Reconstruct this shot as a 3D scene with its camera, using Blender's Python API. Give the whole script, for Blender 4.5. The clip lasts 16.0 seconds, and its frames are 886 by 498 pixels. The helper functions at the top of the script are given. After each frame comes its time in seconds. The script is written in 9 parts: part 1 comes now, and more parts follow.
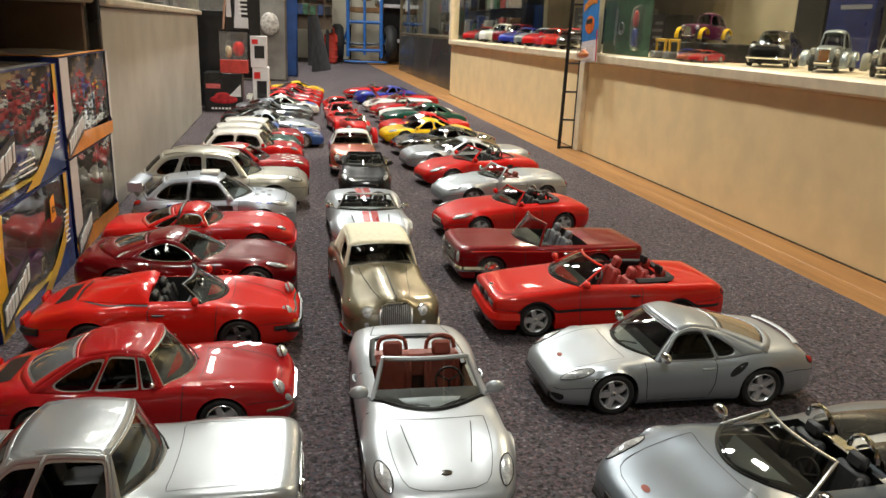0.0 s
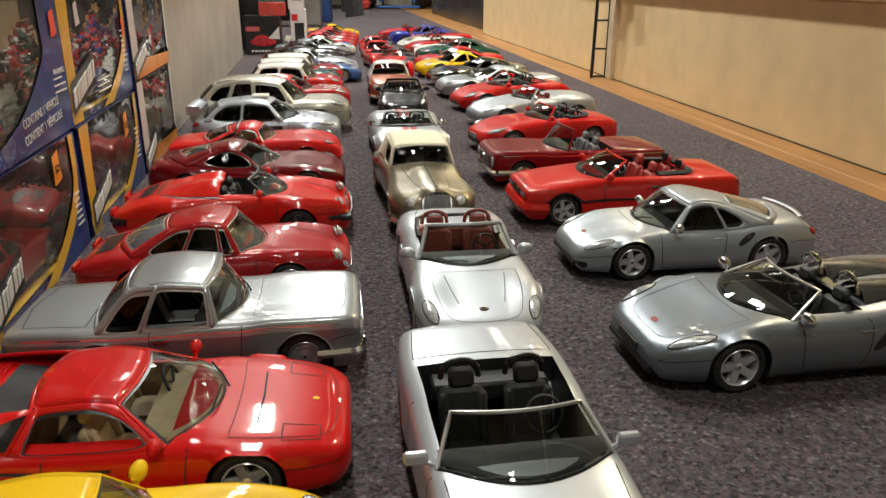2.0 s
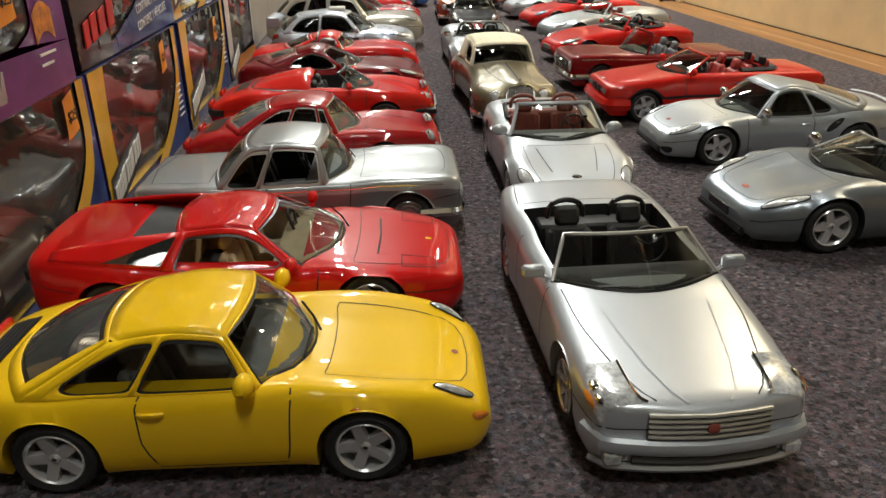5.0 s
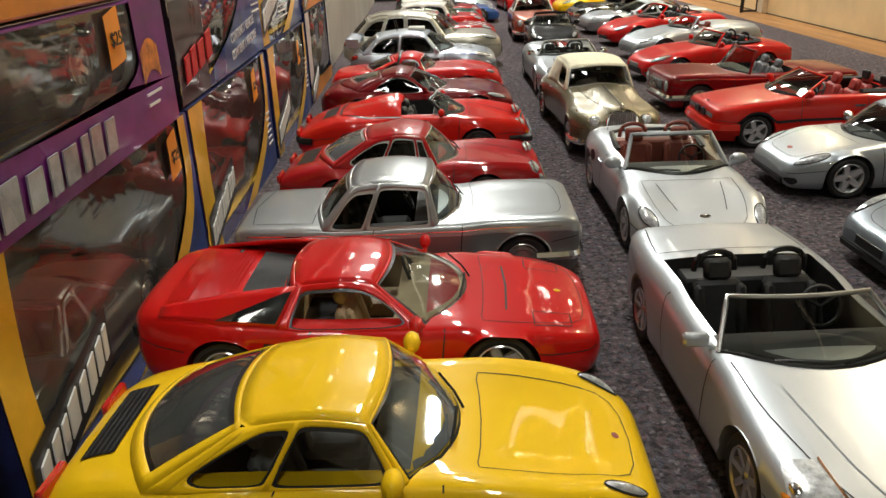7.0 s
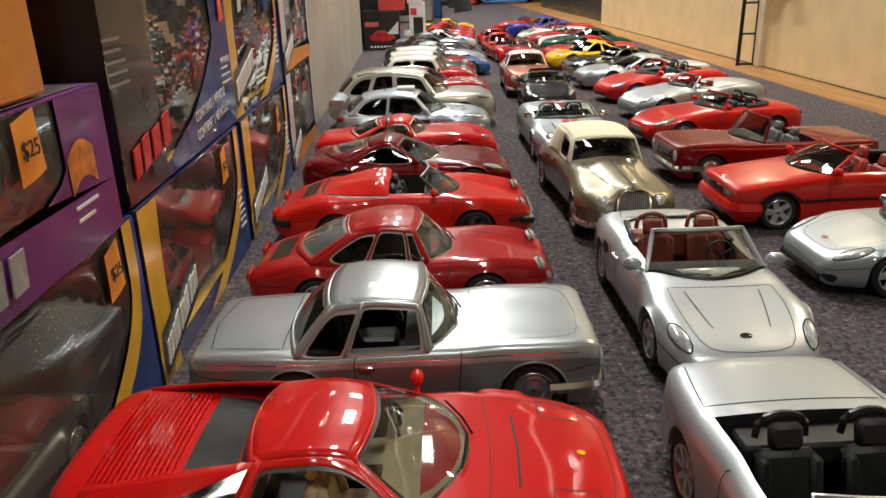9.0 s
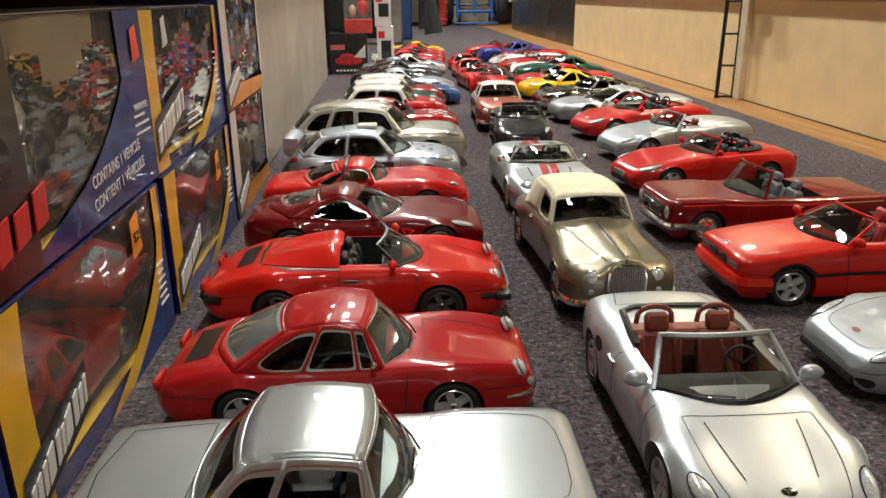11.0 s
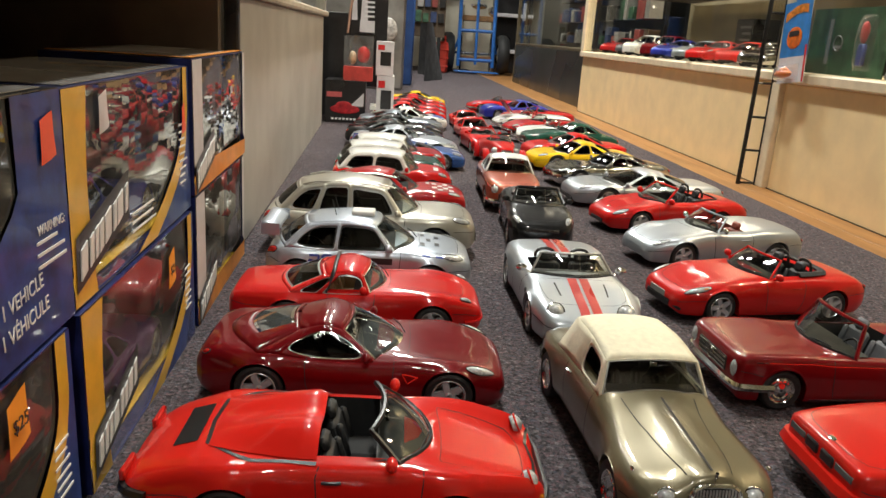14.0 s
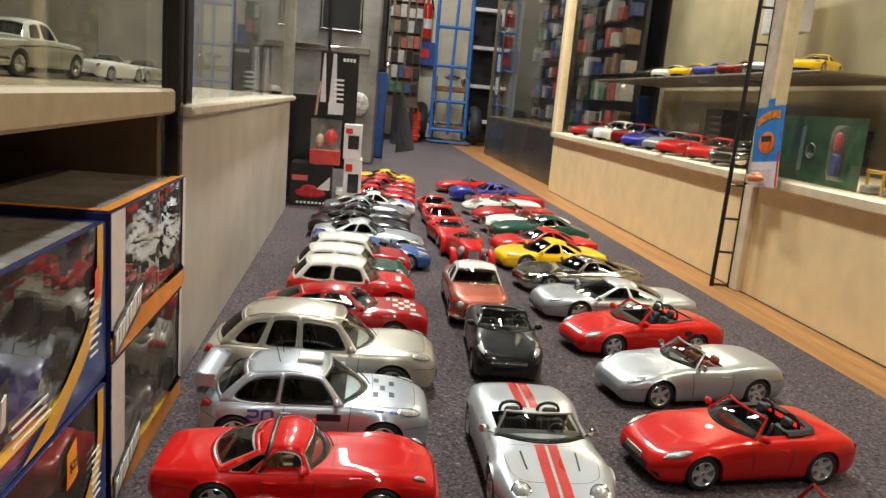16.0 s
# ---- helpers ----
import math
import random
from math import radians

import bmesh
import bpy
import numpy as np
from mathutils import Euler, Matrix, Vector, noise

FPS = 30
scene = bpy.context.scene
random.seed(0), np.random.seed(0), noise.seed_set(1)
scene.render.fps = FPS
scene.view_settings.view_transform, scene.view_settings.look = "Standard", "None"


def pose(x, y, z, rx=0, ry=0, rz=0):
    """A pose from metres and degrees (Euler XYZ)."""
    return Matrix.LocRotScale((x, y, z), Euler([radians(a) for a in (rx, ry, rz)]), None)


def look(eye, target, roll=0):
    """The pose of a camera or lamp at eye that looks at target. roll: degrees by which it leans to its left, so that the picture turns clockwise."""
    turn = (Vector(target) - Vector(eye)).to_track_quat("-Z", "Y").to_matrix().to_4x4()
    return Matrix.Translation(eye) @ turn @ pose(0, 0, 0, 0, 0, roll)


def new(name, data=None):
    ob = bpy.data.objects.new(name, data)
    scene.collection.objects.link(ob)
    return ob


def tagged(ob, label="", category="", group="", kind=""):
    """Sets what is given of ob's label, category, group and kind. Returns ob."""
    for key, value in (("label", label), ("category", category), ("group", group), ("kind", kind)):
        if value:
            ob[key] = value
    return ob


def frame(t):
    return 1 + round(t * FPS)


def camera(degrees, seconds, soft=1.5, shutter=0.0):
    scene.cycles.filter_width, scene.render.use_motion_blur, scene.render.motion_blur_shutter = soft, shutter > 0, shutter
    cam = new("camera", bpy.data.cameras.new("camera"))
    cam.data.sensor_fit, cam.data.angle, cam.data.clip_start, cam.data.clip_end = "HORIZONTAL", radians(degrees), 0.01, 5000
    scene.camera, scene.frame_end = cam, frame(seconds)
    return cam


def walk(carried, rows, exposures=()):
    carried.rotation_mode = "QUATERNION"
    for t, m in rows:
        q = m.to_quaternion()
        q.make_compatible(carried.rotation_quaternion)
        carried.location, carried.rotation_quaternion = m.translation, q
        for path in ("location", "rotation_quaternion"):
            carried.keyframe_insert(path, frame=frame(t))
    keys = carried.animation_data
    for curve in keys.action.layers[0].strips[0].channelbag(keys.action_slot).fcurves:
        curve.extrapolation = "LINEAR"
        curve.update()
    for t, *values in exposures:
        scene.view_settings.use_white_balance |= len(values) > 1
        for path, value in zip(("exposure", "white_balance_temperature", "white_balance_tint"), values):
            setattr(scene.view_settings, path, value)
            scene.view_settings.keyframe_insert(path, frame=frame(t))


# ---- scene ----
cam = camera(61.3, 16.0)
PATH = [
    (0, (0.1627, 0.3257, 0.2876), (0.5667, 2.2019, -0.2751), 2.37),
    (0.5, (0.1543, 0.2906, 0.2816), (0.5113, 2.1712, -0.2982), 2.04),
    (1, (0.1500, 0.2725, 0.2758), (0.4850, 2.1488, -0.3302), 1.40),
    (1.5, (0.1484, 0.2501, 0.2643), (0.4702, 2.1131, -0.3880), 1.42),
    (2, (0.1466, 0.2366, 0.2548), (0.4484, 2.0902, -0.4330), 0.33),
    (2.5, (0.1387, 0.2207, 0.2416), (0.4275, 2.0600, -0.4889), 0.24),
    (3, (0.1301, 0.2039, 0.2311), (0.3885, 2.0245, -0.5554), 0.21),
    (5.5, (0.1010, 0.1957, 0.2084), (0.2291, 2.0179, -0.6060), -1.07),
    (6, (0.0904, 0.2091, 0.2107), (0.1759, 2.0410, -0.5873), -1.52),
    (6.5, (0.0787, 0.2253, 0.2154), (0.1156, 2.0690, -0.5589), -1.92),
    (7, (0.0713, 0.2408, 0.2165), (0.0891, 2.0800, -0.5689), -2.16),
    (7.5, (0.0672, 0.2594, 0.2217), (0.0789, 2.1123, -0.5310), -2.66),
    (8, (0.0683, 0.2743, 0.2266), (0.0870, 2.1400, -0.4936), -2.37),
    (8.5, (0.0674, 0.2974, 0.2250), (0.0944, 2.1643, -0.4920), -2.26),
    (9, (0.0703, 0.3300, 0.2326), (0.1234, 2.2062, -0.4581), -1.80),
    (9.5, (0.0768, 0.3597, 0.2373), (0.1623, 2.2444, -0.4266), -1.58),
    (12, (0.0837, 0.4978, 0.2486), (0.2615, 2.3868, -0.3841), 0.59),
    (12.5, (0.0852, 0.5268, 0.2520), (0.2819, 2.4213, -0.3579), 1.64),
    (13, (0.0769, 0.5573, 0.2549), (0.2723, 2.4546, -0.3470), 2.22),
    (13.5, (0.0678, 0.5902, 0.2662), (0.2457, 2.5010, -0.2971), 2.95),
    (14, (0.0675, 0.6162, 0.2722), (0.2519, 2.5306, -0.2767), 3.89),
    (14.5, (0.0703, 0.6439, 0.2767), (0.2830, 2.5604, -0.2540), 4.31),
    (15, (0.0713, 0.6776, 0.2912), (0.3046, 2.5971, -0.2198), 4.42),
    (15.5, (0.0698, 0.6990, 0.3177), (0.2951, 2.6328, -0.1401), 3.81),
    (16, (0.0844, 0.7062, 0.3436), (0.3353, 2.6508, -0.0507), 5.13),
]
walk(cam, [(t, look(eye, target, roll)) for t, eye, target, roll in PATH])

# ---- light ----
world = bpy.data.worlds.new("room_world")
scene.world = world
world.use_nodes = True
world.node_tree.nodes["Background"].inputs[0].default_value = (1.0, 0.86, 0.7, 1)
world.node_tree.nodes["Background"].inputs[1].default_value = 0.02


def area_lamp(name, x, y, z, sx, sy, watts, color, rx=0, ry=0):
    data = bpy.data.lights.new(name, "AREA")
    data.shape, data.size, data.size_y = "RECTANGLE", sx, sy
    data.energy, data.color = watts, color
    ob = new(name, data)
    ob.matrix_world = pose(x, y, z, rx, ry, 0)
    return ob


# ---- materials ----
MATS = {}


def nodes_of(name):
    m = bpy.data.materials.new(name)
    m.use_nodes = True
    nt = m.node_tree
    return m, nt, nt.nodes["Principled BSDF"]


def noise_node(nt, scale, detail=3.0, rough=0.6, coord="Object"):
    tc = nt.nodes.new("ShaderNodeTexCoord")
    n = nt.nodes.new("ShaderNodeTexNoise")
    n.inputs["Scale"].default_value, n.inputs["Detail"].default_value, n.inputs["Roughness"].default_value = scale, detail, rough
    nt.links.new(tc.outputs[coord], n.inputs["Vector"])
    return n


def ramp(nt, src, a, b, p0=0.35, p1=0.65):
    r = nt.nodes.new("ShaderNodeValToRGB")
    e = r.color_ramp.elements
    e[0].position, e[1].position = p0, p1
    e[0].color, e[1].color = (*a, 1), (*b, 1)
    nt.links.new(src, r.inputs["Fac"])
    return r


def bump(nt, bsdf, src, strength, dist):
    b = nt.nodes.new("ShaderNodeBump")
    b.inputs["Strength"].default_value, b.inputs["Distance"].default_value = strength, dist
    nt.links.new(src, b.inputs["Height"])
    nt.links.new(b.outputs["Normal"], bsdf.inputs["Normal"])
    return b


def surface(name, color, rough=0.5, metal=0.0, vary=0.12, scale=40.0, bumps=0.0, coat=0.0, spec=0.5, rvary=0.1):
    """A painted, plastic, wooden or metal surface with variation at two scales."""
    if name in MATS:
        return MATS[name]
    m, nt, b = nodes_of(name)
    n1, n2 = noise_node(nt, scale), noise_node(nt, scale * 0.12, 2.0)
    lo = [c * (1 - vary) for c in color]
    hi = [min(1, c * (1 + vary)) for c in color]
    r1 = ramp(nt, n1.outputs["Fac"], lo, hi)
    mix = nt.nodes.new("ShaderNodeMix")
    mix.data_type, mix.blend_type = "RGBA", "MULTIPLY"
    r2 = ramp(nt, n2.outputs["Fac"], (1 - vary, 1 - vary, 1 - vary), (1, 1, 1), 0.3, 0.6)
    mix.inputs[0].default_value = 1.0
    nt.links.new(r1.outputs[0], mix.inputs[6])
    nt.links.new(r2.outputs[0], mix.inputs[7])
    nt.links.new(mix.outputs[2], b.inputs["Base Color"])
    b.inputs["Metallic"].default_value = metal
    rr = ramp(nt, n2.outputs["Fac"], [max(0.02, rough - rvary)] * 3, [min(1, rough + rvary)] * 3)
    nt.links.new(rr.outputs[0], b.inputs["Roughness"])
    b.inputs["Coat Weight"].default_value, b.inputs["Coat Roughness"].default_value = coat, 0.04
    b.inputs["Specular IOR Level"].default_value = spec
    if bumps:
        bump(nt, b, n1.outputs["Fac"], bumps, 0.002)
    MATS[name] = m
    return m


def paint(color, metal=0.0, rough=0.32):
    """Model-car lacquer: clear coat over a solid or metallic base, with a little dust."""
    key = "paint_%.3f_%.3f_%.3f_%.2f" % (*color, metal)
    if key in MATS:
        return MATS[key]
    m, nt, b = nodes_of("car_paint")
    dust = noise_node(nt, 90.0, 4.0, 0.7)
    d = ramp(nt, dust.outputs["Fac"], color, [0.97 * c + 0.0018 for c in color], 0.5, 0.8)
    nt.links.new(d.outputs[0], b.inputs["Base Color"])
    b.inputs["Metallic"].default_value, b.inputs["Roughness"].default_value = metal, rough
    b.inputs["Coat Weight"].default_value = 0.5 if metal > 0.5 else 0.85
    b.inputs["Specular IOR Level"].default_value = 0.5 if metal else 0.08
    big = noise_node(nt, 14.0, 2.0)
    cr = ramp(nt, big.outputs["Fac"], (0.012,) * 3, (0.05,) * 3)
    nt.links.new(cr.outputs[0], b.inputs["Coat Roughness"])
    if metal:
        fl = noise_node(nt, 2600.0, 1.0)
        bump(nt, b, fl.outputs["Fac"], 0.05, 0.0004)
    MATS[key] = m
    return m


def clear_glass(name, tint, gloss=1.0, rough=0.02, haze=0.0):
    """A thin clear pane: light passes with a tint, and its face mirrors by Fresnel."""
    m = bpy.data.materials.new(name)
    m.use_nodes = True
    nt = m.node_tree
    nt.nodes.clear()
    out = nt.nodes.new("ShaderNodeOutputMaterial")
    mix = nt.nodes.new("ShaderNodeMixShader")
    tr = nt.nodes.new("ShaderNodeBsdfTransparent")
    gl = nt.nodes.new("ShaderNodeBsdfGlossy")
    lw = nt.nodes.new("ShaderNodeLayerWeight")
    lw.inputs["Blend"].default_value = 0.5
    fr = nt.nodes.new("ShaderNodeMath")
    fr.operation = "POWER"
    fr.inputs[1].default_value = 4.5
    nt.links.new(lw.outputs["Facing"], fr.inputs[0])
    mul = nt.nodes.new("ShaderNodeMath")
    mul.operation, mul.use_clamp = "MULTIPLY_ADD", True
    mul.inputs[1].default_value, mul.inputs[2].default_value = 0.9 * gloss, 0.055 * gloss
    tr.inputs[0].default_value = (*tint, 1)
    gl.inputs[0].default_value = (1, 1, 1, 1)
    gl.inputs["Roughness"].default_value = rough
    if rough:
        sm = noise_node(nt, 30.0, 3.0)
        rr = ramp(nt, sm.outputs["Fac"], (rough,) * 3, (rough * 3,) * 3, 0.45, 0.8)
        nt.links.new(rr.outputs[0], gl.inputs["Roughness"])
    nt.links.new(fr.outputs[0], mul.inputs[0])
    nt.links.new(mul.outputs[0], mix.inputs[0])
    if haze:
        dm = nt.nodes.new("ShaderNodeMixShader")
        df = nt.nodes.new("ShaderNodeBsdfDiffuse")
        df.inputs[0].default_value = (0.7, 0.7, 0.68, 1)
        hz = noise_node(nt, 22.0, 4.0, 0.7)
        hr = ramp(nt, hz.outputs["Fac"], (haze * 0.4,) * 3, (haze * 1.6,) * 3)
        nt.links.new(hr.outputs[0], dm.inputs[0])
        nt.links.new(tr.outputs[0], dm.inputs[1])
        nt.links.new(df.outputs[0], dm.inputs[2])
        nt.links.new(dm.outputs[0], mix.inputs[1])
    else:
        nt.links.new(tr.outputs[0], mix.inputs[1])
    nt.links.new(gl.outputs[0], mix.inputs[2])
    nt.links.new(mix.outputs[0], out.inputs[0])
    return m


def emitter(name, color, strength):
    m, nt, b = nodes_of(name)
    b.inputs["Emission Color"].default_value = (*color, 1)
    b.inputs["Emission Strength"].default_value = strength
    return m


def carpet_material():
    m, nt, b = nodes_of("carpet")
    fine = noise_node(nt, 420.0, 3.0, 0.7)
    mid = noise_node(nt, 190.0, 3.0, 0.7)
    big = noise_node(nt, 4.0, 3.0)
    vor = nt.nodes.new("ShaderNodeTexVoronoi")
    vor.inputs["Scale"].default_value = 430.0
    nt.links.new(nt.nodes["Texture Coordinate"].outputs["Object"], vor.inputs["Vector"])
    sep = nt.nodes.new("ShaderNodeSeparateColor")
    nt.links.new(vor.outputs["Color"], sep.inputs[0])
    flecks = nt.nodes.new("ShaderNodeValToRGB")
    el = flecks.color_ramp.elements
    el[0].color, el[0].position = (0.068, 0.061, 0.066, 1), 0.0
    el[1].color, el[1].position = (0.31, 0.265, 0.275, 1), 1.0
    for p, c in ((0.3, (0.13, 0.115, 0.124, 1)), (0.55, (0.176, 0.148, 0.157, 1)), (0.72, (0.22, 0.146, 0.16, 1)), (0.86, (0.12, 0.13, 0.16, 1))):
        e = el.new(p)
        e.color = c
    nt.links.new(sep.outputs[0], flecks.inputs["Fac"])
    shade = ramp(nt, mid.outputs["Fac"], (0.4, 0.4, 0.4), (1.1, 1.1, 1.1), 0.3, 0.7)
    worn = ramp(nt, big.outputs["Fac"], (0.85, 0.83, 0.82), (1.0, 1.0, 1.0), 0.3, 0.7)
    a = nt.nodes.new("ShaderNodeMix")
    a.data_type, a.blend_type = "RGBA", "MULTIPLY"
    a.inputs[0].default_value = 1.0
    nt.links.new(flecks.outputs[0], a.inputs[6])
    nt.links.new(shade.outputs[0], a.inputs[7])
    c = nt.nodes.new("ShaderNodeMix")
    c.data_type, c.blend_type = "RGBA", "MULTIPLY"
    c.inputs[0].default_value = 1.0
    nt.links.new(a.outputs[2], c.inputs[6])
    nt.links.new(worn.outputs[0], c.inputs[7])
    nt.links.new(c.outputs[2], b.inputs["Base Color"])
    b.inputs["Roughness"].default_value = 0.95
    b.inputs["Specular IOR Level"].default_value = 0.1
    add = nt.nodes.new("ShaderNodeMath")
    add.operation = "ADD"
    nt.links.new(fine.outputs["Fac"], add.inputs[0])
    nt.links.new(mid.outputs["Fac"], add.inputs[1])
    bump(nt, b, add.outputs[0], 0.9, 0.004)
    return m


def wood_material():
    m, nt, b = nodes_of("floor_wood")
    tc = nt.nodes.new("ShaderNodeTexCoord")
    mp = nt.nodes.new("ShaderNodeMapping")
    mp.inputs["Scale"].default_value = (60, 4, 60)
    n = nt.nodes.new("ShaderNodeTexNoise")
    n.inputs["Scale"].default_value, n.inputs["Detail"].default_value = 1.0, 6.0
    nt.links.new(tc.outputs["Object"], mp.inputs[0])
    nt.links.new(mp.outputs[0], n.inputs["Vector"])
    r = ramp(nt, n.outputs["Fac"], (0.30, 0.135, 0.04), (0.47, 0.23, 0.075), 0.3, 0.7)
    nt.links.new(r.outputs[0], b.inputs["Base Color"])
    b.inputs["Roughness"].default_value = 0.4
    bump(nt, b, n.outputs["Fac"], 0.15, 0.001)
    return m


CARPET, WOOD = carpet_material(), wood_material()
BEIGE = surface("beige_wall_paint", (0.90, 0.69, 0.38), 0.6, vary=0.055, scale=14, bumps=0.04)
LEDGE = surface("cream_ledge_paint", (0.76, 0.64, 0.45), 0.5, vary=0.08, scale=30, bumps=0.05)
GREY_PANEL = surface("grey_panel_paint", (0.46, 0.45, 0.42), 0.45, vary=0.1, scale=8, bumps=0.05)
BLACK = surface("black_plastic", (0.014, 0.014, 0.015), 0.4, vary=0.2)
SATIN_BLACK = surface("satin_black_steel", (0.012, 0.012, 0.012), 0.35, vary=0.2)
RUBBER = surface("tyre_rubber", (0.018, 0.018, 0.018), 0.65, vary=0.3, scale=300)
CHROME = surface("chrome", (0.82, 0.82, 0.8), 0.1, 1.0, vary=0.03, rvary=0.05)
ALLOY = surface("alloy_rim", (0.72, 0.73, 0.75), 0.24, 0.6, vary=0.06, coat=0.3)
DARK_ALLOY = surface("dark_alloy", (0.2, 0.2, 0.2), 0.3, 0.9, vary=0.06)
GLASS = clear_glass("car_window_glass", (0.60, 0.63, 0.61), 1.5, 0.008)
DARK_GLASS = clear_glass("dark_tinted_glass", (0.08, 0.085, 0.085), 0.45, 0.0)
SMOKE = clear_glass("smoked_glass", (0.48, 0.5, 0.48), 1.3, 0.008)
SIDE_GLASS = clear_glass("tinted_side_glass", (0.14, 0.145, 0.14), 0.55, 0.0)
REAR_GLASS = clear_glass("tinted_rear_glass", (0.22, 0.23, 0.23), 0.9, 0.015)
PANE = clear_glass("showcase_glass", (0.94, 0.95, 0.92), 0.5, 0.0)
DARK_SCREEN = surface("black_tinted_screen", (0.02, 0.022, 0.022), 0.08, vary=0.2, coat=1.0)
REAR_SCREEN = surface("smoked_rear_screen", (0.05, 0.055, 0.055), 0.1, vary=0.2, coat=1.0)
# opaque grey for rear glass: the ceiling's reflection is put into the base colour
GREY_SCREEN = surface("reflection_grey_screen", (0.13, 0.135, 0.13), 0.12, vary=0.2, coat=1.0)
FILM = clear_glass("packaging_window_film", (0.90, 0.90, 0.89), 1.1, 0.006, 0.09)
LENS = surface("headlight_lens", (0.72, 0.75, 0.77), 0.16, 0.35, vary=0.3, scale=420, coat=1.0)
RED_LENS = surface("red_lamp_lens", (0.55, 0.02, 0.015), 0.12, vary=0.1, coat=1)
AMBER = surface("amber_lamp_lens", (0.7, 0.22, 0.02), 0.15, vary=0.1, coat=1)
GAP = surface("panel_gap_shadow", (0.02, 0.02, 0.02), 0.8)
INTERIOR = surface("black_interior", (0.02, 0.02, 0.021), 0.6, vary=0.2, scale=120)
GREY_IN = surface("grey_interior", (0.16, 0.16, 0.17), 0.6, vary=0.15, scale=120)
TAN_IN = surface("tan_interior", (0.55, 0.42, 0.25), 0.6, vary=0.12, scale=120)
RED_IN = surface("red_interior", (0.42, 0.035, 0.025), 0.55, vary=0.12, scale=120)
MAROON_IN = surface("brown_red_interior", (0.26, 0.055, 0.035), 0.55, vary=0.12, scale=120)
CREAM = surface("cream_soft_top", (0.78, 0.72, 0.54), 0.75, vary=0.06, scale=200, bumps=0.1)
WHITE = surface("white_paint", (0.78, 0.77, 0.73), 0.35, vary=0.05, coat=0.4)
SOFT_BLACK = surface("black_soft_top", (0.02, 0.02, 0.022), 0.8, vary=0.2, scale=200)

# ---- mesh tools ----


def mk(name, verts, faces, mat, parent=None, label="", smooth=True, angle=38, mats=None, idx=None):
    me = bpy.data.meshes.new(name)
    me.from_pydata([tuple(v) for v in verts], [], faces)
    for m in (mats or [mat]):
        me.materials.append(m)
    if idx is not None:
        me.polygons.foreach_set("material_index", idx)
    if smooth:
        me.polygons.foreach_set("use_smooth", [True] * len(me.polygons))
        me.update()
        me.set_sharp_from_angle(angle=radians(angle))
    me.update()
    ob = new(name, me)
    if parent is not None:
        ob.parent = parent
    if label:
        ob["label"] = label
    return ob


def thing(name, m, label, category, group="", kind=""):
    ob = new(name)
    ob.empty_display_size = 0.02
    ob.matrix_basis = m
    return tagged(ob, label, category, group, kind)


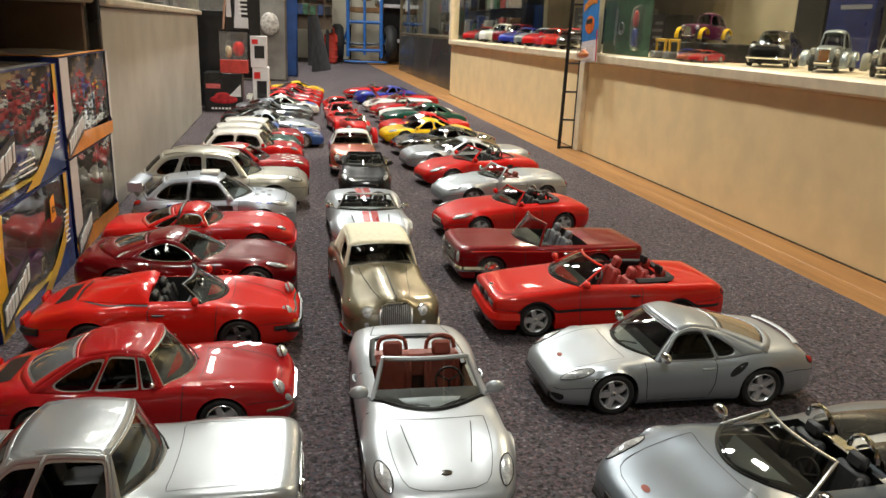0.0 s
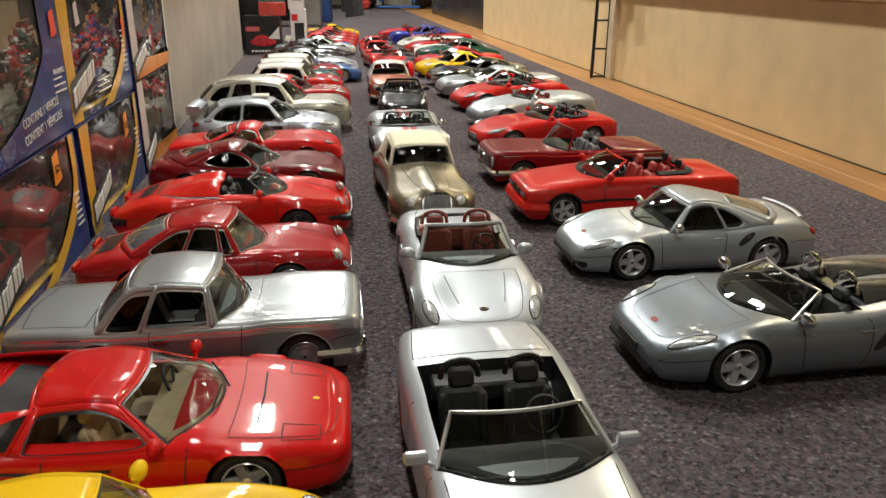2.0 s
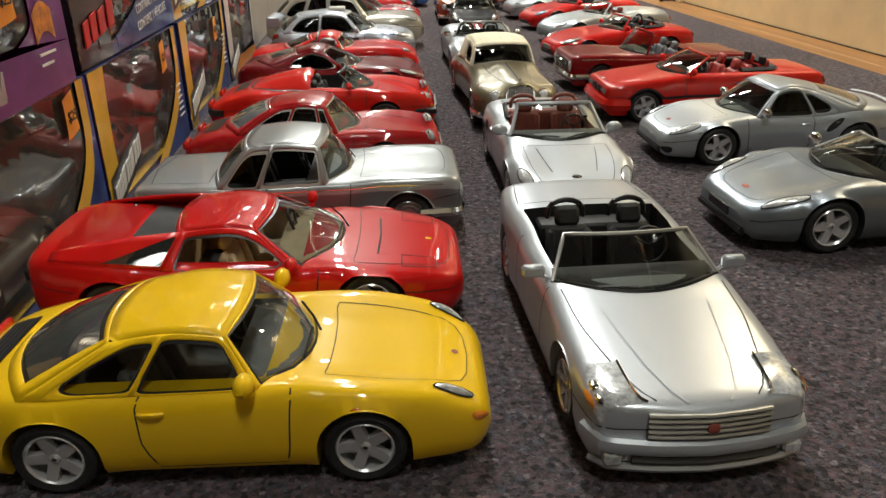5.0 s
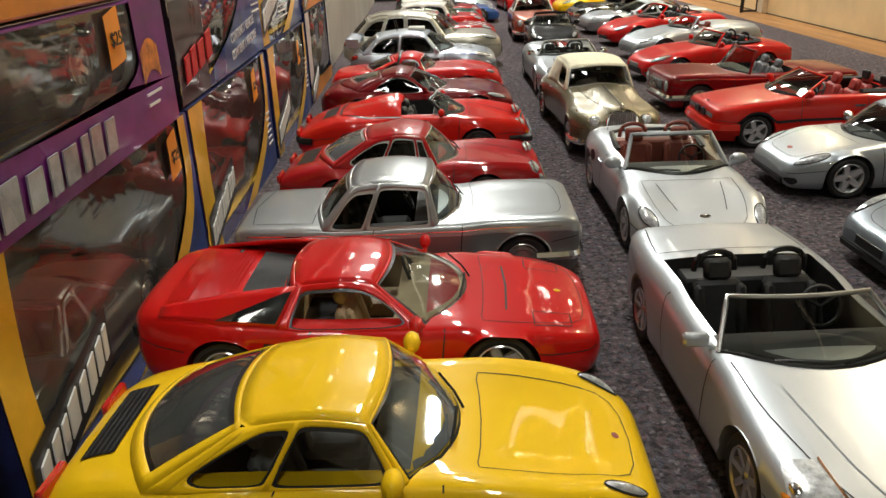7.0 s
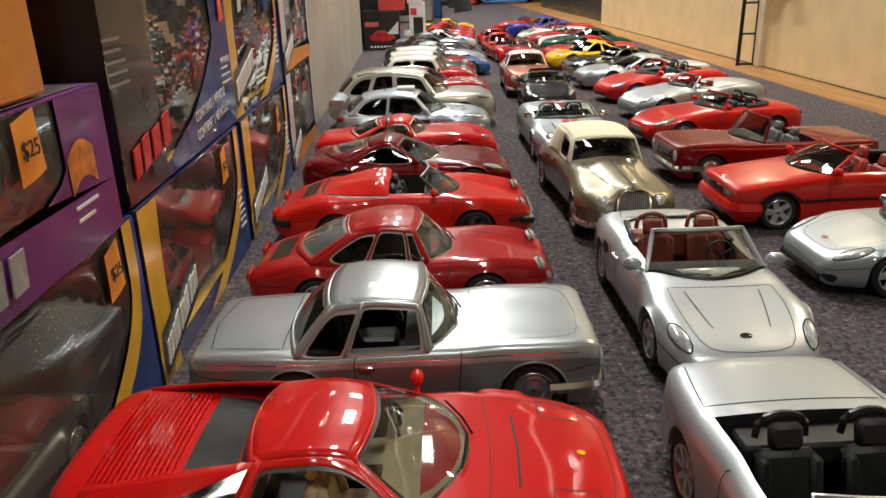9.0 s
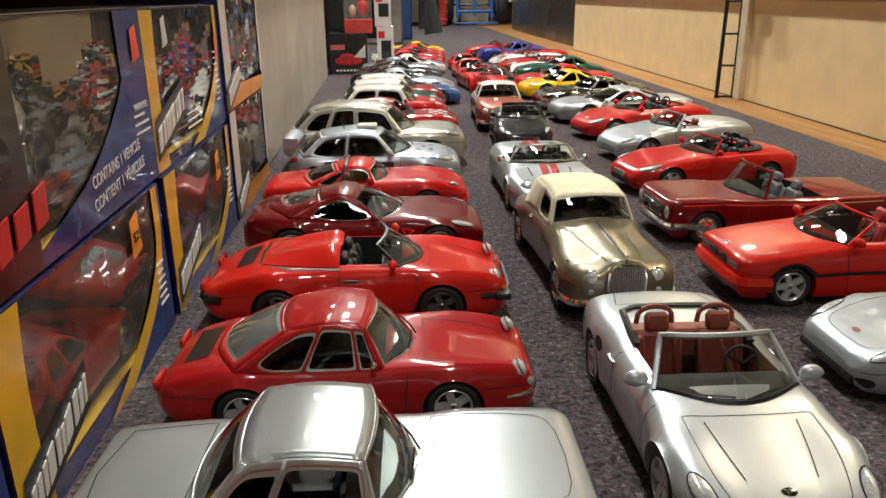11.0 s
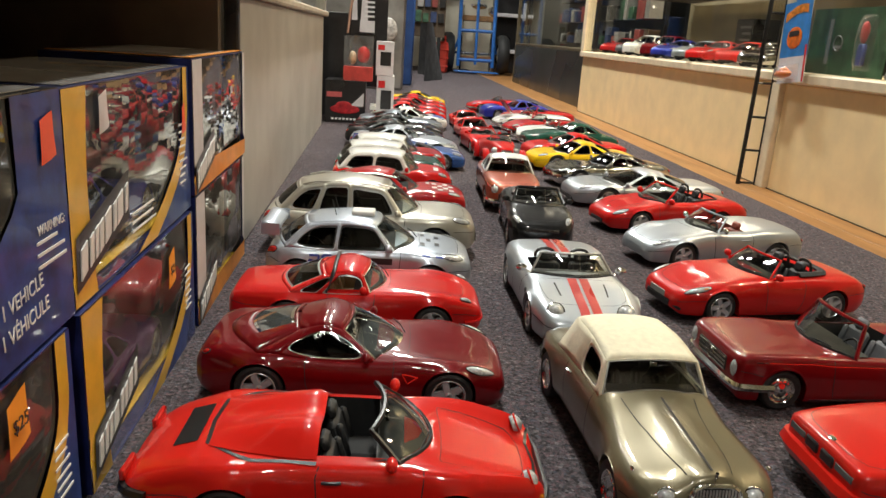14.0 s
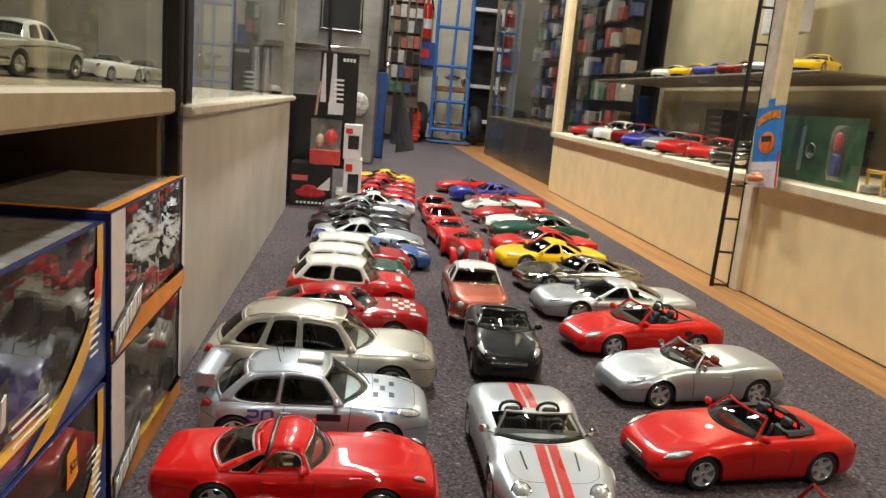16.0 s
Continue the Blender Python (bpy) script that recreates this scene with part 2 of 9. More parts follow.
class Geo:
    """Collects vertices and faces of one mesh."""

    def __init__(self):
        self.v, self.f = [], []

    def add(self, verts, faces):
        n = len(self.v)
        self.v += [tuple(p) for p in verts]
        self.f += [tuple(i + n for i in f) for f in faces]
        return self

    def box(self, x0, x1, y0, y1, z0, z1, c=0.0, m=None):
        """A box with its edges cut by c."""
        c = min(c, (x1 - x0) * 0.45, (y1 - y0) * 0.45, (z1 - z0) * 0.45)
        if c <= 0:
            v = [(x, y, z) for z in (z0, z1) for y in (y0, y1) for x in (x0, x1)]
            f = [(0, 2, 3, 1), (4, 5, 7, 6), (0, 1, 5, 4), (2, 6, 7, 3), (0, 4, 6, 2), (1, 3, 7, 5)]
        else:
            v, f = [], []
            rings = [(c, z0), (0, z0 + c), (0, z1 - c), (c, z1)]
            for k, z in rings:
                for x, y in ((x0 + c, y0 + k), (x1 - c, y0 + k), (x1 - k, y0 + c), (x1 - k, y1 - c), (x1 - c, y1 - k), (x0 + c, y1 - k), (x0 + k, y1 - c), (x0 + k, y0 + c)):
                    v.append((x, y, z))
            for r in range(3):
                for i in range(8):
                    j = (i + 1) % 8
                    f.append((r * 8 + i, r * 8 + j, r * 8 + 8 + j, r * 8 + 8 + i))
            f += [tuple(range(7, -1, -1)), tuple(range(24, 32))]
        if m is not None:
            v = [m @ Vector(p) for p in v]
        return self.add(v, f)

    def tube(self, pts, r, n=6, closed=False, flat=1.0):
        pts = [Vector(p) for p in pts]
        k = len(pts)
        v, f = [], []
        for i, p in enumerate(pts):
            a = pts[(i - 1) % k] if (closed or i) else p
            b = pts[(i + 1) % k] if (closed or i < k - 1) else p
            d = (b - a).normalized()
            up = Vector((0, 0, 1)) if abs(d.z) < 0.9 else Vector((1, 0, 0))
            s = d.cross(up).normalized()
            u = s.cross(d)
            for j in range(n):
                t = 2 * math.pi * j / n
                v.append(p + s * (r * math.cos(t)) + u * (r * flat * math.sin(t)))
        for i in range(k if closed else k - 1):
            for j in range(n):
                a, b = i * n + j, i * n + (j + 1) % n
                c, d = ((i + 1) % k) * n + (j + 1) % n, ((i + 1) % k) * n + j
                f.append((a, b, c, d))
        if not closed:
            f += [tuple(range(n - 1, -1, -1)), tuple(range((k - 1) * n, k * n))]
        return self.add(v, f)

    def ball(self, c, rx, ry, rz, n=10, k=6, m=None):
        v, f = [], []
        for i in range(k + 1):
            p = math.pi * i / k
            for j in range(n):
                t = 2 * math.pi * j / n
                q = Vector((rx * math.sin(p) * math.cos(t), ry * math.sin(p) * math.sin(t), rz * math.cos(p)))
                v.append((m @ q if m is not None else q) + Vector(c))
        for i in range(k):
            for j in range(n):
                f.append((i * n + j, (i + 1) * n + j, (i + 1) * n + (j + 1) % n, i * n + (j + 1) % n))
        return self.add(v, f)

    def lathe(self, prof, n=24, axis="y"):
        """A turned shape: prof holds (radius, offset along the axis)."""
        v, f = [], []
        for r, o in prof:
            for j in range(n):
                t = 2 * math.pi * j / n
                a, b = r * math.cos(t), r * math.sin(t)
                v.append((a, o, b) if axis == "y" else (a, b, o))
        for i in range(len(prof) - 1):
            for j in range(n):
                f.append((i * n + j, i * n + (j + 1) % n, (i + 1) * n + (j + 1) % n, (i + 1) * n + j))
        return self.add(v, f)

    def grid(self, fn, nu, nv, close=False):
        v = [fn(i / nu, j / nv) for i in range(nu + 1) for j in range(nv + 1)]
        f = [(i * (nv + 1) + j, (i + 1) * (nv + 1) + j, (i + 1) * (nv + 1) + j + 1, i * (nv + 1) + j + 1) for i in range(nu) for j in range(nv)]
        return self.add(v, f)

    def weld(self, step=2e-5):
        """Joins vertices that lie on one another."""
        seen, to, v = {}, [], []
        for p in self.v:
            key = tuple(round(c / step) for c in p)
            if key not in seen:
                seen[key] = len(v)
                v.append(p)
            to.append(seen[key])
        f = []
        for q in self.f:
            r = []
            for i in q:
                if to[i] not in r:
                    r.append(to[i])
            if len(r) > 2:
                f.append(tuple(r))
        self.v, self.f = v, f
        return self

    def make(self, name, mat, parent=None, label="", smooth=True, angle=38):
        return mk(name, self.v, self.f, mat, parent, label, smooth, angle)


def slab(name, x0, x1, y0, y1, z0, z1, mat, parent=None, label="", c=0.002):
    return Geo().box(x0, x1, y0, y1, z0, z1, c).make(name, mat, parent, label, True, 30)


def structure(ob, label, category):
    return tagged(ob, label, category, kind="structure")


def curve_at(pts):
    """A smooth monotone curve through (x, y) points, as a function."""
    xs, ys = [p[0] for p in pts], [p[1] for p in pts]
    d = [(ys[i + 1] - ys[i]) / (xs[i + 1] - xs[i]) for i in range(len(xs) - 1)]
    m = [d[0]] + [0 if d[i - 1] * d[i] <= 0 else 2 * d[i - 1] * d[i] / (d[i - 1] + d[i]) for i in range(1, len(d))] + [d[-1]]

    def at(x):
        if x <= xs[0]:
            return ys[0]
        if x >= xs[-1]:
            return ys[-1]
        i = max(k for k in range(len(xs) - 1) if xs[k] <= x)
        h = xs[i + 1] - xs[i]
        t = (x - xs[i]) / h
        return (ys[i] * (1 + 2 * t) * (1 - t) ** 2 + m[i] * h * t * (1 - t) ** 2 + ys[i + 1] * t * t * (3 - 2 * t) + m[i + 1] * h * t * t * (t - 1))

    return at

# ---- model cars: one builder, in real-car metres, scaled down to 1:18 ----
YF_ROUND = (0, 0.28, 0.52, 0.72, 0.85, 0.93, 0.98, 1.0, 0.998, 0.975, 0.93, 0.70)
YF_BOXY = (0, 0.30, 0.58, 0.82, 0.93, 0.975, 0.99, 1.0, 1.0, 0.99, 0.96, 0.72)
ZF = (0, 0, 0, 0, 0.015, 0.095, 0.24, 0.46, 0.70, 0.90, 1.0, 1.0)
FW = (0, 0.0, 0.12, 0.72, 1.0)
PLAN = ((0, 0.60), (0.012, 0.72), (0.04, 0.84), (0.10, 0.93), (0.2, 0.97), (0.45, 0.985), (0.75, 1.0), (0.92, 0.95), (0.975, 0.86), (1, 0.72))


class Shape:
    def __init__(self, s):
        self.s = s
        self.L, self.W, self.H = s["L"], s["W"], s["H"]
        self.k = s.get("k", 1.0) / 18.0
        self.r = s.get("r", 0.31)
        self.fo = s["fo"]
        self.axles = (self.fo, self.fo + s["wb"])
        self.topc = curve_at(s["top"])
        self.fenc = curve_at(s.get("fen", ((0, 0), (self.L, 0))))
        plan = s.get("plan", PLAN)
        self.widc = curve_at([(a * self.L, b) for a, b in plan])
        self.botc = curve_at(s.get("bot", ((0, 0.24), (0.12, 0.155), (self.L - 0.3, 0.165), (self.L, 0.30))))
        self.R = self.r * s.get("arch", 1.13)
        b = s.get("boxy", 0.0)
        self.yf = [p * (1 - b) + q * b for p, q in zip(YF_ROUND, YF_BOXY)]
        self.flare = s.get("flare", 0.02)
        self.fw = s.get("fw", FW)

    def P(self, x, y, z):
        return ((self.L / 2 - x) * self.k, y * self.k, z * self.k)

    def half(self, x):
        w = self.W / 2 * self.widc(x)
        for a in self.axles:
            w += self.flare * max(0, 1 - ((x - a) / (self.R * 1.5)) ** 2)
        return w

    def rows(self, x):
        w, zt, f = self.half(x), self.topc(x), self.fenc(x)
        zb = self.botc(x)
        crown = self.s.get("crown", 0.035) * min(1, w / (self.W * 0.45))
        zs = zt + f
        h = max(0.02, zs - zb)
        za = 0
        for a in self.axles:
            d = abs(x - a)
            if d < self.R:
                za = max(za, self.r + math.sqrt(self.R ** 2 - d * d))
        out = []
        for i in range(12):
            y = w * self.yf[i]
            z = zt + crown * (1 - self.yf[i] ** 2 * 1.3) + f * self.fw[i] if i < 4 else zs - ZF[i] * h - (0.012 if i == 4 else 0)
            if za > zb and i > 4:
                z = max(z, min(za + 0.002 * (11 - i), zs - 0.03 - 0.001 * i))
            out.append((y, z))
        return out

    def at(self, x, q):
        """A place on the body's skin: x from the nose, q from the middle (0) over the shoulder (4) down to the sill (10); q < 0 on the other side."""
        rows = self.rows(x)
        a = min(abs(q), 10.999)
        i = int(a)
        t = a - i
        y = rows[i][0] * (1 - t) + rows[i + 1][0] * t
        z = rows[i][1] * (1 - t) + rows[i + 1][1] * t
        return Vector((x, y if q >= 0 else -y, z))

    def skin(self, x, q, off=0.0):
        p = self.at(x, q)
        dx = self.at(min(self.L, x + 0.02), q) - self.at(max(0, x - 0.02), q)
        dq = self.at(x, q + 0.1) - self.at(x, q - 0.1)
        n = dx.cross(dq)
        if n.length > 1e-9:
            n.normalize()
            mid = Vector((self.L / 2, 0, self.H * 0.3))
            if n.dot(p - mid) < 0:
                n = -n
            p = p + n * off
        return Vector(self.P(*p))

    def zat(self, x, y):
        rows = self.rows(x)
        y = abs(y)
        for i in range(5):
            if rows[i + 1][0] >= y:
                t = (y - rows[i][0]) / max(1e-6, rows[i + 1][0] - rows[i][0])
                return rows[i][1] * (1 - t) + rows[i + 1][1] * t
        return rows[5][1]

    def stations(self):
        xs = {i * self.L / 46 for i in range(47)}
        xs |= {0.008, 0.02, 0.045, 0.08, 0.14, self.L - 0.008, self.L - 0.02, self.L - 0.05, self.L - 0.1}
        fixed = set(self.s.get("open", ()))
        for a in self.axles:
            fixed |= {a + self.R * math.cos(math.pi * i / 14) for i in range(15)}
        xs = sorted([x for x in xs if all(abs(x - f) > 0.015 for f in fixed)] + list(fixed))
        return [x for x in xs if 0 <= x <= self.L]


def body_mesh(sh, mat, parent, two=None):
    xs = sh.stations()
    v, f, idx = [], [], []
    order = [-i for i in range(11, 0, -1)] + list(range(12))
    n = len(order)
    for x in xs:
        rows = sh.rows(x)
        for o in order:
            y, z = rows[abs(o)]
            v.append(sh.P(x, y if o >= 0 else -y, z))
    op = sh.s.get("open")
    cut = sh.s.get("open_row", 3)
    split = sh.s.get("two_row", 5)
    for i in range(len(xs) - 1):
        for j in range(n - 1):
            a, b = abs(order[j]), abs(order[j + 1])
            if op and op[0] - 1e-6 <= xs[i] and xs[i + 1] <= op[1] + 1e-6 and max(a, b) <= cut:
                continue
            f.append((i * n + j, i * n + j + 1, (i + 1) * n + j + 1, (i + 1) * n + j))
            idx.append(1 if two and min(a, b) >= split else 0)
    f.append(tuple(range(n - 1, -1, -1)))
    m = (len(xs) - 1) * n
    f.append(tuple(range(m, m + n)))
    idx += [1 if two else 0] * 2
    return mk("body", v, f, mat, parent, "", True, 42, [mat, two] if two else None, idx if two else None)


def patch_parts(fn, us, vs, kind):
    """Sorts the cells of a patch into meshes by kind(u, v)."""
    out = {}
    pts = [[fn(u, w) for w in vs] for u in us]
    for i in range(len(us) - 1):
        for j in range(len(vs) - 1):
            c = kind((us[i] + us[i + 1]) / 2, (vs[j] + vs[j + 1]) / 2)
            if c is None:
                continue
            g, seen = out.setdefault(c, (Geo(), {}))
            q = []
            for a, b in ((i, j), (i + 1, j), (i + 1, j + 1), (i, j + 1)):
                if (a, b) not in seen:
                    seen[(a, b)] = len(g.v)
                    g.v.append(tuple(pts[a][b]))
                q.append(seen[(a, b)])
            g.f.append(tuple(q))
    return {c: g for c, (g, _) in out.items()}


def lines(*marks, n=8):
    out = sorted(set(marks))
    step = (out[-1] - out[0]) / n
    full = []
    for a, b in zip(out, out[1:]):
        m = max(1, round((b - a) / step))
        full += [a + (b - a) * i / m for i in range(m)]
    return full + [out[-1]]


def greenhouse(sh, car, roof_mat, trim_mat, glass):
    s = sh.s
    g = s["roof"]
    xA, xB, xC, xD = g["x"]
    zB, zC = g.get("zB", sh.H - 0.05), g.get("zC", sh.H - 0.06)
    wp, wt, wq = g.get("wrap", 0.32), g.get("wrapt", 0.09), g.get("wrapr", 0.25)
    cr = g.get("cr", 0.065)
    wB, wC = g.get("wB", 0.62) * sh.W / 2, g.get("wC", 0.6) * sh.W / 2
    q0 = g.get("q", 4.35)
    yA, yD = sh.at(xA + wp, q0).y, sh.at(min(sh.L - 0.02, xD - wq), g.get("qD", q0)).y
    roofz = curve_at([(xB, zB), (xB + (xC - xB) * g.get("peak", 0.4), sh.H), (xC, zC)])

    def wr(x):
        t = max(0, min(1, (x - xB) / (xC - xB)))
        return wB + (wC - wB) * t

    def base(x, y):
        return Vector((x, y, sh.zat(x, y) - 0.006))

    def top_f(u):
        return Vector((xB + wt * u * u, wB * u, zB - cr * abs(u) ** 2.6))

    def top_r(u):
        return Vector((xC - wt * u * u, wC * u, zC - cr * abs(u) ** 2.6))

    def ws(u, v):
        p = base(xA + wp * u * u, yA * u).lerp(top_f(u), v)
        b = 4 * v * (1 - v) * (1 - u * u) * g.get("bow", 0.025)
        return sh.P(p.x - b, p.y, p.z + b)

    def rw(u, v):
        p = base(xD - wq * u * u, yD * u).lerp(top_r(u), v)
        b = 4 * v * (1 - v) * (1 - u * u) * g.get("bowr", 0.03)
        return sh.P(p.x + b, p.y, p.z + b)

    def rf(u, v):
        x = (xB + wt * u * u) * (1 - v) + (xC - wt * u * u) * v
        z0 = roofz(xB + (xC - xB) * v)
        return sh.P(x, wr(xB + (xC - xB) * v) * u, z0 - cr * abs(u) ** 2.6)

    def side(sg):
        def fn(a, v):
            xb = (xA + wp) * (1 - a) + (xD - wq) * a
            yb = sh.at(xb, q0).y * (1 - a ** 3) + yD * a ** 3 if a > 0 else yA
            b = base(xb, yb)
            xt = (xB + wt) * (1 - a) + (xC - wt) * a
            u = xB + (xC - xB) * a
            t = Vector((xt, wr(u), roofz(u) - cr))
            p = b.lerp(t, v)
            bul = 4 * v * (1 - v) * 0.02 * (4 * a * (1 - a)) ** 0.5
            return sh.P(p.x, (p.y + bul) * sg, p.z)
        return fn

    shell = Geo()
    p_, t_ = g.get("pillar", 0.045), g.get("trim", 0.03)
    us = lines(-1, -1 + p_, -1 + p_ + t_, 1 - p_ - t_, 1 - p_, 1, n=12)
    vs = lines(0, 0.05, 0.93, 0.965, 1, n=6)

    def k_ws(u, v):
        if abs(u) > 1 - p_ or v > 0.965:
            return "roof"
        return "trim" if abs(u) > 1 - p_ - t_ or v < 0.05 or v > 0.93 else "glass"

    res = patch_parts(ws, us, vs, k_ws)
    w = res["glass"].make("windscreen", g.get("front_glass", glass), car, "", True, 60)
    if "trim" in res:
        res["trim"].make("window_seal", trim_mat, w, "", True, 60)
    shell.add(res["roof"].v, res["roof"].f)
    m = g.get("rear_in", (0.10, 0.10, 0.9))
    mu, m0, m1 = m
    if g.get("rear_window", True):
        us = lines(-1, -1 + mu, -1 + mu + t_, 1 - mu - t_, 1 - mu, 1, n=12)
        vs = lines(0, m0, m0 + 0.05, m1 - 0.05, m1, 1, n=8)

        def k_rw(u, v):
            if abs(u) > 1 - mu or v < m0 or v > m1:
                return "roof"
            return "trim" if abs(u) > 1 - mu - t_ or v < m0 + 0.05 or v > m1 - 0.05 else "glass"

        res = patch_parts(rw, us, vs, k_rw)
        w = res["glass"].make("rear_window", g.get("rear_glass", REAR_GLASS if glass is GLASS else glass), car, "", True, 60)
        if "trim" in res:
            res["trim"].make("window_seal", trim_mat, w, "", True, 60)
        shell.add(res["roof"].v, res["roof"].f)
    else:
        shell.grid(lambda a, b: rw(-1 + 2 * a, b), 12, 6)
    shell.grid(lambda a, b: rf(-1 + 2 * a, b), 12, 10)
    wins = g.get("windows", ((0.05, 0.52, 0.06, 0.9), (0.57, 0.93, 0.1, 0.88)))
    open_first = g.get("open_window", False)
    for sg in (1, -1):
        fn = side(sg)
        last = 0.0
        for i, win in enumerate(wins):
            x0, x1, c, d = win[:4]
            pf, pr, low = win[4:] if len(win) > 4 else (5.0, 5.0, 0.5)

            def edge(t, inset, x0=x0, x1=x1, c=c, d=d, pf=pf, pr=pr, low=low):
                """The outline's lower and upper point at t of the window's length, drawn in by an inset."""
                w_ = 2 * t - 1
                p = pf if w_ < 0 else pr
                hh = max(0.0, 1 - abs(w_) ** p) ** (1 / p)
                mid = c + (d - c) * low
                a, b = mid - (mid - c) * hh, mid + (d - mid) * hh
                xm = x0 + (x1 - x0) * t
                if inset:
                    kx, kv = 1 - 2 * 0.018 / (x1 - x0), 1 - 2 * 0.05 / (d - c)
                    xm = (x0 + x1) / 2 + (xm - (x0 + x1) / 2) * kx
                    a, b = mid + (a - mid) * kv, mid + (b - mid) * kv
                return xm, a, b

            n = 14
            ts = [(1 - math.cos(math.pi * q / n)) / 2 for q in range(n + 1)]
            shell.grid(lambda a, b, l=last, r=x0: fn(l + (r - l) * a, b), 3, 6)
            outer, inner = [edge(t, 0) for t in ts], [edge(t, 1) for t in ts]
            shell.grid(lambda a, b: fn(outer[round(a * n)][0], outer[round(a * n)][1] * b), n, 3)
            shell.grid(lambda a, b: fn(outer[round(a * n)][0], outer[round(a * n)][2] + (1 - outer[round(a * n)][2]) * b), n, 3)
            w = car
            if not (open_first and i == 0):
                w = Geo().grid(lambda a, b: fn(inner[round(a * n)][0], inner[round(a * n)][1] + (inner[round(a * n)][2] - inner[round(a * n)][1]) * b), n, 4).make("side_window", g.get("side_glass", SIDE_GLASS if glass is GLASS else glass), car, "", True, 60)
            seal = Geo()
            for k_ in (1, 2):
                seal.grid(lambda a, b, k_=k_: fn(outer[round(a * n)][0] * (1 - b) + inner[round(a * n)][0] * b, outer[round(a * n)][k_] * (1 - b) + inner[round(a * n)][k_] * b), n, 1)
            seal.make("window_seal", trim_mat, w, "", True, 60)
            last = x1
        shell.grid(lambda a, b, l=last: fn(l + (1 - l) * a, b), 3, 6)
    shell.weld()
    ob = shell.make("roof", roof_mat, car, g.get("label", ""), True, 50)
    md = ob.modifiers.new("thickness", "SOLIDIFY")
    md.thickness, md.offset, md.use_even_offset = 0.0012, 0, False
    # dashboard behind the screen
    yin = yA * 0.96
    dash = Geo().grid(lambda a, b: sh.P(xA + 0.04 + (wp * 0.95) * (2 * a - 1) ** 2 * (1 - b) + b * (wp + 0.22), yin * (2 * a - 1), sh.zat(xA + wp * (2 * a - 1) ** 2, yin * (2 * a - 1)) * (1 - b) + b * (sh.topc(xA + wp) - 0.03) + 0.012), 10, 2)
    dash.make("dashboard", s.get("dash_mat", INTERIOR), car)
    return side


def open_screen(sh, car, frame_mat, glass):
    """The windscreen of an open car: a pane in a frame of bars."""
    g = sh.s["screen"]
    xA, xB, zB = g["x"][0], g["x"][1], g["zB"]
    wp, wt, wB = g.get("wrap", 0.3), g.get("wrapt", 0.12), g.get("wB", 0.62) * sh.W / 2
    yA = sh.at(xA + wp, g.get("q", 3.7)).y

    def ws(u, v):
        x, y = xA + wp * u * u, yA * u
        p = Vector((x, y, sh.zat(x, y) - 0.004)).lerp(Vector((xB + wt * u * u, wB * u, zB - 0.03 * u * u)), v)
        b = 4 * v * (1 - v) * (1 - u * u) * 0.025
        return sh.P(p.x - b, p.y, p.z + b)

    gl = Geo().grid(lambda a, b: ws(-1 + 2 * a, b), 14, 6)
    pane = gl.make("windscreen", glass, car, "", True, 60)
    n = 14
    r = g.get("bar", 0.024) * sh.k
    bar = Geo().tube([ws(-1, i / 6) for i in range(6)] + [ws(-1 + 2 * i / n, 1) for i in range(n + 1)] + [ws(1, 1 - i / 6) for i in range(1, 7)], r, 6)
    bar.make("screen_frame", frame_mat, pane)
    Geo().tube([ws(-1 + 2 * i / n, 0.02) for i in range(n + 1)], r * 0.8, 5).make("screen_seal", BLACK, pane)
    if g.get("wipers", True):
        for u0 in (-0.55, 0.1):
            Geo().tube([ws(u0, 0.05), ws(u0 + 0.25, 0.10), ws(u0 + 0.5, 0.09)], 0.012 * sh.k, 4).make("wiper", BLACK, car)
    yin = yA * 0.95
    Geo().grid(lambda a, b: sh.P(xA + 0.04 + wp * 0.95 * (2 * a - 1) ** 2 * (1 - b) + b * (wp + 0.2), yin * (2 * a - 1), sh.zat(xA + wp * (2 * a - 1) ** 2, yin * (2 * a - 1)) * (1 - b) + b * (sh.topc(xA + wp) + 0.0) + 0.014), 10, 2).make("dashboard", sh.s.get("dash_mat", INTERIOR), car)
    return ws


def cockpit(sh, car, mat):
    a, b = sh.s["open"]
    g = Geo()
    z0 = 0.26
    n = 10
    cols = []
    for i in range(n + 1):
        x = a + (b - a) * i / n
        y = sh.rows(x)[sh.s.get("open_row", 3)][0] * 0.995
        cols.append((x, y, sh.zat(x, y) - 0.004))
    for i in range(n):
        (x0, y0, t0), (x1, y1, t1) = cols[i], cols[i + 1]
        for sg in (1, -1):
            g.add([sh.P(x0, sg * y0, z0), sh.P(x1, sg * y1, z0), sh.P(x1, sg * y1, t1), sh.P(x0, sg * y0, t0)], [(0, 1, 2, 3)])
        g.add([sh.P(x0, -y0, z0), sh.P(x1, -y1, z0), sh.P(x1, y1, z0), sh.P(x0, y0, z0)], [(0, 1, 2, 3)])
    for x, y, t in (cols[0], cols[-1]):
        top = [(sh.P(x, y * (-1 + 2 * j / 8), z0), sh.P(x, y * (-1 + 2 * j / 8), sh.zat(x, y * (-1 + 2 * j / 8)) - 0.004)) for j in range(9)]
        for j in range(8):
            g.add([top[j][0], top[j + 1][0], top[j + 1][1], top[j][1]], [(0, 1, 2, 3)])
    g.make("cockpit", mat, car, "", False)


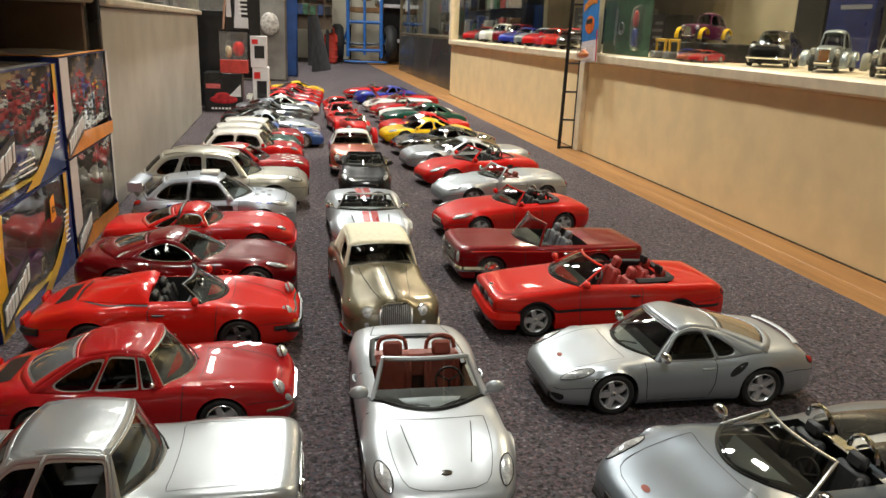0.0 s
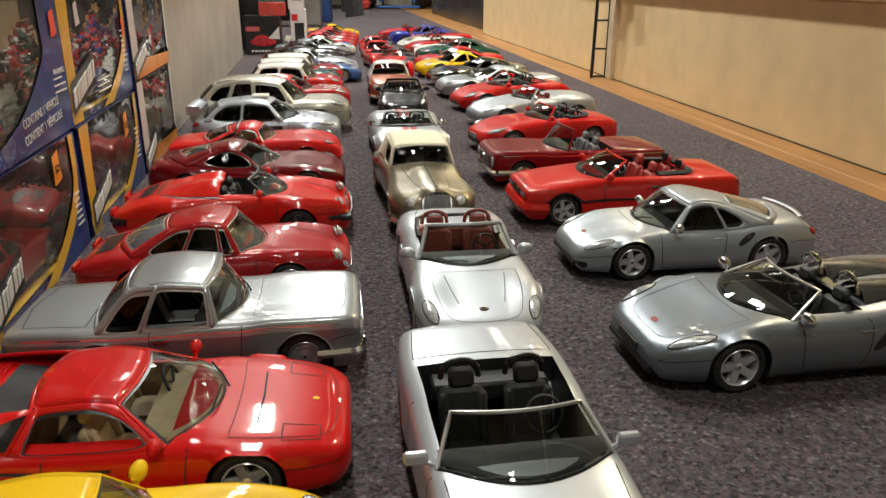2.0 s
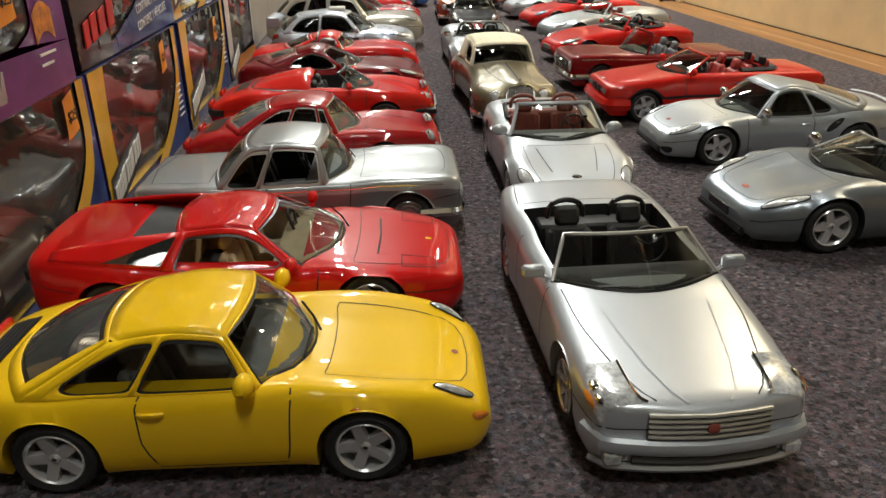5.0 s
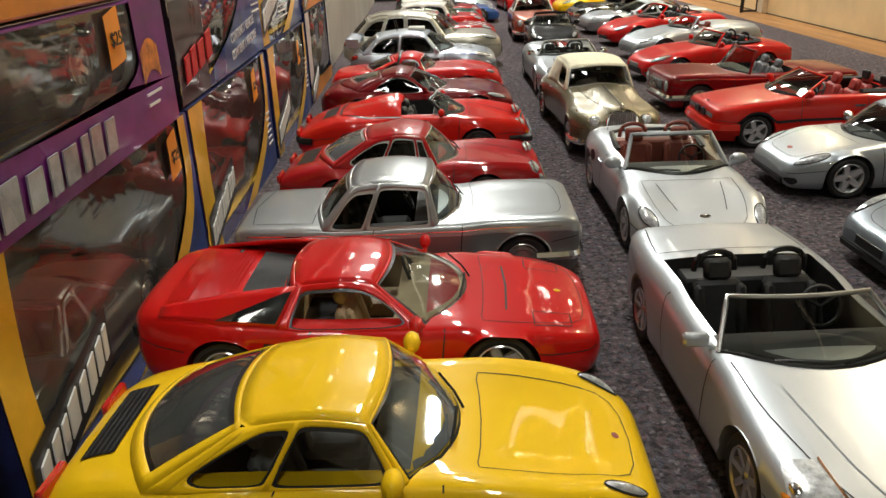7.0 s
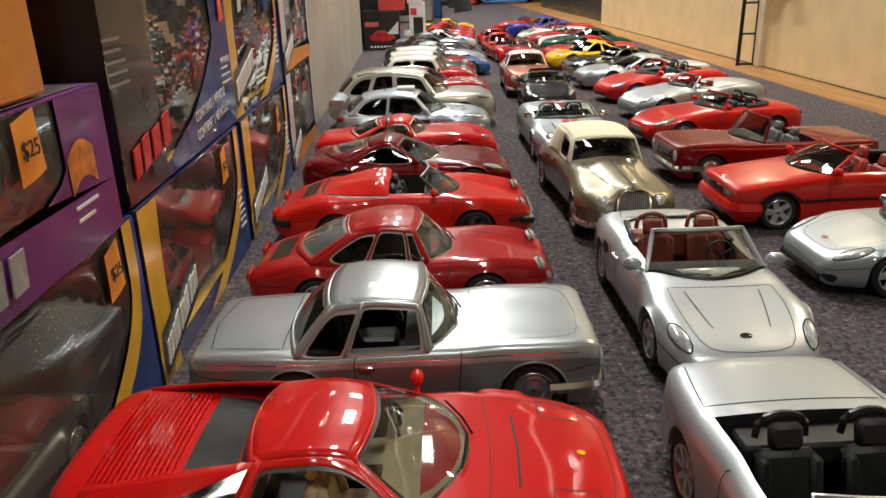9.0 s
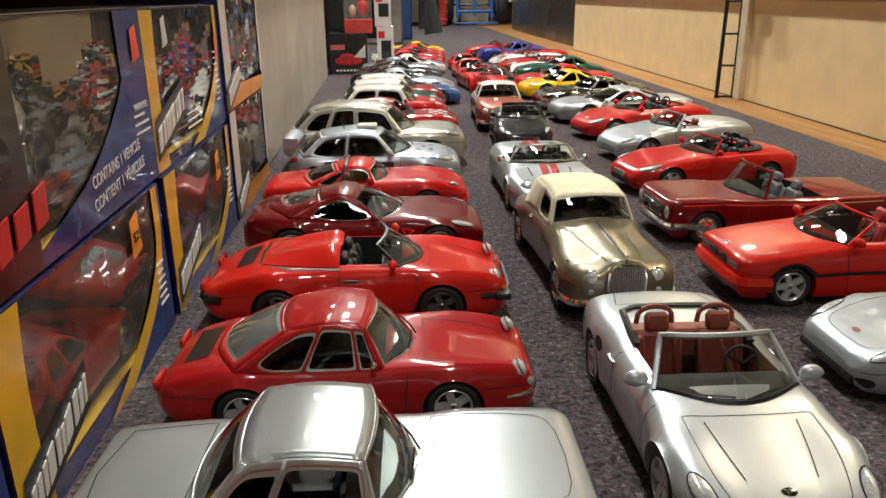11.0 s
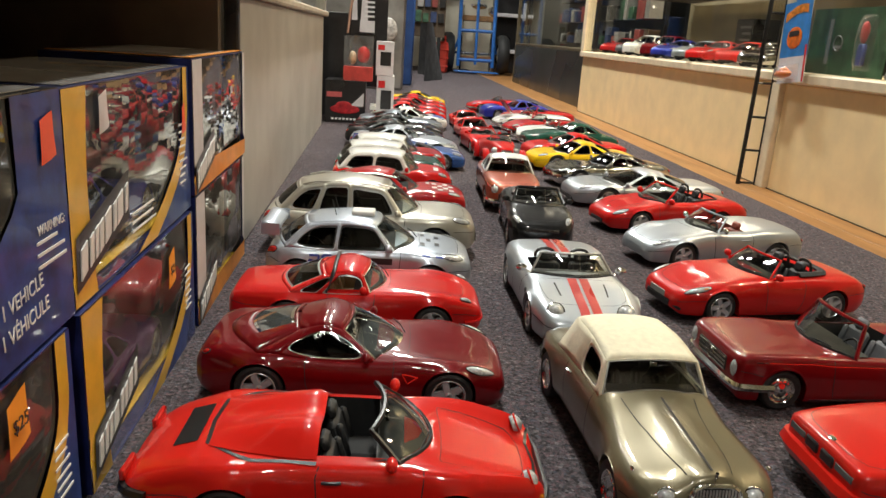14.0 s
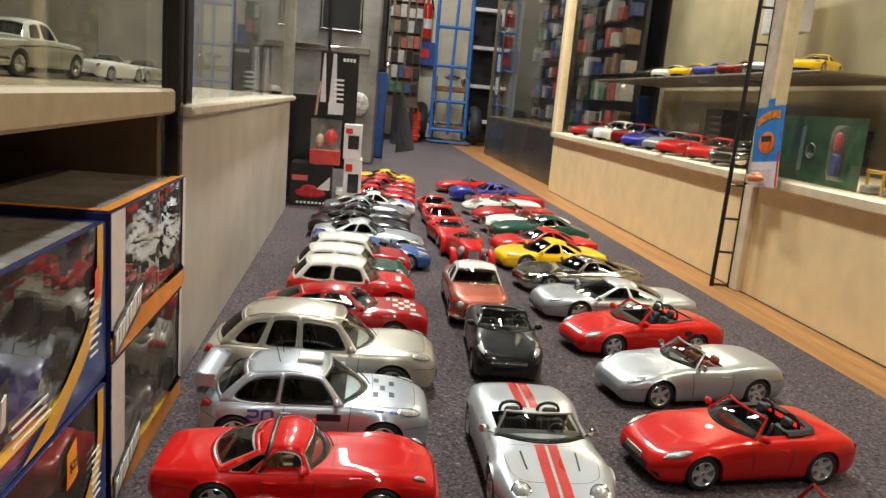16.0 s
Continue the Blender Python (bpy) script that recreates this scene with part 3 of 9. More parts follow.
def seat(sh, car, x, y, mat, top=0.95, w=0.48, hoop=None):
    k = sh.k
    g = Geo()
    lean = Matrix.Translation(sh.P(x, y, 0.42)) @ Matrix.Rotation(radians(-16), 4, "Y")
    hb = (top - 0.42) * k
    cx, cy, cz = sh.P(x - 0.28, y, 0.36)
    g.box(cx - 0.26 * k, cx + 0.26 * k, cy - w / 2 * k, cy + w / 2 * k, cz - 0.08 * k, cz + 0.08 * k, 0.05 * k)
    st = g.make("seat", mat, car)
    Geo().box(-0.06 * k, 0.08 * k, -w / 2 * k, w / 2 * k, -0.1 * k, hb * 0.76, 0.05 * k, lean).make("backrest", mat, st)
    Geo().box(-0.04 * k, 0.07 * k, -w / 3.6 * k, w / 3.6 * k, hb * 0.74, hb * 1.05, 0.04 * k, lean).make("headrest", mat, st)
    for sg in (1, -1):
        Geo().box(0.04 * k, 0.13 * k, sg * w * 0.42 * k - 0.05 * k, sg * w * 0.42 * k + 0.05 * k, -0.05 * k, hb * 0.7, 0.03 * k, lean).make("bolster", mat, st)
    if hoop:
        pts = []
        for i in range(9):
            t = math.pi * i / 8
            pts.append(sh.P(x + 0.24, y + 0.2 * math.cos(t), top - 0.14 + 0.2 * math.sin(t) ** 0.6))
        Geo().tube(pts, 0.03 * k, 6).make("roll_hoop", hoop, car)
    return st


def steering(sh, car, x, y, z, mat):
    m = Matrix.Translation(sh.P(x, y, z)) @ Matrix.Rotation(radians(65), 4, "Y")
    r = 0.18 * sh.k
    g = Geo().tube([m @ Vector((r * math.cos(t * math.pi / 8), r * math.sin(t * math.pi / 8), 0)) for t in range(16)], 0.018 * sh.k, 5, True)
    for a in (0, 2.1, 4.2):
        g.tube([m @ Vector((0, 0, 0)), m @ Vector((r * math.cos(a), r * math.sin(a), 0))], 0.016 * sh.k, 4)
    g.make("steering_wheel", mat, car)


WHEELS = {}


def wheel_meshes(r, w, style, rim_mat):
    key = (round(r, 5), round(w, 5), style, rim_mat.name)
    if key in WHEELS:
        return WHEELS[key]
    ri = r * 0.70 if style != "classic" else r * 0.66
    t = Geo().lathe([(ri, -w * 0.46), (r * 0.86, -w * 0.52), (r * 0.96, -w * 0.44), (r, -w * 0.3), (r, w * 0.3), (r * 0.96, w * 0.44), (r * 0.86, w * 0.52), (ri, w * 0.46)], 28)
    g = Geo()
    g.lathe([(ri * 1.01, w * 0.46), (ri * 0.97, w * 0.5), (ri * 0.90, w * 0.42), (ri * 0.88, w * 0.1), (ri * 0.86, -w * 0.4)], 28)
    if style in ("five", "ten", "seven", "turbine"):
        n = {"five": 5, "ten": 10, "seven": 7, "turbine": 12}[style]
        tw = {"five": 0.17, "ten": 0.075, "seven": 0.11, "turbine": 0.06}[style]
        for i in range(n):
            m = Matrix.Rotation(2 * math.pi * i / n, 4, "Y")
            v = [m @ Vector(p) for p in ((0.12 * ri, w * 0.36, -tw * ri * 1.25), (0.93 * ri, w * 0.44, -tw * ri), (0.93 * ri, w * 0.44, tw * ri), (0.12 * ri, w * 0.36, tw * ri * 1.25),
                                         (0.12 * ri, w * 0.2, -tw * ri * 1.5), (0.93 * ri, w * 0.2, -tw * ri * 1.2), (0.93 * ri, w * 0.2, tw * ri * 1.2), (0.12 * ri, w * 0.2, tw * ri * 1.5))]
            g.add(v, [(3, 2, 1, 0), (0, 1, 5, 4), (2, 3, 7, 6), (1, 2, 6, 5)])
        g.lathe([(0.001, w * 0.44), (0.1 * ri, w * 0.44), (0.16 * ri, w * 0.40), (0.22 * ri, w * 0.36), (0.22 * ri, w * 0.1)], 12)
    else:
        g.lathe([(0.001, w * 0.47), (0.2 * ri, w * 0.47), (0.3 * ri, w * 0.40), (0.55 * ri, w * 0.37), (0.62 * ri, w * 0.42), (0.8 * ri, w * 0.36), (0.9 * ri, w * 0.3)], 24)
        for i in range(12 if style == "classic" else 8):
            m = Matrix.Rotation(2 * math.pi * i / (12 if style == "classic" else 8), 4, "Y")
            g.box(0.66 * ri, 0.8 * ri, w * 0.36, w * 0.42, -0.05 * ri, 0.05 * ri, 0.0, m)
    back = Geo().lathe([(0.001, -w * 0.02), (ri * 0.6, -w * 0.02), (ri * 0.6, -w * 0.1), (ri * 0.92, -w * 0.1), (ri * 0.92, -w * 0.3)], 20)
    made = []
    for nm, geo, mat in (("wheel", t, RUBBER), ("rim", g, rim_mat), ("brake_disc", back, DARK_ALLOY if style != "classic" else BLACK)):
        me = bpy.data.meshes.new(nm)
        me.from_pydata(geo.v, [], geo.f)
        me.materials.append(mat)
        me.polygons.foreach_set("use_smooth", [True] * len(me.polygons))
        me.update()
        me.set_sharp_from_angle(angle=radians(35))
        made.append(me)
    WHEELS[key] = made
    return made


def wheels(sh, car):
    s = sh.s
    st, rm = s.get("rim", "five"), s.get("rim_mat", ALLOY)
    for x in sh.axles:
        for sg in (1, -1):
            w = s.get("tyre", 0.21)
            yc = (sh.half(x) - s.get("inset", 0.035)) - w / 2
            tyre, rim, disc = wheel_meshes(sh.r * sh.k, w * sh.k, st, rm)
            o = new("wheel", tyre)
            o.parent = car
            px, py, pz = sh.P(x, sg * yc, sh.r)
            o.matrix_basis = pose(px, py, pz, 0, 0, 0 if sg > 0 else 180)
            for nm, me in (("rim", rim), ("brake_disc", disc)):
                c = new(nm, me)
                c.parent = o
    # dark floor pan between the wheels
    wi = sh.W / 2 * 0.66
    x0, _, z0 = sh.P(sh.L - 0.25, 0, 0.13)
    x1, y1, z1 = sh.P(0.25, wi, 0.3)
    Geo().box(x0, x1, -y1, y1, z0, z1, 0.02 * sh.k).make("floor_pan", BLACK, car)


def blob(sh, car, name, x, q, a, b, mat, off=0.006, bulge=0.02, label="", both=True, parent=None, rot=0.0):
    """A lens or badge lying on the skin: an ellipse of half-length a along x and b in q."""
    for sg in ((1, -1) if both else (1,)):
        g = Geo()
        n, rr = 14, (0, 0.55, 0.85, 1.0)
        v = []
        for r in rr:
            for i in range(n):
                t = 2 * math.pi * i / n
                ex, eq = r * a * math.cos(t), r * b * math.sin(t)
                ex += rot * eq
                xx = max(0.005, min(sh.L - 0.005, x + ex))
                v.append(sh.skin(xx, sg * (q + eq), off + bulge * (1 - r * r)))
        f = [(k * n + i, k * n + (i + 1) % n, (k + 1) * n + (i + 1) % n, (k + 1) * n + i) for k in range(len(rr) - 1) for i in range(n)]
        f.append(tuple(range(n - 1, -1, -1)))
        o = mk(name, v, f, mat, parent or car, label, True, 60)
        if name in ("headlight", "tail_light") and parent is None:
            Geo().tube(v[-n:], 0.009 * sh.k, 4, True).make("lamp_seal", GAP, o)


def round_lamp(sh, car, x, y, z, r, ring=None, name="headlight", tilt=15, mat=None):
    k = sh.k
    for sg in (1, -1):
        m = Matrix.Translation(sh.P(x, sg * y, z)) @ Matrix.Rotation(radians(-tilt), 4, "Y") @ Matrix.Rotation(radians(90), 4, "Y")
        g = Geo().lathe([(0.0001, 0.55 * r * k), (0.4 * r * k, 0.48 * r * k), (0.75 * r * k, 0.28 * r * k), (0.95 * r * k, 0), (0.95 * r * k, -0.5 * r * k)], 16, "z")
        g.v = [m @ Vector(p) for p in g.v]
        o = g.make(name, mat or LENS, car)
        t = Geo().tube([m @ Vector((r * k * math.cos(i * math.pi / 9), r * k * math.sin(i * math.pi / 9), 0)) for i in range(18)], 0.1 * r * k, 5, True)
        t.make("lamp_ring", ring or CHROME, o)


def ribbon(sh, car, name, pts, mat=GAP, w=0.013, off=0.003, both=True):
    """A thin strip that follows the skin through (x, q) points: shut lines and trim."""
    for sg in ((1, -1) if both else (1,)):
        dense = []
        for (x0, q0), (x1, q1) in zip(pts, pts[1:]):
            m = max(2, int(max(abs(x1 - x0) / 0.09, abs(q1 - q0) / 0.5)))
            dense += [(x0 + (x1 - x0) * i / m, q0 + (q1 - q0) * i / m) for i in range(m)]
        dense.append(pts[-1])
        c = [sh.skin(x, sg * q, off) for x, q in dense]
        n2 = [sh.skin(x, sg * q, off + 0.05) for x, q in dense]
        v, f = [], []
        for i in range(len(c)):
            d = c[min(i + 1, len(c) - 1)] - c[max(i - 1, 0)]
            s = d.cross(n2[i] - c[i])
            s = s.normalized() * (w / 2 * sh.k) if s.length > 1e-12 else Vector((0, 0, 0))
            v += [c[i] - s, c[i] + s]
        for i in range(len(c) - 1):
            f.append((2 * i, 2 * i + 1, 2 * i + 3, 2 * i + 2))
        mk(name, v, f, mat, car, "", True, 60)


def stripe(sh, car, name, x0, x1, y0, y1, mat, off=0.005):
    g = Geo()

    def fn(a, b):
        x = x0 + (x1 - x0) * a
        y = y0 + (y1 - y0) * b
        return sh.P(x, y, sh.zat(x, y) + off)

    g.grid(fn, max(4, int((x1 - x0) / 0.06)), 4).make(name, mat, car, "", True, 60)


def bumper(sh, car, name, z, mat, r=0.05, reach=0.5, rear=False, out=0.02, flat=1.3):
    pts = []
    xs = [reach, reach * 0.6, reach * 0.3, 0.12, 0.06, 0.02]
    side = [((sh.L - x) if rear else x, sh.half((sh.L - x) if rear else x) * 0.985 + out) for x in xs]
    end = sh.L + out if rear else -out
    mid = [(end, side[-1][1] * t) for t in (0.7, 0.35, 0, -0.35, -0.7)]
    path = side + mid + [(x, -y) for x, y in reversed(side)]
    Geo().tube([sh.P(x, y, z) for x, y in path], r * sh.k, 6, False, flat).make(name, mat, car)


def slats(sh, car, z0, z1, y, n, mat, back=BLACK, x=-0.012, name="grille"):
    k = sh.k
    a, b = sh.P(x, 0, z0), sh.P(x, 0, z1)
    o = Geo().box(a[0] - 0.05 * k, a[0] + 0.004 * k, -y * k, y * k, a[2], b[2], 0.01 * k).make(name, back, car)
    for i in range(n):
        z = a[2] + (b[2] - a[2]) * (i + 0.5) / n
        h = (b[2] - a[2]) / n * 0.28
        Geo().box(a[0] - 0.01 * k, a[0] + 0.018 * k, -y * k * 0.98, y * k * 0.98, z - h, z + h, 0.004 * k).make("grille_slat", mat, o)


def mirrors(sh, car, x, mat, y=None, z=None, r=0.085):
    k = sh.k
    for sg in (1, -1):
        yy = (y or sh.at(x, 4.2).y)
        zz = (z or sh.at(x, 4).z + 0.09)
        if sh.s.get("mirror_box"):
            cx, cy, cz = sh.P(x, sg * (yy + 0.13), zz)
            g = Geo().box(cx - r * 0.6 * k, cx + r * 0.6 * k, cy - r * 1.45 * k, cy + r * 1.45 * k, cz - r * 0.8 * k, cz + r * 0.8 * k, 0.025 * k)
        else:
            g = Geo().ball(sh.P(x, sg * (yy + 0.11), zz), r * 0.75 * k, r * 1.25 * k, r * 0.85 * k, 10, 6)
        o = g.make("door_mirror", mat, car)
        Geo().tube([sh.P(x, sg * (yy - 0.05), zz - 0.1), sh.P(x, sg * (yy + 0.08), zz - 0.03)], 0.025 * k, 5).make("mirror_stalk", mat, o)


def handles(sh, car, x, mat, q=5.9, a=0.09):
    for sg in (1, -1):
        Geo().tube([sh.skin(x - a, sg * q, 0.004), sh.skin(x - a * 0.5, sg * q, 0.03), sh.skin(x + a * 0.5, sg * q, 0.03), sh.skin(x + a, sg * q, 0.004)], 0.018 * sh.k, 5).make("door_handle", mat, car)


def plate(sh, car, z, mat, rear=False, w=0.26, h=0.055):
    x = sh.L + 0.03 if rear else -0.03
    px, _, pz = sh.P(x, 0, z)
    o = Geo().box(px - 0.012 * sh.k, px + 0.012 * sh.k, -w * sh.k, w * sh.k, pz - h * sh.k, pz + h * sh.k, 0.004 * sh.k).make("number_plate", mat, car)
    return o


def build_car(s, x, y, yaw, label, z=0.0, group="model cars in rows on the carpet"):
    """Builds a model car from its numbers, at a place on the carpet."""
    sh = Shape(s)
    car = thing("model_car", pose(x, y, z, 0, 0, yaw), label, "model car", group)
    s = dict(s)
    sh.s = s
    mat = s["paint"]
    if "roof" in s:
        xA, xB, xC, xD = s["roof"]["x"]
        s.setdefault("open", (xA + s["roof"].get("wrap", 0.32) * 0.92, xD - s["roof"].get("wrapr", 0.25) * 0.95 - 0.02))
    body_mesh(sh, mat, car, s.get("two"))
    wheels(sh, car)
    inm = s.get("inside", INTERIOR)
    cockpit(sh, car, s.get("tub", INTERIOR))
    ox0, ox1 = s["open"]
    sx = s.get("seat_x", ox0 + 0.95)
    for yy in (s.get("seat_y", 0.34), -s.get("seat_y", 0.34)):
        seat(sh, car, sx, yy, inm, s.get("seat_top", min(sh.H - 0.2, sh.topc(sx) + 0.22)), 0.48, s.get("hoop"))
    if s.get("back_seats"):
        for yy in (0.32, -0.32):
            seat(sh, car, s["back_seats"], yy, inm, s.get("seat_top", 0.95) - 0.03)
    steering(sh, car, sx - 0.52, 0.34 * s.get("drive", 1), sh.topc(sx) - 0.02, INTERIOR)
    gl = s.get("glass", GLASS)
    if "roof" in s:
        greenhouse(sh, car, s.get("roof_mat", mat), s.get("trim", BLACK), gl)
    if "screen" in s:
        open_screen(sh, car, s.get("screen_mat", mat), gl)
    ws = s.get("roof", s.get("screen"))
    xm = ws["x"][0] + ws.get("wrap", 0.3)
    if s.get("mirrors", True):
        mirrors(sh, car, s.get("mirror_x", xm + 0.08), s.get("mirror_mat", mat), r=s.get("mirror_r", 0.085))
    if s.get("handles", True):
        handles(sh, car, s.get("handle_x", ox0 + 0.95), s.get("handle_mat", mat))
    for args in s.get("lamps", ()):
        blob(sh, car, "headlight", *args)
    for args in s.get("tails", ()):
        blob(sh, car, "tail_light", *args)
    for args in s.get("round", ()):
        round_lamp(sh, car, *args)
    # shut lines of bonnet and doors
    if s.get("bonnet"):
        b0, b1, bq = s["bonnet"]
        d = b1 - b0
        ribbon(sh, car, "bonnet_gap", [(b1, 0.0), (b1 + 0.01, bq * 0.5), (b1 + 0.03, bq * 0.85), (b1 + 0.02, bq), (b0 + d * 0.7, bq), (b0 + d * 0.4, bq * 0.98), (b0 + d * 0.16, bq * 0.93), (b0 + d * 0.07, bq * 0.82), (b0 + d * 0.02, bq * 0.55), (b0, 0.0)], w=0.008)
    if s.get("door"):
        d0, d1 = s["door"]
        ribbon(sh, car, "door_gap", [(d0, 4.3), (d0, 5.5), (d0 + 0.03, 8.0), (d0 + 0.06, 9.2), (d1 - 0.12, 9.2), (d1 - 0.02, 7.5), (d1, 5.5), (d1 - 0.03, 4.3)])
    if s.get("seams", True):
        f0, f1 = sh.axles[0] - sh.R, sh.axles[1] + sh.R
        ribbon(sh, car, "bumper_gap", [(f0 + 0.02, 6.9), (0.16, 6.6), (0.05, 6.4)], w=0.010)
        # black strip laid along the lower sill to read as its shade
        ribbon(sh, car, "painted_sill_shade", [(sh.axles[0] + sh.R + 0.04, 10.0), (sh.axles[1] - sh.R - 0.04, 10.0)], BLACK, 0.045, 0.004)
        ribbon(sh, car, "bumper_gap", [(f1 - 0.02, 6.9), (sh.L - 0.16, 6.6), (sh.L - 0.05, 6.4)], w=0.010)
    extra = s.get("extra")
    if extra:
        extra(sh, car)
    return car


def place_nose(s, x, y, yaw, label, k):
    """Stands a car with its nose's tip over (x, y)."""
    s = dict(s, k=k)
    half = s["L"] * k / 36
    return build_car(s, x - half * math.cos(radians(yaw)), y - half * math.sin(radians(yaw)), yaw, label)


def place_left(s, nose_x, nose_y, label, turn=0, k=1.0):
    return place_nose(s, nose_x, nose_y, turn, label, k)


def place_mid(s, nose_y, nose_x, label, turn=0, k=1.0):
    return place_nose(s, nose_x, nose_y, -90 + turn, label, k)


def place_right(s, nose_x, nose_y, label, turn=0, k=1.0):
    return place_nose(s, nose_x, nose_y, 180 + turn, label, k)

# ---- the room ----
floor = slab("floor_carpet", -2.4, 0.815, -1.6, 7.3, -0.03, 0.0, CARPET, c=0)
structure(floor, "worn grey-mauve speckled loop carpet on the aisle floor", "carpet")
wood = thing("floor_wood", pose(0, 0, 0), "orange-brown wooden floor strip beside the carpet", "wood floor", kind="structure")
for i in range(10):
    slab("plank", 0.8152, 0.8655, -1.6 + i * 0.93, -1.6 + (i + 1) * 0.93 - 0.0006, -0.03, -0.004, WOOD, wood, "", 0.0004)
    slab("plank", 0.866, 1.6, -1.6 + i * 0.93 - 0.4, -1.6 + (i + 1) * 0.93 - 0.4006, -0.03, -0.004, WOOD, wood, "", 0.0004)

# right-hand low wall under the showcase, in two lengths with a post between
XR = 0.919
wall_r = slab("wall_right_near", XR, XR + 0.03, -1.6, 2.168, -0.004, 0.222, BEIGE)
structure(wall_r, "beige painted panel wall below a long glass showcase", "wall")
for i_, (ya, yb) in enumerate(((-1.6, 2.168), (2.205, 3.84))):
    structure(slab("baseboard_joint", XR - 0.0022, XR - 0.0004, ya, yb, -0.004, -0.0018, surface("dark_dirty_joint", (0.10, 0.065, 0.035), 0.9, vary=0.5, scale=60), c=0), "dark dirty joint along the foot of the beige wall", "joint")
wall_r2 = slab("wall_right_far", XR, XR + 0.03, 2.205, 3.84, -0.004, 0.222, BEIGE)
structure(wall_r2, "beige painted panel wall below a long glass showcase", "wall")
structure(slab("trim_post", XR - 0.012, XR + 0.03, 2.17, 2.203, -0.004, 0.222, LEDGE), "beige wooden post between two wall panels", "post")
structure(slab("ledge_right", XR - 0.013, XR + 0.42, -1.6, 3.85, 0.223, 0.246, LEDGE, c=0.004), "cream painted wooden ledge of the showcase", "ledge")

# showcase above the ledge: back wall, posts, panes, inner shelf, added unseen top board
structure(slab("wall_showcase_back", XR + 0.44, XR + 0.47, -1.6, 3.85, 0.2, 2.42, surface("olive_back_wall", (0.32, 0.268, 0.168), 0.7, vary=0.2, scale=6)), "dim olive-brown back wall inside the showcase", "wall")
showcase = thing("showcase_right", pose(0, 0, 0), "long glass showcase with cream wooden frame on a low wall", "showcase", kind="structure")
for y0, y1 in ((-1.59, 0.55), (0.58, 2.158), (2.208, 3.81)):
    pane = slab("pane", XR - 0.004, XR + 0.0, y0, y1, 0.248, 1.6, PANE, showcase, "clear glass pane", 0)
    pane.visible_shadow = False
for y0, y1 in ((0.551, 0.579), (2.16, 2.206), (3.811, 3.85)):
    slab("post", XR - 0.012, XR + 0.025, y0, y1, 0.247, 1.6, surface("white_post_paint", (0.52, 0.45, 0.33), 0.5) if y0 < 3 else LEDGE, showcase)
slab("head_rail", XR - 0.012, XR + 0.025, -1.6, 3.85, 1.601, 1.66, LEDGE, showcase)
# out-of-view board added above the case to dim its inside
structure(slab("added_light_block_right", XR + 0.03, XR + 0.435, -1.6, 3.85, 1.662, 1.69, SATIN_BLACK), "unseen black board added over the long showcase to block ceiling light", "showcase top")
inner = slab("shelf", XR + 0.14, XR + 0.43, 2.25, 3.80, 0.467, 0.474, surface("brown_shelf", (0.13, 0.10, 0.07), 0.5), showcase, "brown wooden inner shelf")

# far right: a darker showcase past the beige wall
dark_base = surface("black_green_panel", (0.03, 0.033, 0.028), 0.35, vary=0.2, scale=12)
structure(slab("wall_far_right", 0.965, 0.995, 3.856, 5.8, -0.004, 0.24, dark_base), "black-green panel wall below a far showcase", "wall")
structure(slab("wall_far_back", 1.43, 1.46, 3.856, 7.2, -0.004, 2.42, surface("dark_back", (0.05, 0.05, 0.045), 0.7, vary=0.3, scale=8)), "dark wall behind the far showcase", "wall")
far_case = thing("showcase_far", pose(0, 0, 0), "dim glass showcase full of small packaged toys", "showcase", kind="structure")
slab("sill", 0.965, 1.43, 3.856, 5.8, 0.241, 0.255, surface("bronze_rail", (0.2, 0.16, 0.1), 0.4, 0.6), far_case)
slab("pane", 0.971, 0.975, 3.872, 5.78, 0.256, 1.5, PANE, far_case, "", 0).visible_shadow = False
slab("post", 0.962, 0.98, 3.853, 3.87, 0.256, 1.6, SATIN_BLACK, far_case)
slab("post", 0.962, 0.98, 5.782, 5.8, 0.0, 1.6, surface("bronze_rail", (0.2, 0.16, 0.1)), far_case)

# left-hand grey panel wall, turned a little off the aisle
wall_l = Geo().box(-0.02, 0.0, 0.0, 1.292, 0.0, 0.300, 0.002).make("wall_left_panel", GREY_PANEL)
wall_l.matrix_basis = pose(-0.098, 1.525, 0)
structure(wall_l, "grey painted panel wall, scuffed near the carpet", "wall")
led_l = Geo().box(-0.30, 0.014, 0.0, 1.30, 0.301, 0.314, 0.003).make("ledge_left", surface("grey_beige_ledge", (0.5, 0.45, 0.36), 0.5))
led_l.matrix_basis = pose(-0.098, 1.525, 0)
structure(led_l, "grey-beige ledge on top of the grey panel wall", "ledge")
left_case = thing("showcase_left", pose(-0.098, 1.525, 0), "glass showcase standing on the grey panel wall", "showcase", kind="structure")
slab("pane", -0.012, -0.008, 0.03, 1.26, 0.314, 1.5, PANE, left_case, "", 0).visible_shadow = False
slab("post", -0.02, 0.006, 1.262, 1.298, 0.313, 1.6, surface("aluminium_post", (0.5, 0.48, 0.44), 0.35, 0.7), left_case)
slab("post", -0.02, 0.006, 0.0, 0.028, 0.313, 1.6, SATIN_BLACK, left_case)
structure(slab("wall_left_back", -0.62, -0.60, 1.52, 2.83, 0.0, 2.42, surface("dim_olive_wall", (0.15, 0.13, 0.085), 0.7, vary=0.2, scale=6)), "dim wall behind the showcase", "wall")

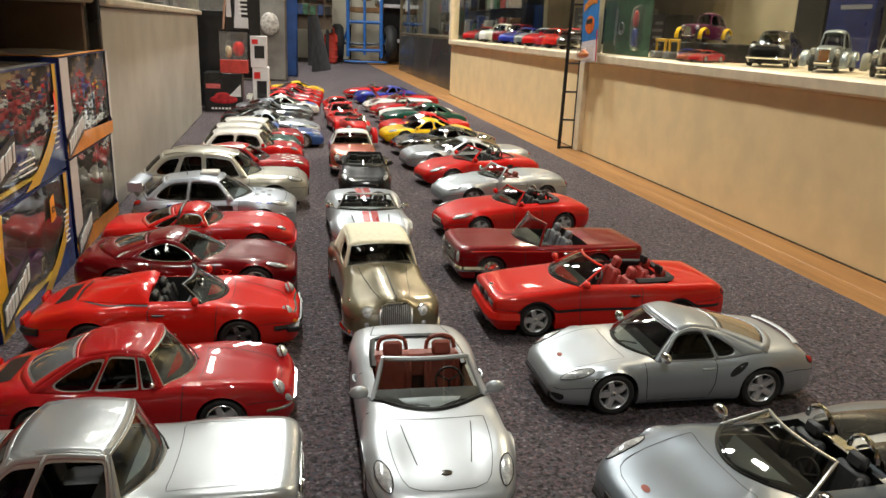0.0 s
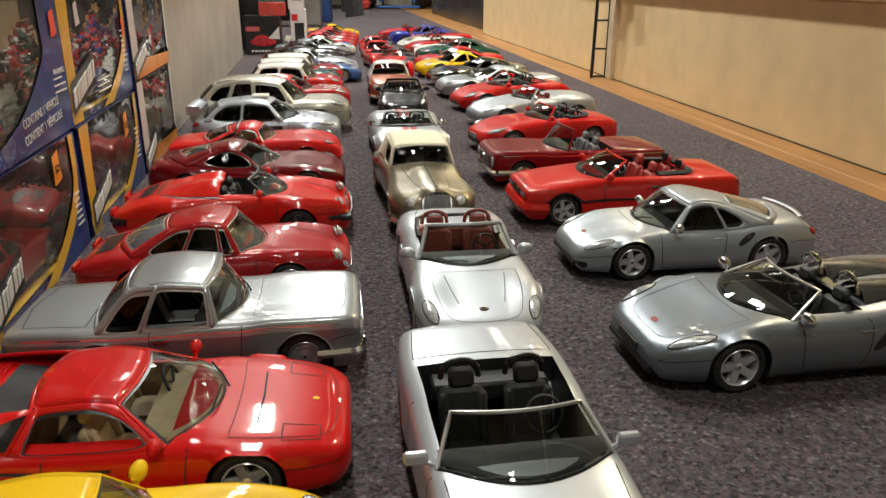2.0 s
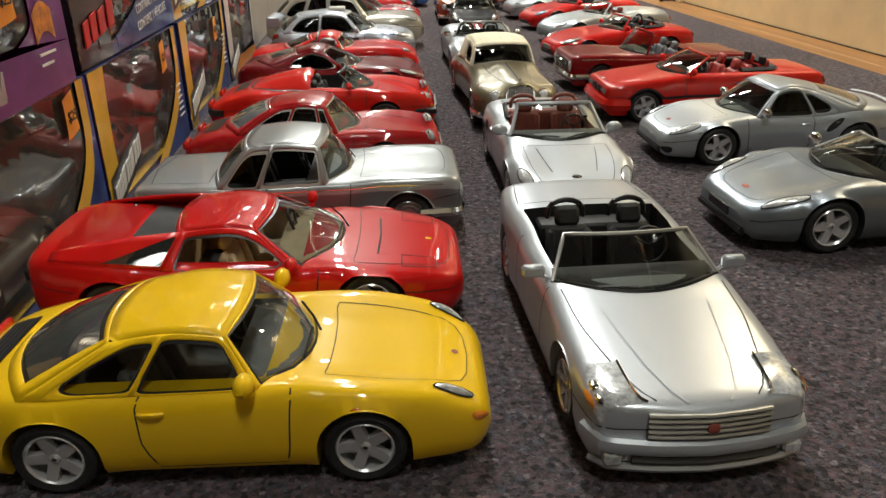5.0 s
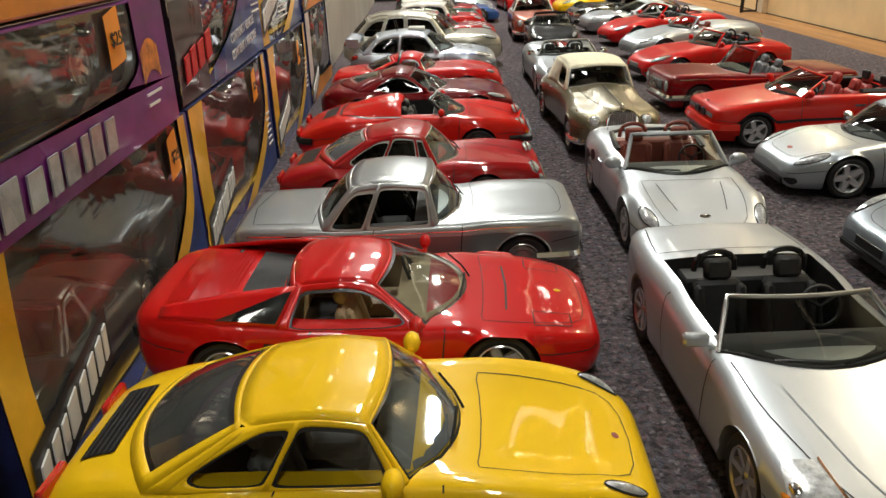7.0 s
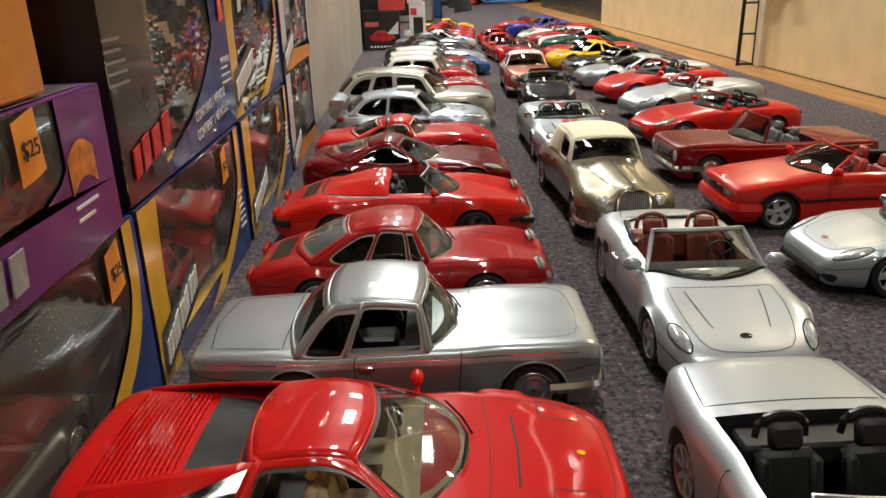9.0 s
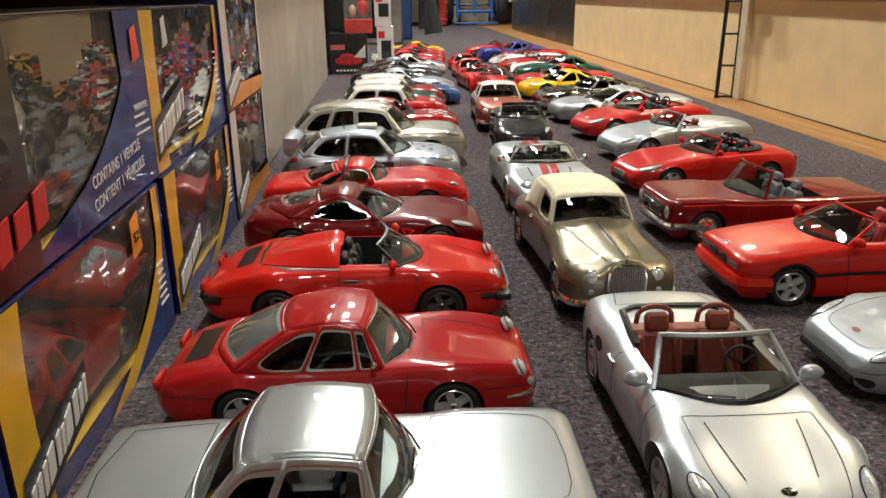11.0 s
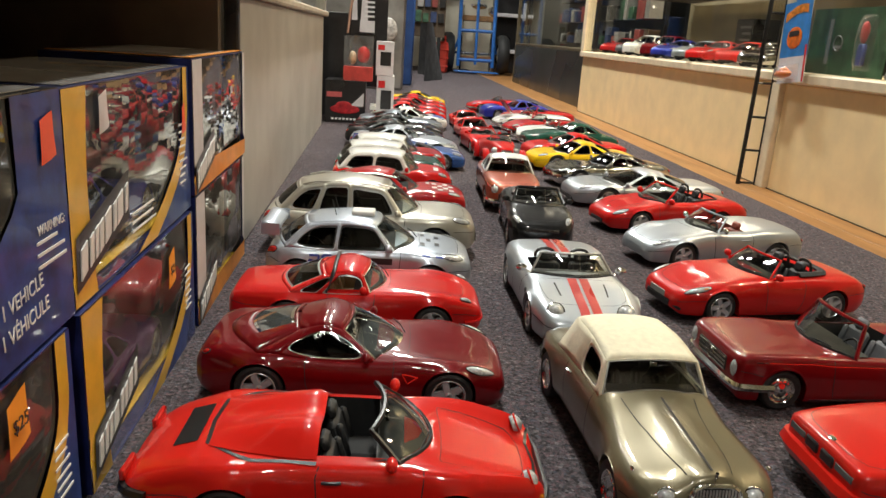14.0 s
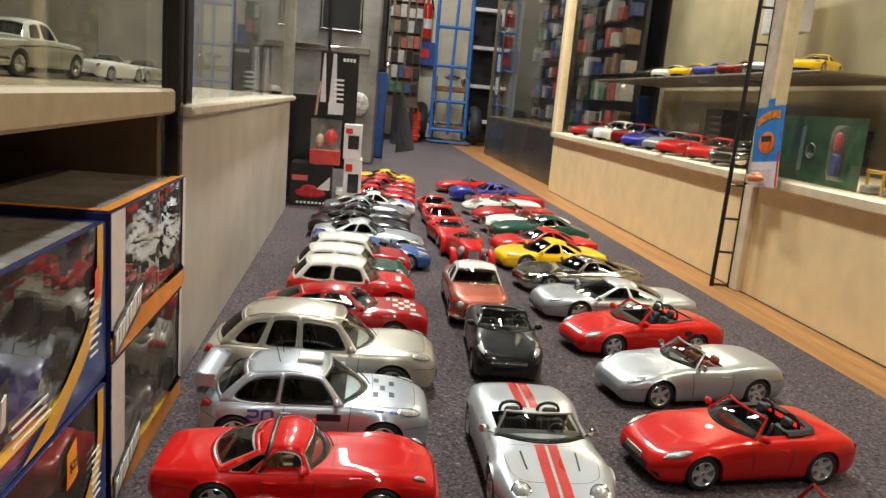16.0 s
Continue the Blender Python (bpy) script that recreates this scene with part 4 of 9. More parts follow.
# shelf unit at the left near end, over the stacked boxes
shelf_mat = surface("cream_shelf_edge", (0.38, 0.315, 0.20), 0.5, vary=0.08)
unit = thing("shelf_unit", pose(-0.098, 1.525, 0), "open black shelf unit with a cream edged glass showcase above", "shelf unit", kind="structure")
slab("shelf", -0.5, -0.0, -2.95, -0.022, 0.304, 0.329, shelf_mat, unit, "cream painted shelf board", 0.003)
slab("upright", -0.012, 0.004, -0.02, -0.005, 0.0, 1.5, SATIN_BLACK, unit, "black steel upright")
slab("back_panel", -0.42, -0.40, -2.95, -0.022, 0.0, 0.303, surface("dark_shelf_back", (0.17, 0.135, 0.10), 0.7, vary=0.2), unit)
slab("end_panel", -0.40, -0.014, -0.03, -0.021, 0.0, 0.303, surface("brown_end_panel", (0.15, 0.11, 0.085), 0.5, vary=0.25, scale=10), unit)
slab("pane", -0.01, -0.006, -2.95, -0.022, 0.330, 1.4, PANE, unit, "", 0).visible_shadow = False
slab("back_wall", -0.5, -0.48, -2.95, -0.022, 0.330, 1.6, surface("dim_olive_wall", (0.15, 0.13, 0.085), 0.7, vary=0.2, scale=6), unit)

# unseen board, added to keep the ceiling lamps' light out of the left showcases
structure(slab("added_light_block_left", -0.598, -0.10, -1.43, 2.81, 1.602, 1.63, SATIN_BLACK), "unseen black board added over the left showcases to block ceiling light", "showcase top")

# walls that close the place, and the ceiling
plain = surface("dim_plaster", (0.42, 0.36, 0.27), 0.8, vary=0.1, scale=5)
structure(slab("wall_back", -2.4, 1.6, -1.64, -1.6, -0.03, 2.42, plain), "plain plaster wall behind the aisle", "wall")
structure(slab("wall_end", -2.4, 1.6, 7.3, 7.34, -0.03, 2.42, surface("far_wall_paint", (0.55, 0.5, 0.4), 0.7, vary=0.12, scale=4)), "pale painted wall at the far end of the aisle", "wall")
structure(slab("wall_outer_left", -2.44, -2.4, -1.6, 7.3, -0.03, 2.42, plain), "plain plaster wall", "wall")
structure(slab("wall_outer_right", 1.6, 1.64, -1.64, 7.34, -0.03, 2.42, plain), "plain plaster wall", "wall")
structure(slab("ceiling", -2.44, 1.64, -1.64, 7.34, 2.42, 2.46, surface("ceiling_paint", (0.20, 0.18, 0.155), 0.8, vary=0.05, scale=5)), "dim grey-brown painted ceiling", "ceiling")

# ceiling lamps
TUBE = emitter("fluorescent_tube", (1.0, 0.92, 0.8), 30.0)
for lx, ly, watts in ((0.2, -0.5, 15.5), (0.2, 1.95, 34.5), (0.2, 3.75, 61), (0.25, 5.5, 47)):
    lamp = thing("ceiling_lamp", pose(lx, ly, 2.418), "white ceiling lamp with two lit fluorescent tubes", "ceiling lamp", "ceiling lamps over the aisle")
    slab("housing", -0.11, 0.11, -0.34, 0.34, -0.04, 0.0, WHITE, lamp)
    for dx in (-0.05, 0.05):
        Geo().tube([(dx, -0.31, -0.055), (dx, 0.31, -0.055)], 0.013, 8).make("tube", TUBE, lamp, "lit fluorescent tube")
    area_lamp("tube_light", lx, ly, 2.33, 0.12, 0.62, watts, (0.93, 0.94, 0.88))

# ---- car colours ----
SILVER = paint((0.40, 0.435, 0.47), 0.55, 0.34)
WHITE_SILVER = paint((0.50, 0.535, 0.57), 0.5, 0.36)
STEEL = paint((0.19, 0.215, 0.245), 0.6, 0.34)
RED = paint((0.56, 0.008, 0.007))
RED_B = paint((0.40, 0.010, 0.012))
RED_C = paint((0.62, 0.014, 0.008))
DARK_RED = paint((0.15, 0.0012, 0.004))
WINE = paint((0.19, 0.003, 0.006))
YELLOW = paint((0.86, 0.54, 0.010))
BRONZE = paint((0.17, 0.145, 0.085), 0.45, 0.34)
CHAMPAGNE = paint((0.47, 0.45, 0.38), 0.5, 0.32)
BLACKP = paint((0.012, 0.012, 0.013))
COPPER = paint((0.42, 0.085, 0.035), 0.3)
GREEN = paint((0.008, 0.07, 0.045))
BLUE = paint((0.015, 0.03, 0.36), 0.2)
BLUE_B = paint((0.02, 0.09, 0.33), 0.2)
WHITEP = paint((0.76, 0.76, 0.72))
CHROMEP = paint((0.55, 0.55, 0.53), 1.0, 0.08)
CREAMP = paint((0.36, 0.35, 0.29))
ORANGE_Y = paint((0.85, 0.36, 0.01))


SILVER_TRIM = surface("brushed_trim", (0.5, 0.5, 0.48), 0.38, 0.7)


def car(**kw):
    return kw


def tail_bar(sh, car_, z, y, mat=RED_LENS):
    for sg in (1, -1):
        px, py, pz = sh.P(sh.L - 0.01, sg * y, z)
        Geo().box(px - 0.02 * sh.k, px + 0.04 * sh.k, py - 0.18 * sh.k, py + 0.18 * sh.k, pz - 0.06 * sh.k, pz + 0.06 * sh.k, 0.015 * sh.k).make("tail_light", mat, car_)


def wipers(sh, car_, g, us=(-0.5, 0.15)):
    xA, wp = g["x"][0], g.get("wrap", 0.32)
    for u in us:
        pts = []
        for a, up in ((u, 0.02), (u + 0.2, 0.09), (u + 0.48, 0.13)):
            x = xA + wp * a * a + up * 0.5
            y = sh.W / 2 * 0.74 * a
            pts.append(sh.P(x - 0.03, y, sh.zat(xA + wp * a * a, y) + up * 0.8 + 0.015))
        Geo().tube(pts, 0.012 * sh.k, 4).make("wiper", BLACK, car_)


R911 = dict(x=(1.38, 1.90, 2.90, 3.74), zB=1.17, zC=1.14, wrap=0.36, wrapt=0.08, wrapr=0.30, wB=0.62, wC=0.60, cr=0.045, peak=0.42, bowr=0.05,
            windows=((0.035, 0.52, 0.03, 0.91, 7.0, 9.0, 0.4), (0.54, 0.91, 0.06, 0.88, 8.0, 1.9, 0.3)), rear_in=(0.10, 0.14, 0.95), trim=0.02, rear_glass=REAR_SCREEN)


def extra_993(sh, c):
    wipers(sh, c, sh.s["roof"])
    # engine grille, nose lamps, badge, handles' recesses
    stripe(sh, c, "engine_grille", 3.78, 4.04, -0.42, 0.42, BLACK, 0.008)
    for i in range(5):
        stripe(sh, c, "grille_bar", 3.80 + i * 0.048, 3.818 + i * 0.048, -0.41, 0.41, GAP, 0.014)
    blob(sh, c, "indicator", 0.10, 5.8, 0.07, 0.5, AMBER, 0.004, 0.012)
    blob(sh, c, "bonnet_badge", 0.26, 0.0, 0.028, 0.16, MAROON_IN, 0.004, 0.004, "", False)
    tail_bar(sh, c, 0.62, 0.5)
    blob(sh, c, "side_marker", 1.02, 6.0, 0.04, 0.22, AMBER, 0.003, 0.006)


P993 = car(L=4.245, W=1.78, H=1.205, wb=2.272, fo=0.97, r=0.315, k=0.945, top=((0, 0.38), (0.04, 0.46), (0.12, 0.53), (0.3, 0.60), (0.75, 0.66), (1.5, 0.76), (2.6, 0.79), (3.5, 0.845), (3.9, 0.78), (4.15, 0.68), (4.245, 0.58)),
           fen=((0, 0.0), (0.2, 0.03), (0.45, 0.11), (0.85, 0.13), (1.4, 0.09), (2.0, 0.06), (2.9, 0.03), (3.3, -0.02), (4.2, -0.02)), flare=0.035, crown=0.01, roof=dict(R911, side_glass=GLASS), paint=YELLOW, inside=GREY_IN, tub=GREY_IN,
           dash_mat=GREY_IN, rim="five", tyre=0.23, lamps=((0.30, 3.45, 0.15, 0.46, LENS, 0.008, 0.035),), seams=False, bonnet=(0.16, 1.24, 2.6), door=(1.49, 2.60), handle_x=2.49, mirror_x=1.80, mirror_r=0.1, extra=extra_993)


def extra_348(sh, c):
    wipers(sh, c, sh.s["roof"])
    p = sh.s["paint"]
    # louvred engine cover between the flying buttresses
    stripe(sh, c, "rear_screen", 2.90, 3.30, -0.56, 0.56, SOFT_BLACK, 0.03)
    for i in range(14):
        stripe(sh, c, "engine_louvre", 3.38 + i * 0.042, 3.402 + i * 0.042, -0.60, 0.60, p, 0.022)
    for sg in (1, -1):
        def fn(a, b, sg=sg):
            lo = Vector((2.90 + 1.05 * a, sh.at(2.90 + 1.05 * a, 4.2).y, sh.at(2.90 + 1.05 * a, 4.2).z - 0.006))
            hi = Vector((2.75 + 1.20 * a, 0.545 + 0.13 * a, 0.985 + (sh.zat(3.95, 0.67) - 0.985) * a ** 1.1 + 0.02 * math.sin(math.pi * a)))
            p = lo.lerp(hi, b)
            return sh.P(p.x, sg * (p.y + 0.02 * 4 * b * (1 - b) * (1 - a)), p.z)
        bt = Geo().grid(fn, 10, 5).make("buttress", p, c)
        md = bt.modifiers.new("thickness", "SOLIDIFY")
        md.thickness, md.offset = 0.002, 0
        Geo().grid(lambda a, b, sg=sg: Vector(fn(0.015 + 0.50 * a, 0.10 + (0.80 * (1 - a ** 1.3)) * b, sg)) + Vector((0, sg * 0.0014, 0.0008)), 10, 4).make("quarter_window", DARK_SCREEN, c, "black quarter window")
    for i in range(5):
        ribbon(sh, c, "side_strake", [(2.05, 6.2 + i * 0.55), (3.0, 6.1 + i * 0.55)], GAP, 0.03, 0.004)
    ribbon(sh, c, "pop_up_lamp_gap", [(0.28, 3.3), (0.28, 2.0), (0.62, 1.9), (0.62, 3.4), (0.28, 3.3)], GAP, 0.012, 0.003)
    blob(sh, c, "bonnet_badge", 0.34, 0.0, 0.035, 0.12, YELLOW, 0.004, 0.006, "yellow badge", False)
    ribbon(sh, c, "bonnet_vent", [(0.84, 0), (0.86, 1.9)], GAP, 0.02, 0.003)
    tail_bar(sh, c, 0.66, 0.55, BLACK)
    blob(sh, c, "fuel_flap", 3.55, 2.2, 0.02, 0.25, BLACK, 0.02, 0.01, "", False)


P348 = car(L=4.23, W=1.89, H=1.06, wb=2.45, fo=0.93, r=0.315, k=0.955, boxy=0.35, top=((0, 0.42), (0.04, 0.50), (0.3, 0.575), (1.1, 0.67), (1.5, 0.71), (2.6, 0.73), (3.3, 0.82), (3.95, 0.87), (4.15, 0.85), (4.23, 0.80)),
           fen=((0, 0), (0.6, 0.03), (1.2, 0.03), (1.6, 0), (2.6, 0), (4.2, -0.01)), roof=dict(x=(1.20, 1.96, 2.84, 2.92), zB=1.02, zC=1.03, wrap=0.42, wrapr=0.02, wB=0.57, wC=0.58, cr=0.04, windows=((0.05, 0.93, 0.03, 0.88, 3.2, 9.0, 0.3),), rear_in=(0.1, 0.3, 0.8), rear_glass=DARK_SCREEN, open_window=True),
           paint=RED, inside=TAN_IN, tub=TAN_IN, dash_mat=TAN_IN, rim="five", tyre=0.24, bonnet=(0.12, 1.06, 3.1), door=(1.42, 2.62), handles=False, mirror_x=1.66, extra=extra_348, seat_x=2.3, seat_top=0.86)


def chrome_classic(sh, c):
    bumper(sh, c, "front_bumper", 0.37, CHROME, 0.05, 0.55)
    bumper(sh, c, "rear_bumper", 0.42, CHROME, 0.055, 0.5, True)


def extra_pagoda(sh, c):
    chrome_classic(sh, c)
    if "roof" in sh.s:
        wipers(sh, c, sh.s["roof"])
    slats(sh, c, 0.45, 0.68, 0.44, 4, CHROME)
    px, py, pz = sh.P(-0.035, 0, 0.565)
    Geo().tube([(px, 0.09 * sh.k * math.cos(t * math.pi / 6), pz + 0.09 * sh.k * math.sin(t * math.pi / 6)) for t in range(12)], 0.014 * sh.k, 5, True).make("grille_ring", CHROME, c)
    for sg in (1, -1):
        px, py, pz = sh.P(0.03, sg * 0.655, 0.60)
        o = Geo().ball((px, py, pz), 0.07 * sh.k, 0.09 * sh.k, 0.14 * sh.k, 12, 8).make("headlight", LENS, c)
        Geo().tube([(px - 0.01 * sh.k, py + 0.092 * sh.k * math.cos(t * math.pi / 8), pz + 0.143 * sh.k * math.sin(t * math.pi / 8)) for t in range(16)], 0.018 * sh.k, 5, True).make("lamp_ring", CHROME, o)
    ribbon(sh, c, "waist_trim", [(0.25, 5.4), (4.1, 5.4)], CHROME, 0.012, 0.004)
    ribbon(sh, c, "sill_trim", [(1.15, 9.6), (3.0, 9.6)], CHROME, 0.03, 0.006)
    for a in sh.axles:
        for sg in (1, -1):
            Geo().tube([sh.P(a + sh.R * 1.01 * math.cos(t * math.pi / 12), sg * (sh.half(a + sh.R * math.cos(t * math.pi / 12)) + 0.002), sh.r + sh.R * 1.01 * math.sin(t * math.pi / 12)) for t in range(1, 12)], 0.013 * sh.k, 5).make("arch_trim", sh.s["paint"], c)
    ribbon(sh, c, "boot_gap", [(3.3, 0), (3.3, 2.9), (4.05, 2.8), (4.15, 0)], GAP, 0.012)
    tail_bar(sh, c, 0.62, 0.52)


PAGODA_TOP = ((0, 0.72), (0.03, 0.775), (0.2, 0.81), (1.0, 0.82), (1.5, 0.82), (2.8, 0.80), (3.3, 0.81), (4.0, 0.79), (4.22, 0.765), (4.285, 0.70))
PAGODA_FEN = ((0, 0.02), (0.2, 0.045), (1.0, 0.04), (1.5, 0.0), (3.0, 0.0), (4.285, 0.02))
PAGODA = car(plan=((0, 0.82), (0.008, 0.89), (0.03, 0.93), (0.10, 0.96), (0.45, 0.985), (0.75, 1.0), (0.93, 0.95), (0.985, 0.90), (1, 0.84)), L=4.285, W=1.76, H=1.305, wb=2.45, fo=0.71, r=0.315, k=0.905, boxy=0.9, crown=0.02, top=PAGODA_TOP, fen=PAGODA_FEN, flare=0.012,
             roof=dict(x=(1.44, 1.80, 2.84, 3.30), zB=1.26, zC=1.265, wrap=0.34, wrapt=0.06, wrapr=0.14, wB=0.66, wC=0.66, cr=0.025, peak=0.5, windows=((0.03, 0.62, 0.02, 0.90, 12.0, 14.0, 0.5), (0.64, 0.96, 0.03, 0.88, 14.0, 4.0, 0.2)), rear_in=(0.08, 0.10, 0.90), side_glass=DARK_GLASS, rear_glass=SMOKE, open_window=True),
             paint=paint((0.36, 0.385, 0.395), 0.5, 0.3), two=paint((0.20, 0.21, 0.215), 0.55, 0.32), two_row=6, trim=SILVER_TRIM, rim="classic", rim_mat=surface("hubcap_paint", (0.3, 0.3, 0.3), 0.35, 0.6), tyre=0.2, bonnet=(0.18, 1.3, 2.9), door=(1.45, 2.55), handle_x=2.42, handle_mat=CHROME, mirrors=False, extra=extra_pagoda)


def extra_old911(sh, c):
    if "roof" in sh.s:
        wipers(sh, c, sh.s["roof"])
        stripe(sh, c, "engine_grille", 3.62, 3.9, -0.40, 0.40, BLACK, 0.008)
    round_lamp(sh, c, 0.175, 0.575, 0.655, 0.115, CHROME if sh.s.get("chrome") else sh.s["paint"], tilt=25)
    tail_bar(sh, c, 0.60, 0.5)
    if sh.s.get("black_bumper"):
        bumper(sh, c, "front_bumper", 0.44, BLACK, 0.035, 0.4, flat=1.2)
        bumper(sh, c, "rear_bumper", 0.48, BLACK, 0.05, 0.3, True)
        for sg in (1, -1):
            px, py, pz = sh.P(0.0, sg * 0.72, 0.42)
            Geo().box(px - 0.2 * sh.k, px + 0.02 * sh.k, py - 0.12 * sh.k, py + 0.12 * sh.k, pz - 0.05 * sh.k, pz + 0.05 * sh.k, 0.02 * sh.k).make("bumper_end", BLACK, c)
        blob(sh, c, "indicator", 0.05, 6.2, 0.05, 0.5, AMBER, 0.004, 0.01)
    else:
        bumper(sh, c, "front_bumper", 0.40, CHROME, 0.02, 0.35)
        blob(sh, c, "indicator", 0.06, 6.0, 0.05, 0.6, LENS, 0.004, 0.012)


OLD911 = car(L=4.163, W=1.66, H=1.255, wb=2.27, fo=0.93, r=0.30, k=0.925, top=((0, 0.40), (0.05, 0.48), (0.25, 0.56), (0.6, 0.64), (1.4, 0.77), (2.6, 0.79), (3.4, 0.83), (3.8, 0.76), (4.05, 0.67), (4.163, 0.55)),
             fen=((0, 0.06), (0.10, 0.15), (0.22, 0.185), (0.7, 0.15), (1.35, 0.04), (2.0, 0), (4.1, -0.02)), fw=(0, 0.0, 0.03, 0.62, 1.0), flare=0.02, crown=0.0, roof=dict(R911, x=(1.34, 1.80, 2.80, 3.58), zB=1.21, zC=1.18, wB=0.66, wC=0.63, windows=((0.03, 0.15, 0.03, 0.91, 8.0, 12.0, 0.3), (0.162, 0.53, 0.03, 0.91, 12.0, 9.0, 0.5), (0.545, 0.91, 0.05, 0.88, 8.0, 1.9, 0.3)), rear_glass=GREY_SCREEN),
             paint=RED_B, trim=SILVER_TRIM, rim="five", tyre=0.19, bonnet=(0.18, 1.22, 2.6), door=(1.42, 2.5), handle_x=2.36, handle_mat=CHROME, mirror_mat=CHROME, mirror_r=0.05, chrome=True, extra=extra_old911)


def extra_speedster(sh, c):
    extra_old911(sh, c)
    p = sh.s["paint"]

    def fn(a, b):
        x = 2.36 + 1.1 * a
        y = -0.70 + 1.40 * b
        t = (2 * b - 1) ** 2
        hump = 0.22 * min(1, 0.72 + 4 * a) * (1 - a ** 1.7) * (1 - t ** 2) * (0.8 + 0.2 * math.cos(4 * math.pi * (b - 0.25)))
        return sh.P(x, y * (1 - 0.25 * a * a), sh.zat(x, y * (1 - 0.25 * a * a)) + 0.012 + hump)

    Geo().grid(fn, 12, 16).make("tonneau_cover", p, c, "twin-humped red tonneau cover")
    ribbon(sh, c, "cover_gap", [(2.36, 4.0), (3.0, 3.5), (3.48, 1.9), (3.52, 0)], BLACK, 0.045, 0.006)
    stripe(sh, c, "engine_grille", 3.6, 3.85, -0.40, 0.40, BLACK, 0.008)
    ribbon(sh, c, "bonnet_seal", [(0.06, 4.0), (0.1, 2.0), (0.06, 0)], BLACK, 0.04, 0.005)


SPEEDSTER = car(L=4.291, W=1.775, H=1.22, wb=2.272, fo=0.96, r=0.31, k=0.905, top=((0, 0.40), (0.05, 0.48), (0.25, 0.56), (0.6, 0.65), (1.4, 0.84), (2.2, 0.88), (3.4, 0.88), (3.85, 0.78), (4.15, 0.66), (4.291, 0.55)),
                fen=((0, 0.06), (0.10, 0.15), (0.22, 0.185), (0.7, 0.15), (1.35, 0.04), (2.0, 0), (4.1, -0.02)), fw=(0, 0.0, 0.03, 0.62, 1.0), flare=0.06, crown=0.0, screen=dict(x=(1.20, 1.72, 0), zB=1.15, wrap=0.34, wB=0.60, bar=0.03), screen_mat=BLACK, glass=SMOKE, open=(1.5, 2.42), seat_x=2.2, seat_top=0.95,
                paint=RED_C, rim="five", rim_mat=DARK_ALLOY, tyre=0.24, bonnet=(0.2, 1.1, 2.5), door=(1.3, 2.36), handle_x=2.2, handle_mat=BLACK, black_bumper=True, extra=extra_speedster)


def extra_8c(sh, c):
    wipers(sh, c, sh.s["roof"], (0.1,))
    ribbon(sh, c, "wing_vent", [(1.28, 6.3), (1.5, 6.1), (1.42, 7.0), (1.28, 6.3)], CHROME, 0.018, 0.004)
    blob(sh, c, "tail_light", 4.22, 4.6, 0.06, 0.5, RED_LENS, 0.006, 0.02)
    ribbon(sh, c, "window_chrome", [(1.95, 4.05), (2.2, 4.02)], CHROME, 0.01)
    blob(sh, c, "fog_lamp", 0.05, 7.3, 0.04, 0.5, BLACK, 0.004, 0.005)


C8 = car(L=4.381, W=1.90, H=1.25, wb=2.646, fo=0.83, r=0.345, k=0.865, top=((0, 0.46), (0.05, 0.55), (0.35, 0.67), (0.9, 0.75), (1.5, 0.81), (2.6, 0.83), (3.4, 0.90), (4.0, 0.90), (4.28, 0.82), (4.381, 0.70)),
         fen=((0, 0.0), (0.35, 0.04), (0.8, 0.075), (1.4, 0.02), (2.2, -0.02), (3.4, 0.0), (4.3, 0)), flare=0.05, roof=dict(x=(1.50, 2.28, 3.05, 4.02), zB=1.19, zC=1.16, wrap=0.42, wrapr=0.50, wB=0.60, wC=0.58, windows=((0.03, 0.80, 0.05, 0.84, 3.0, 2.2, 0.36),), rear_in=(0.32, 0.34, 0.94), rear_glass=REAR_SCREEN, side_glass=DARK_GLASS),
         paint=DARK_RED, trim=CHROME, rim="five", tyre=0.25, lamps=((0.40, 4.4, 0.21, 0.8, LENS, 0.006, 0.03),), seams=False, bonnet=(0.2, 1.4, 3.0), door=(1.62, 2.85), handles=False, extra=extra_8c)


def extra_targa(sh, c):
    wipers(sh, c, sh.s["roof"], (0.1,))
    g = sh.s["roof"]
    blob(sh, c, "headlight", 0.30, 3.9, 0.10, 0.5, LENS, 0.01, 0.04)
    # black roll-bar band over the roof
    xB, xC = g["x"][1], g["x"][2]
    pts = []
    for i in range(21):
        t = -1 + 2 * i / 20
        w = g["wB"] * sh.W / 2
        if abs(t) <= 0.75:
            u = t / 0.75
            pts.append(sh.P(2.55, w * u * 0.985, sh.H - 0.045 * abs(u) ** 2.6 + 0.004))
        else:
            e = (abs(t) - 0.75) / 0.25
            sg = 1 if t > 0 else -1
            pts.append(sh.P(2.55 + 0.12 * e, sg * (w + (sh.at(2.6, 4).y - w) * e + 0.012), (sh.H - 0.045) * (1 - e) + sh.at(2.65, 4).z * e))
    Geo().tube(pts, 0.035 * sh.k, 6, False, 0.4).make("roll_bar_band", BLACK, c, "black band over the roof")
    blob(sh, c, "fuel_cap", 3.5, 4.3, 0.04, 0.2, CHROME, 0.003, 0.015, "", False)
    bumper(sh, c, "front_bumper", 0.36, sh.s["paint"], 0.03, 0.3)


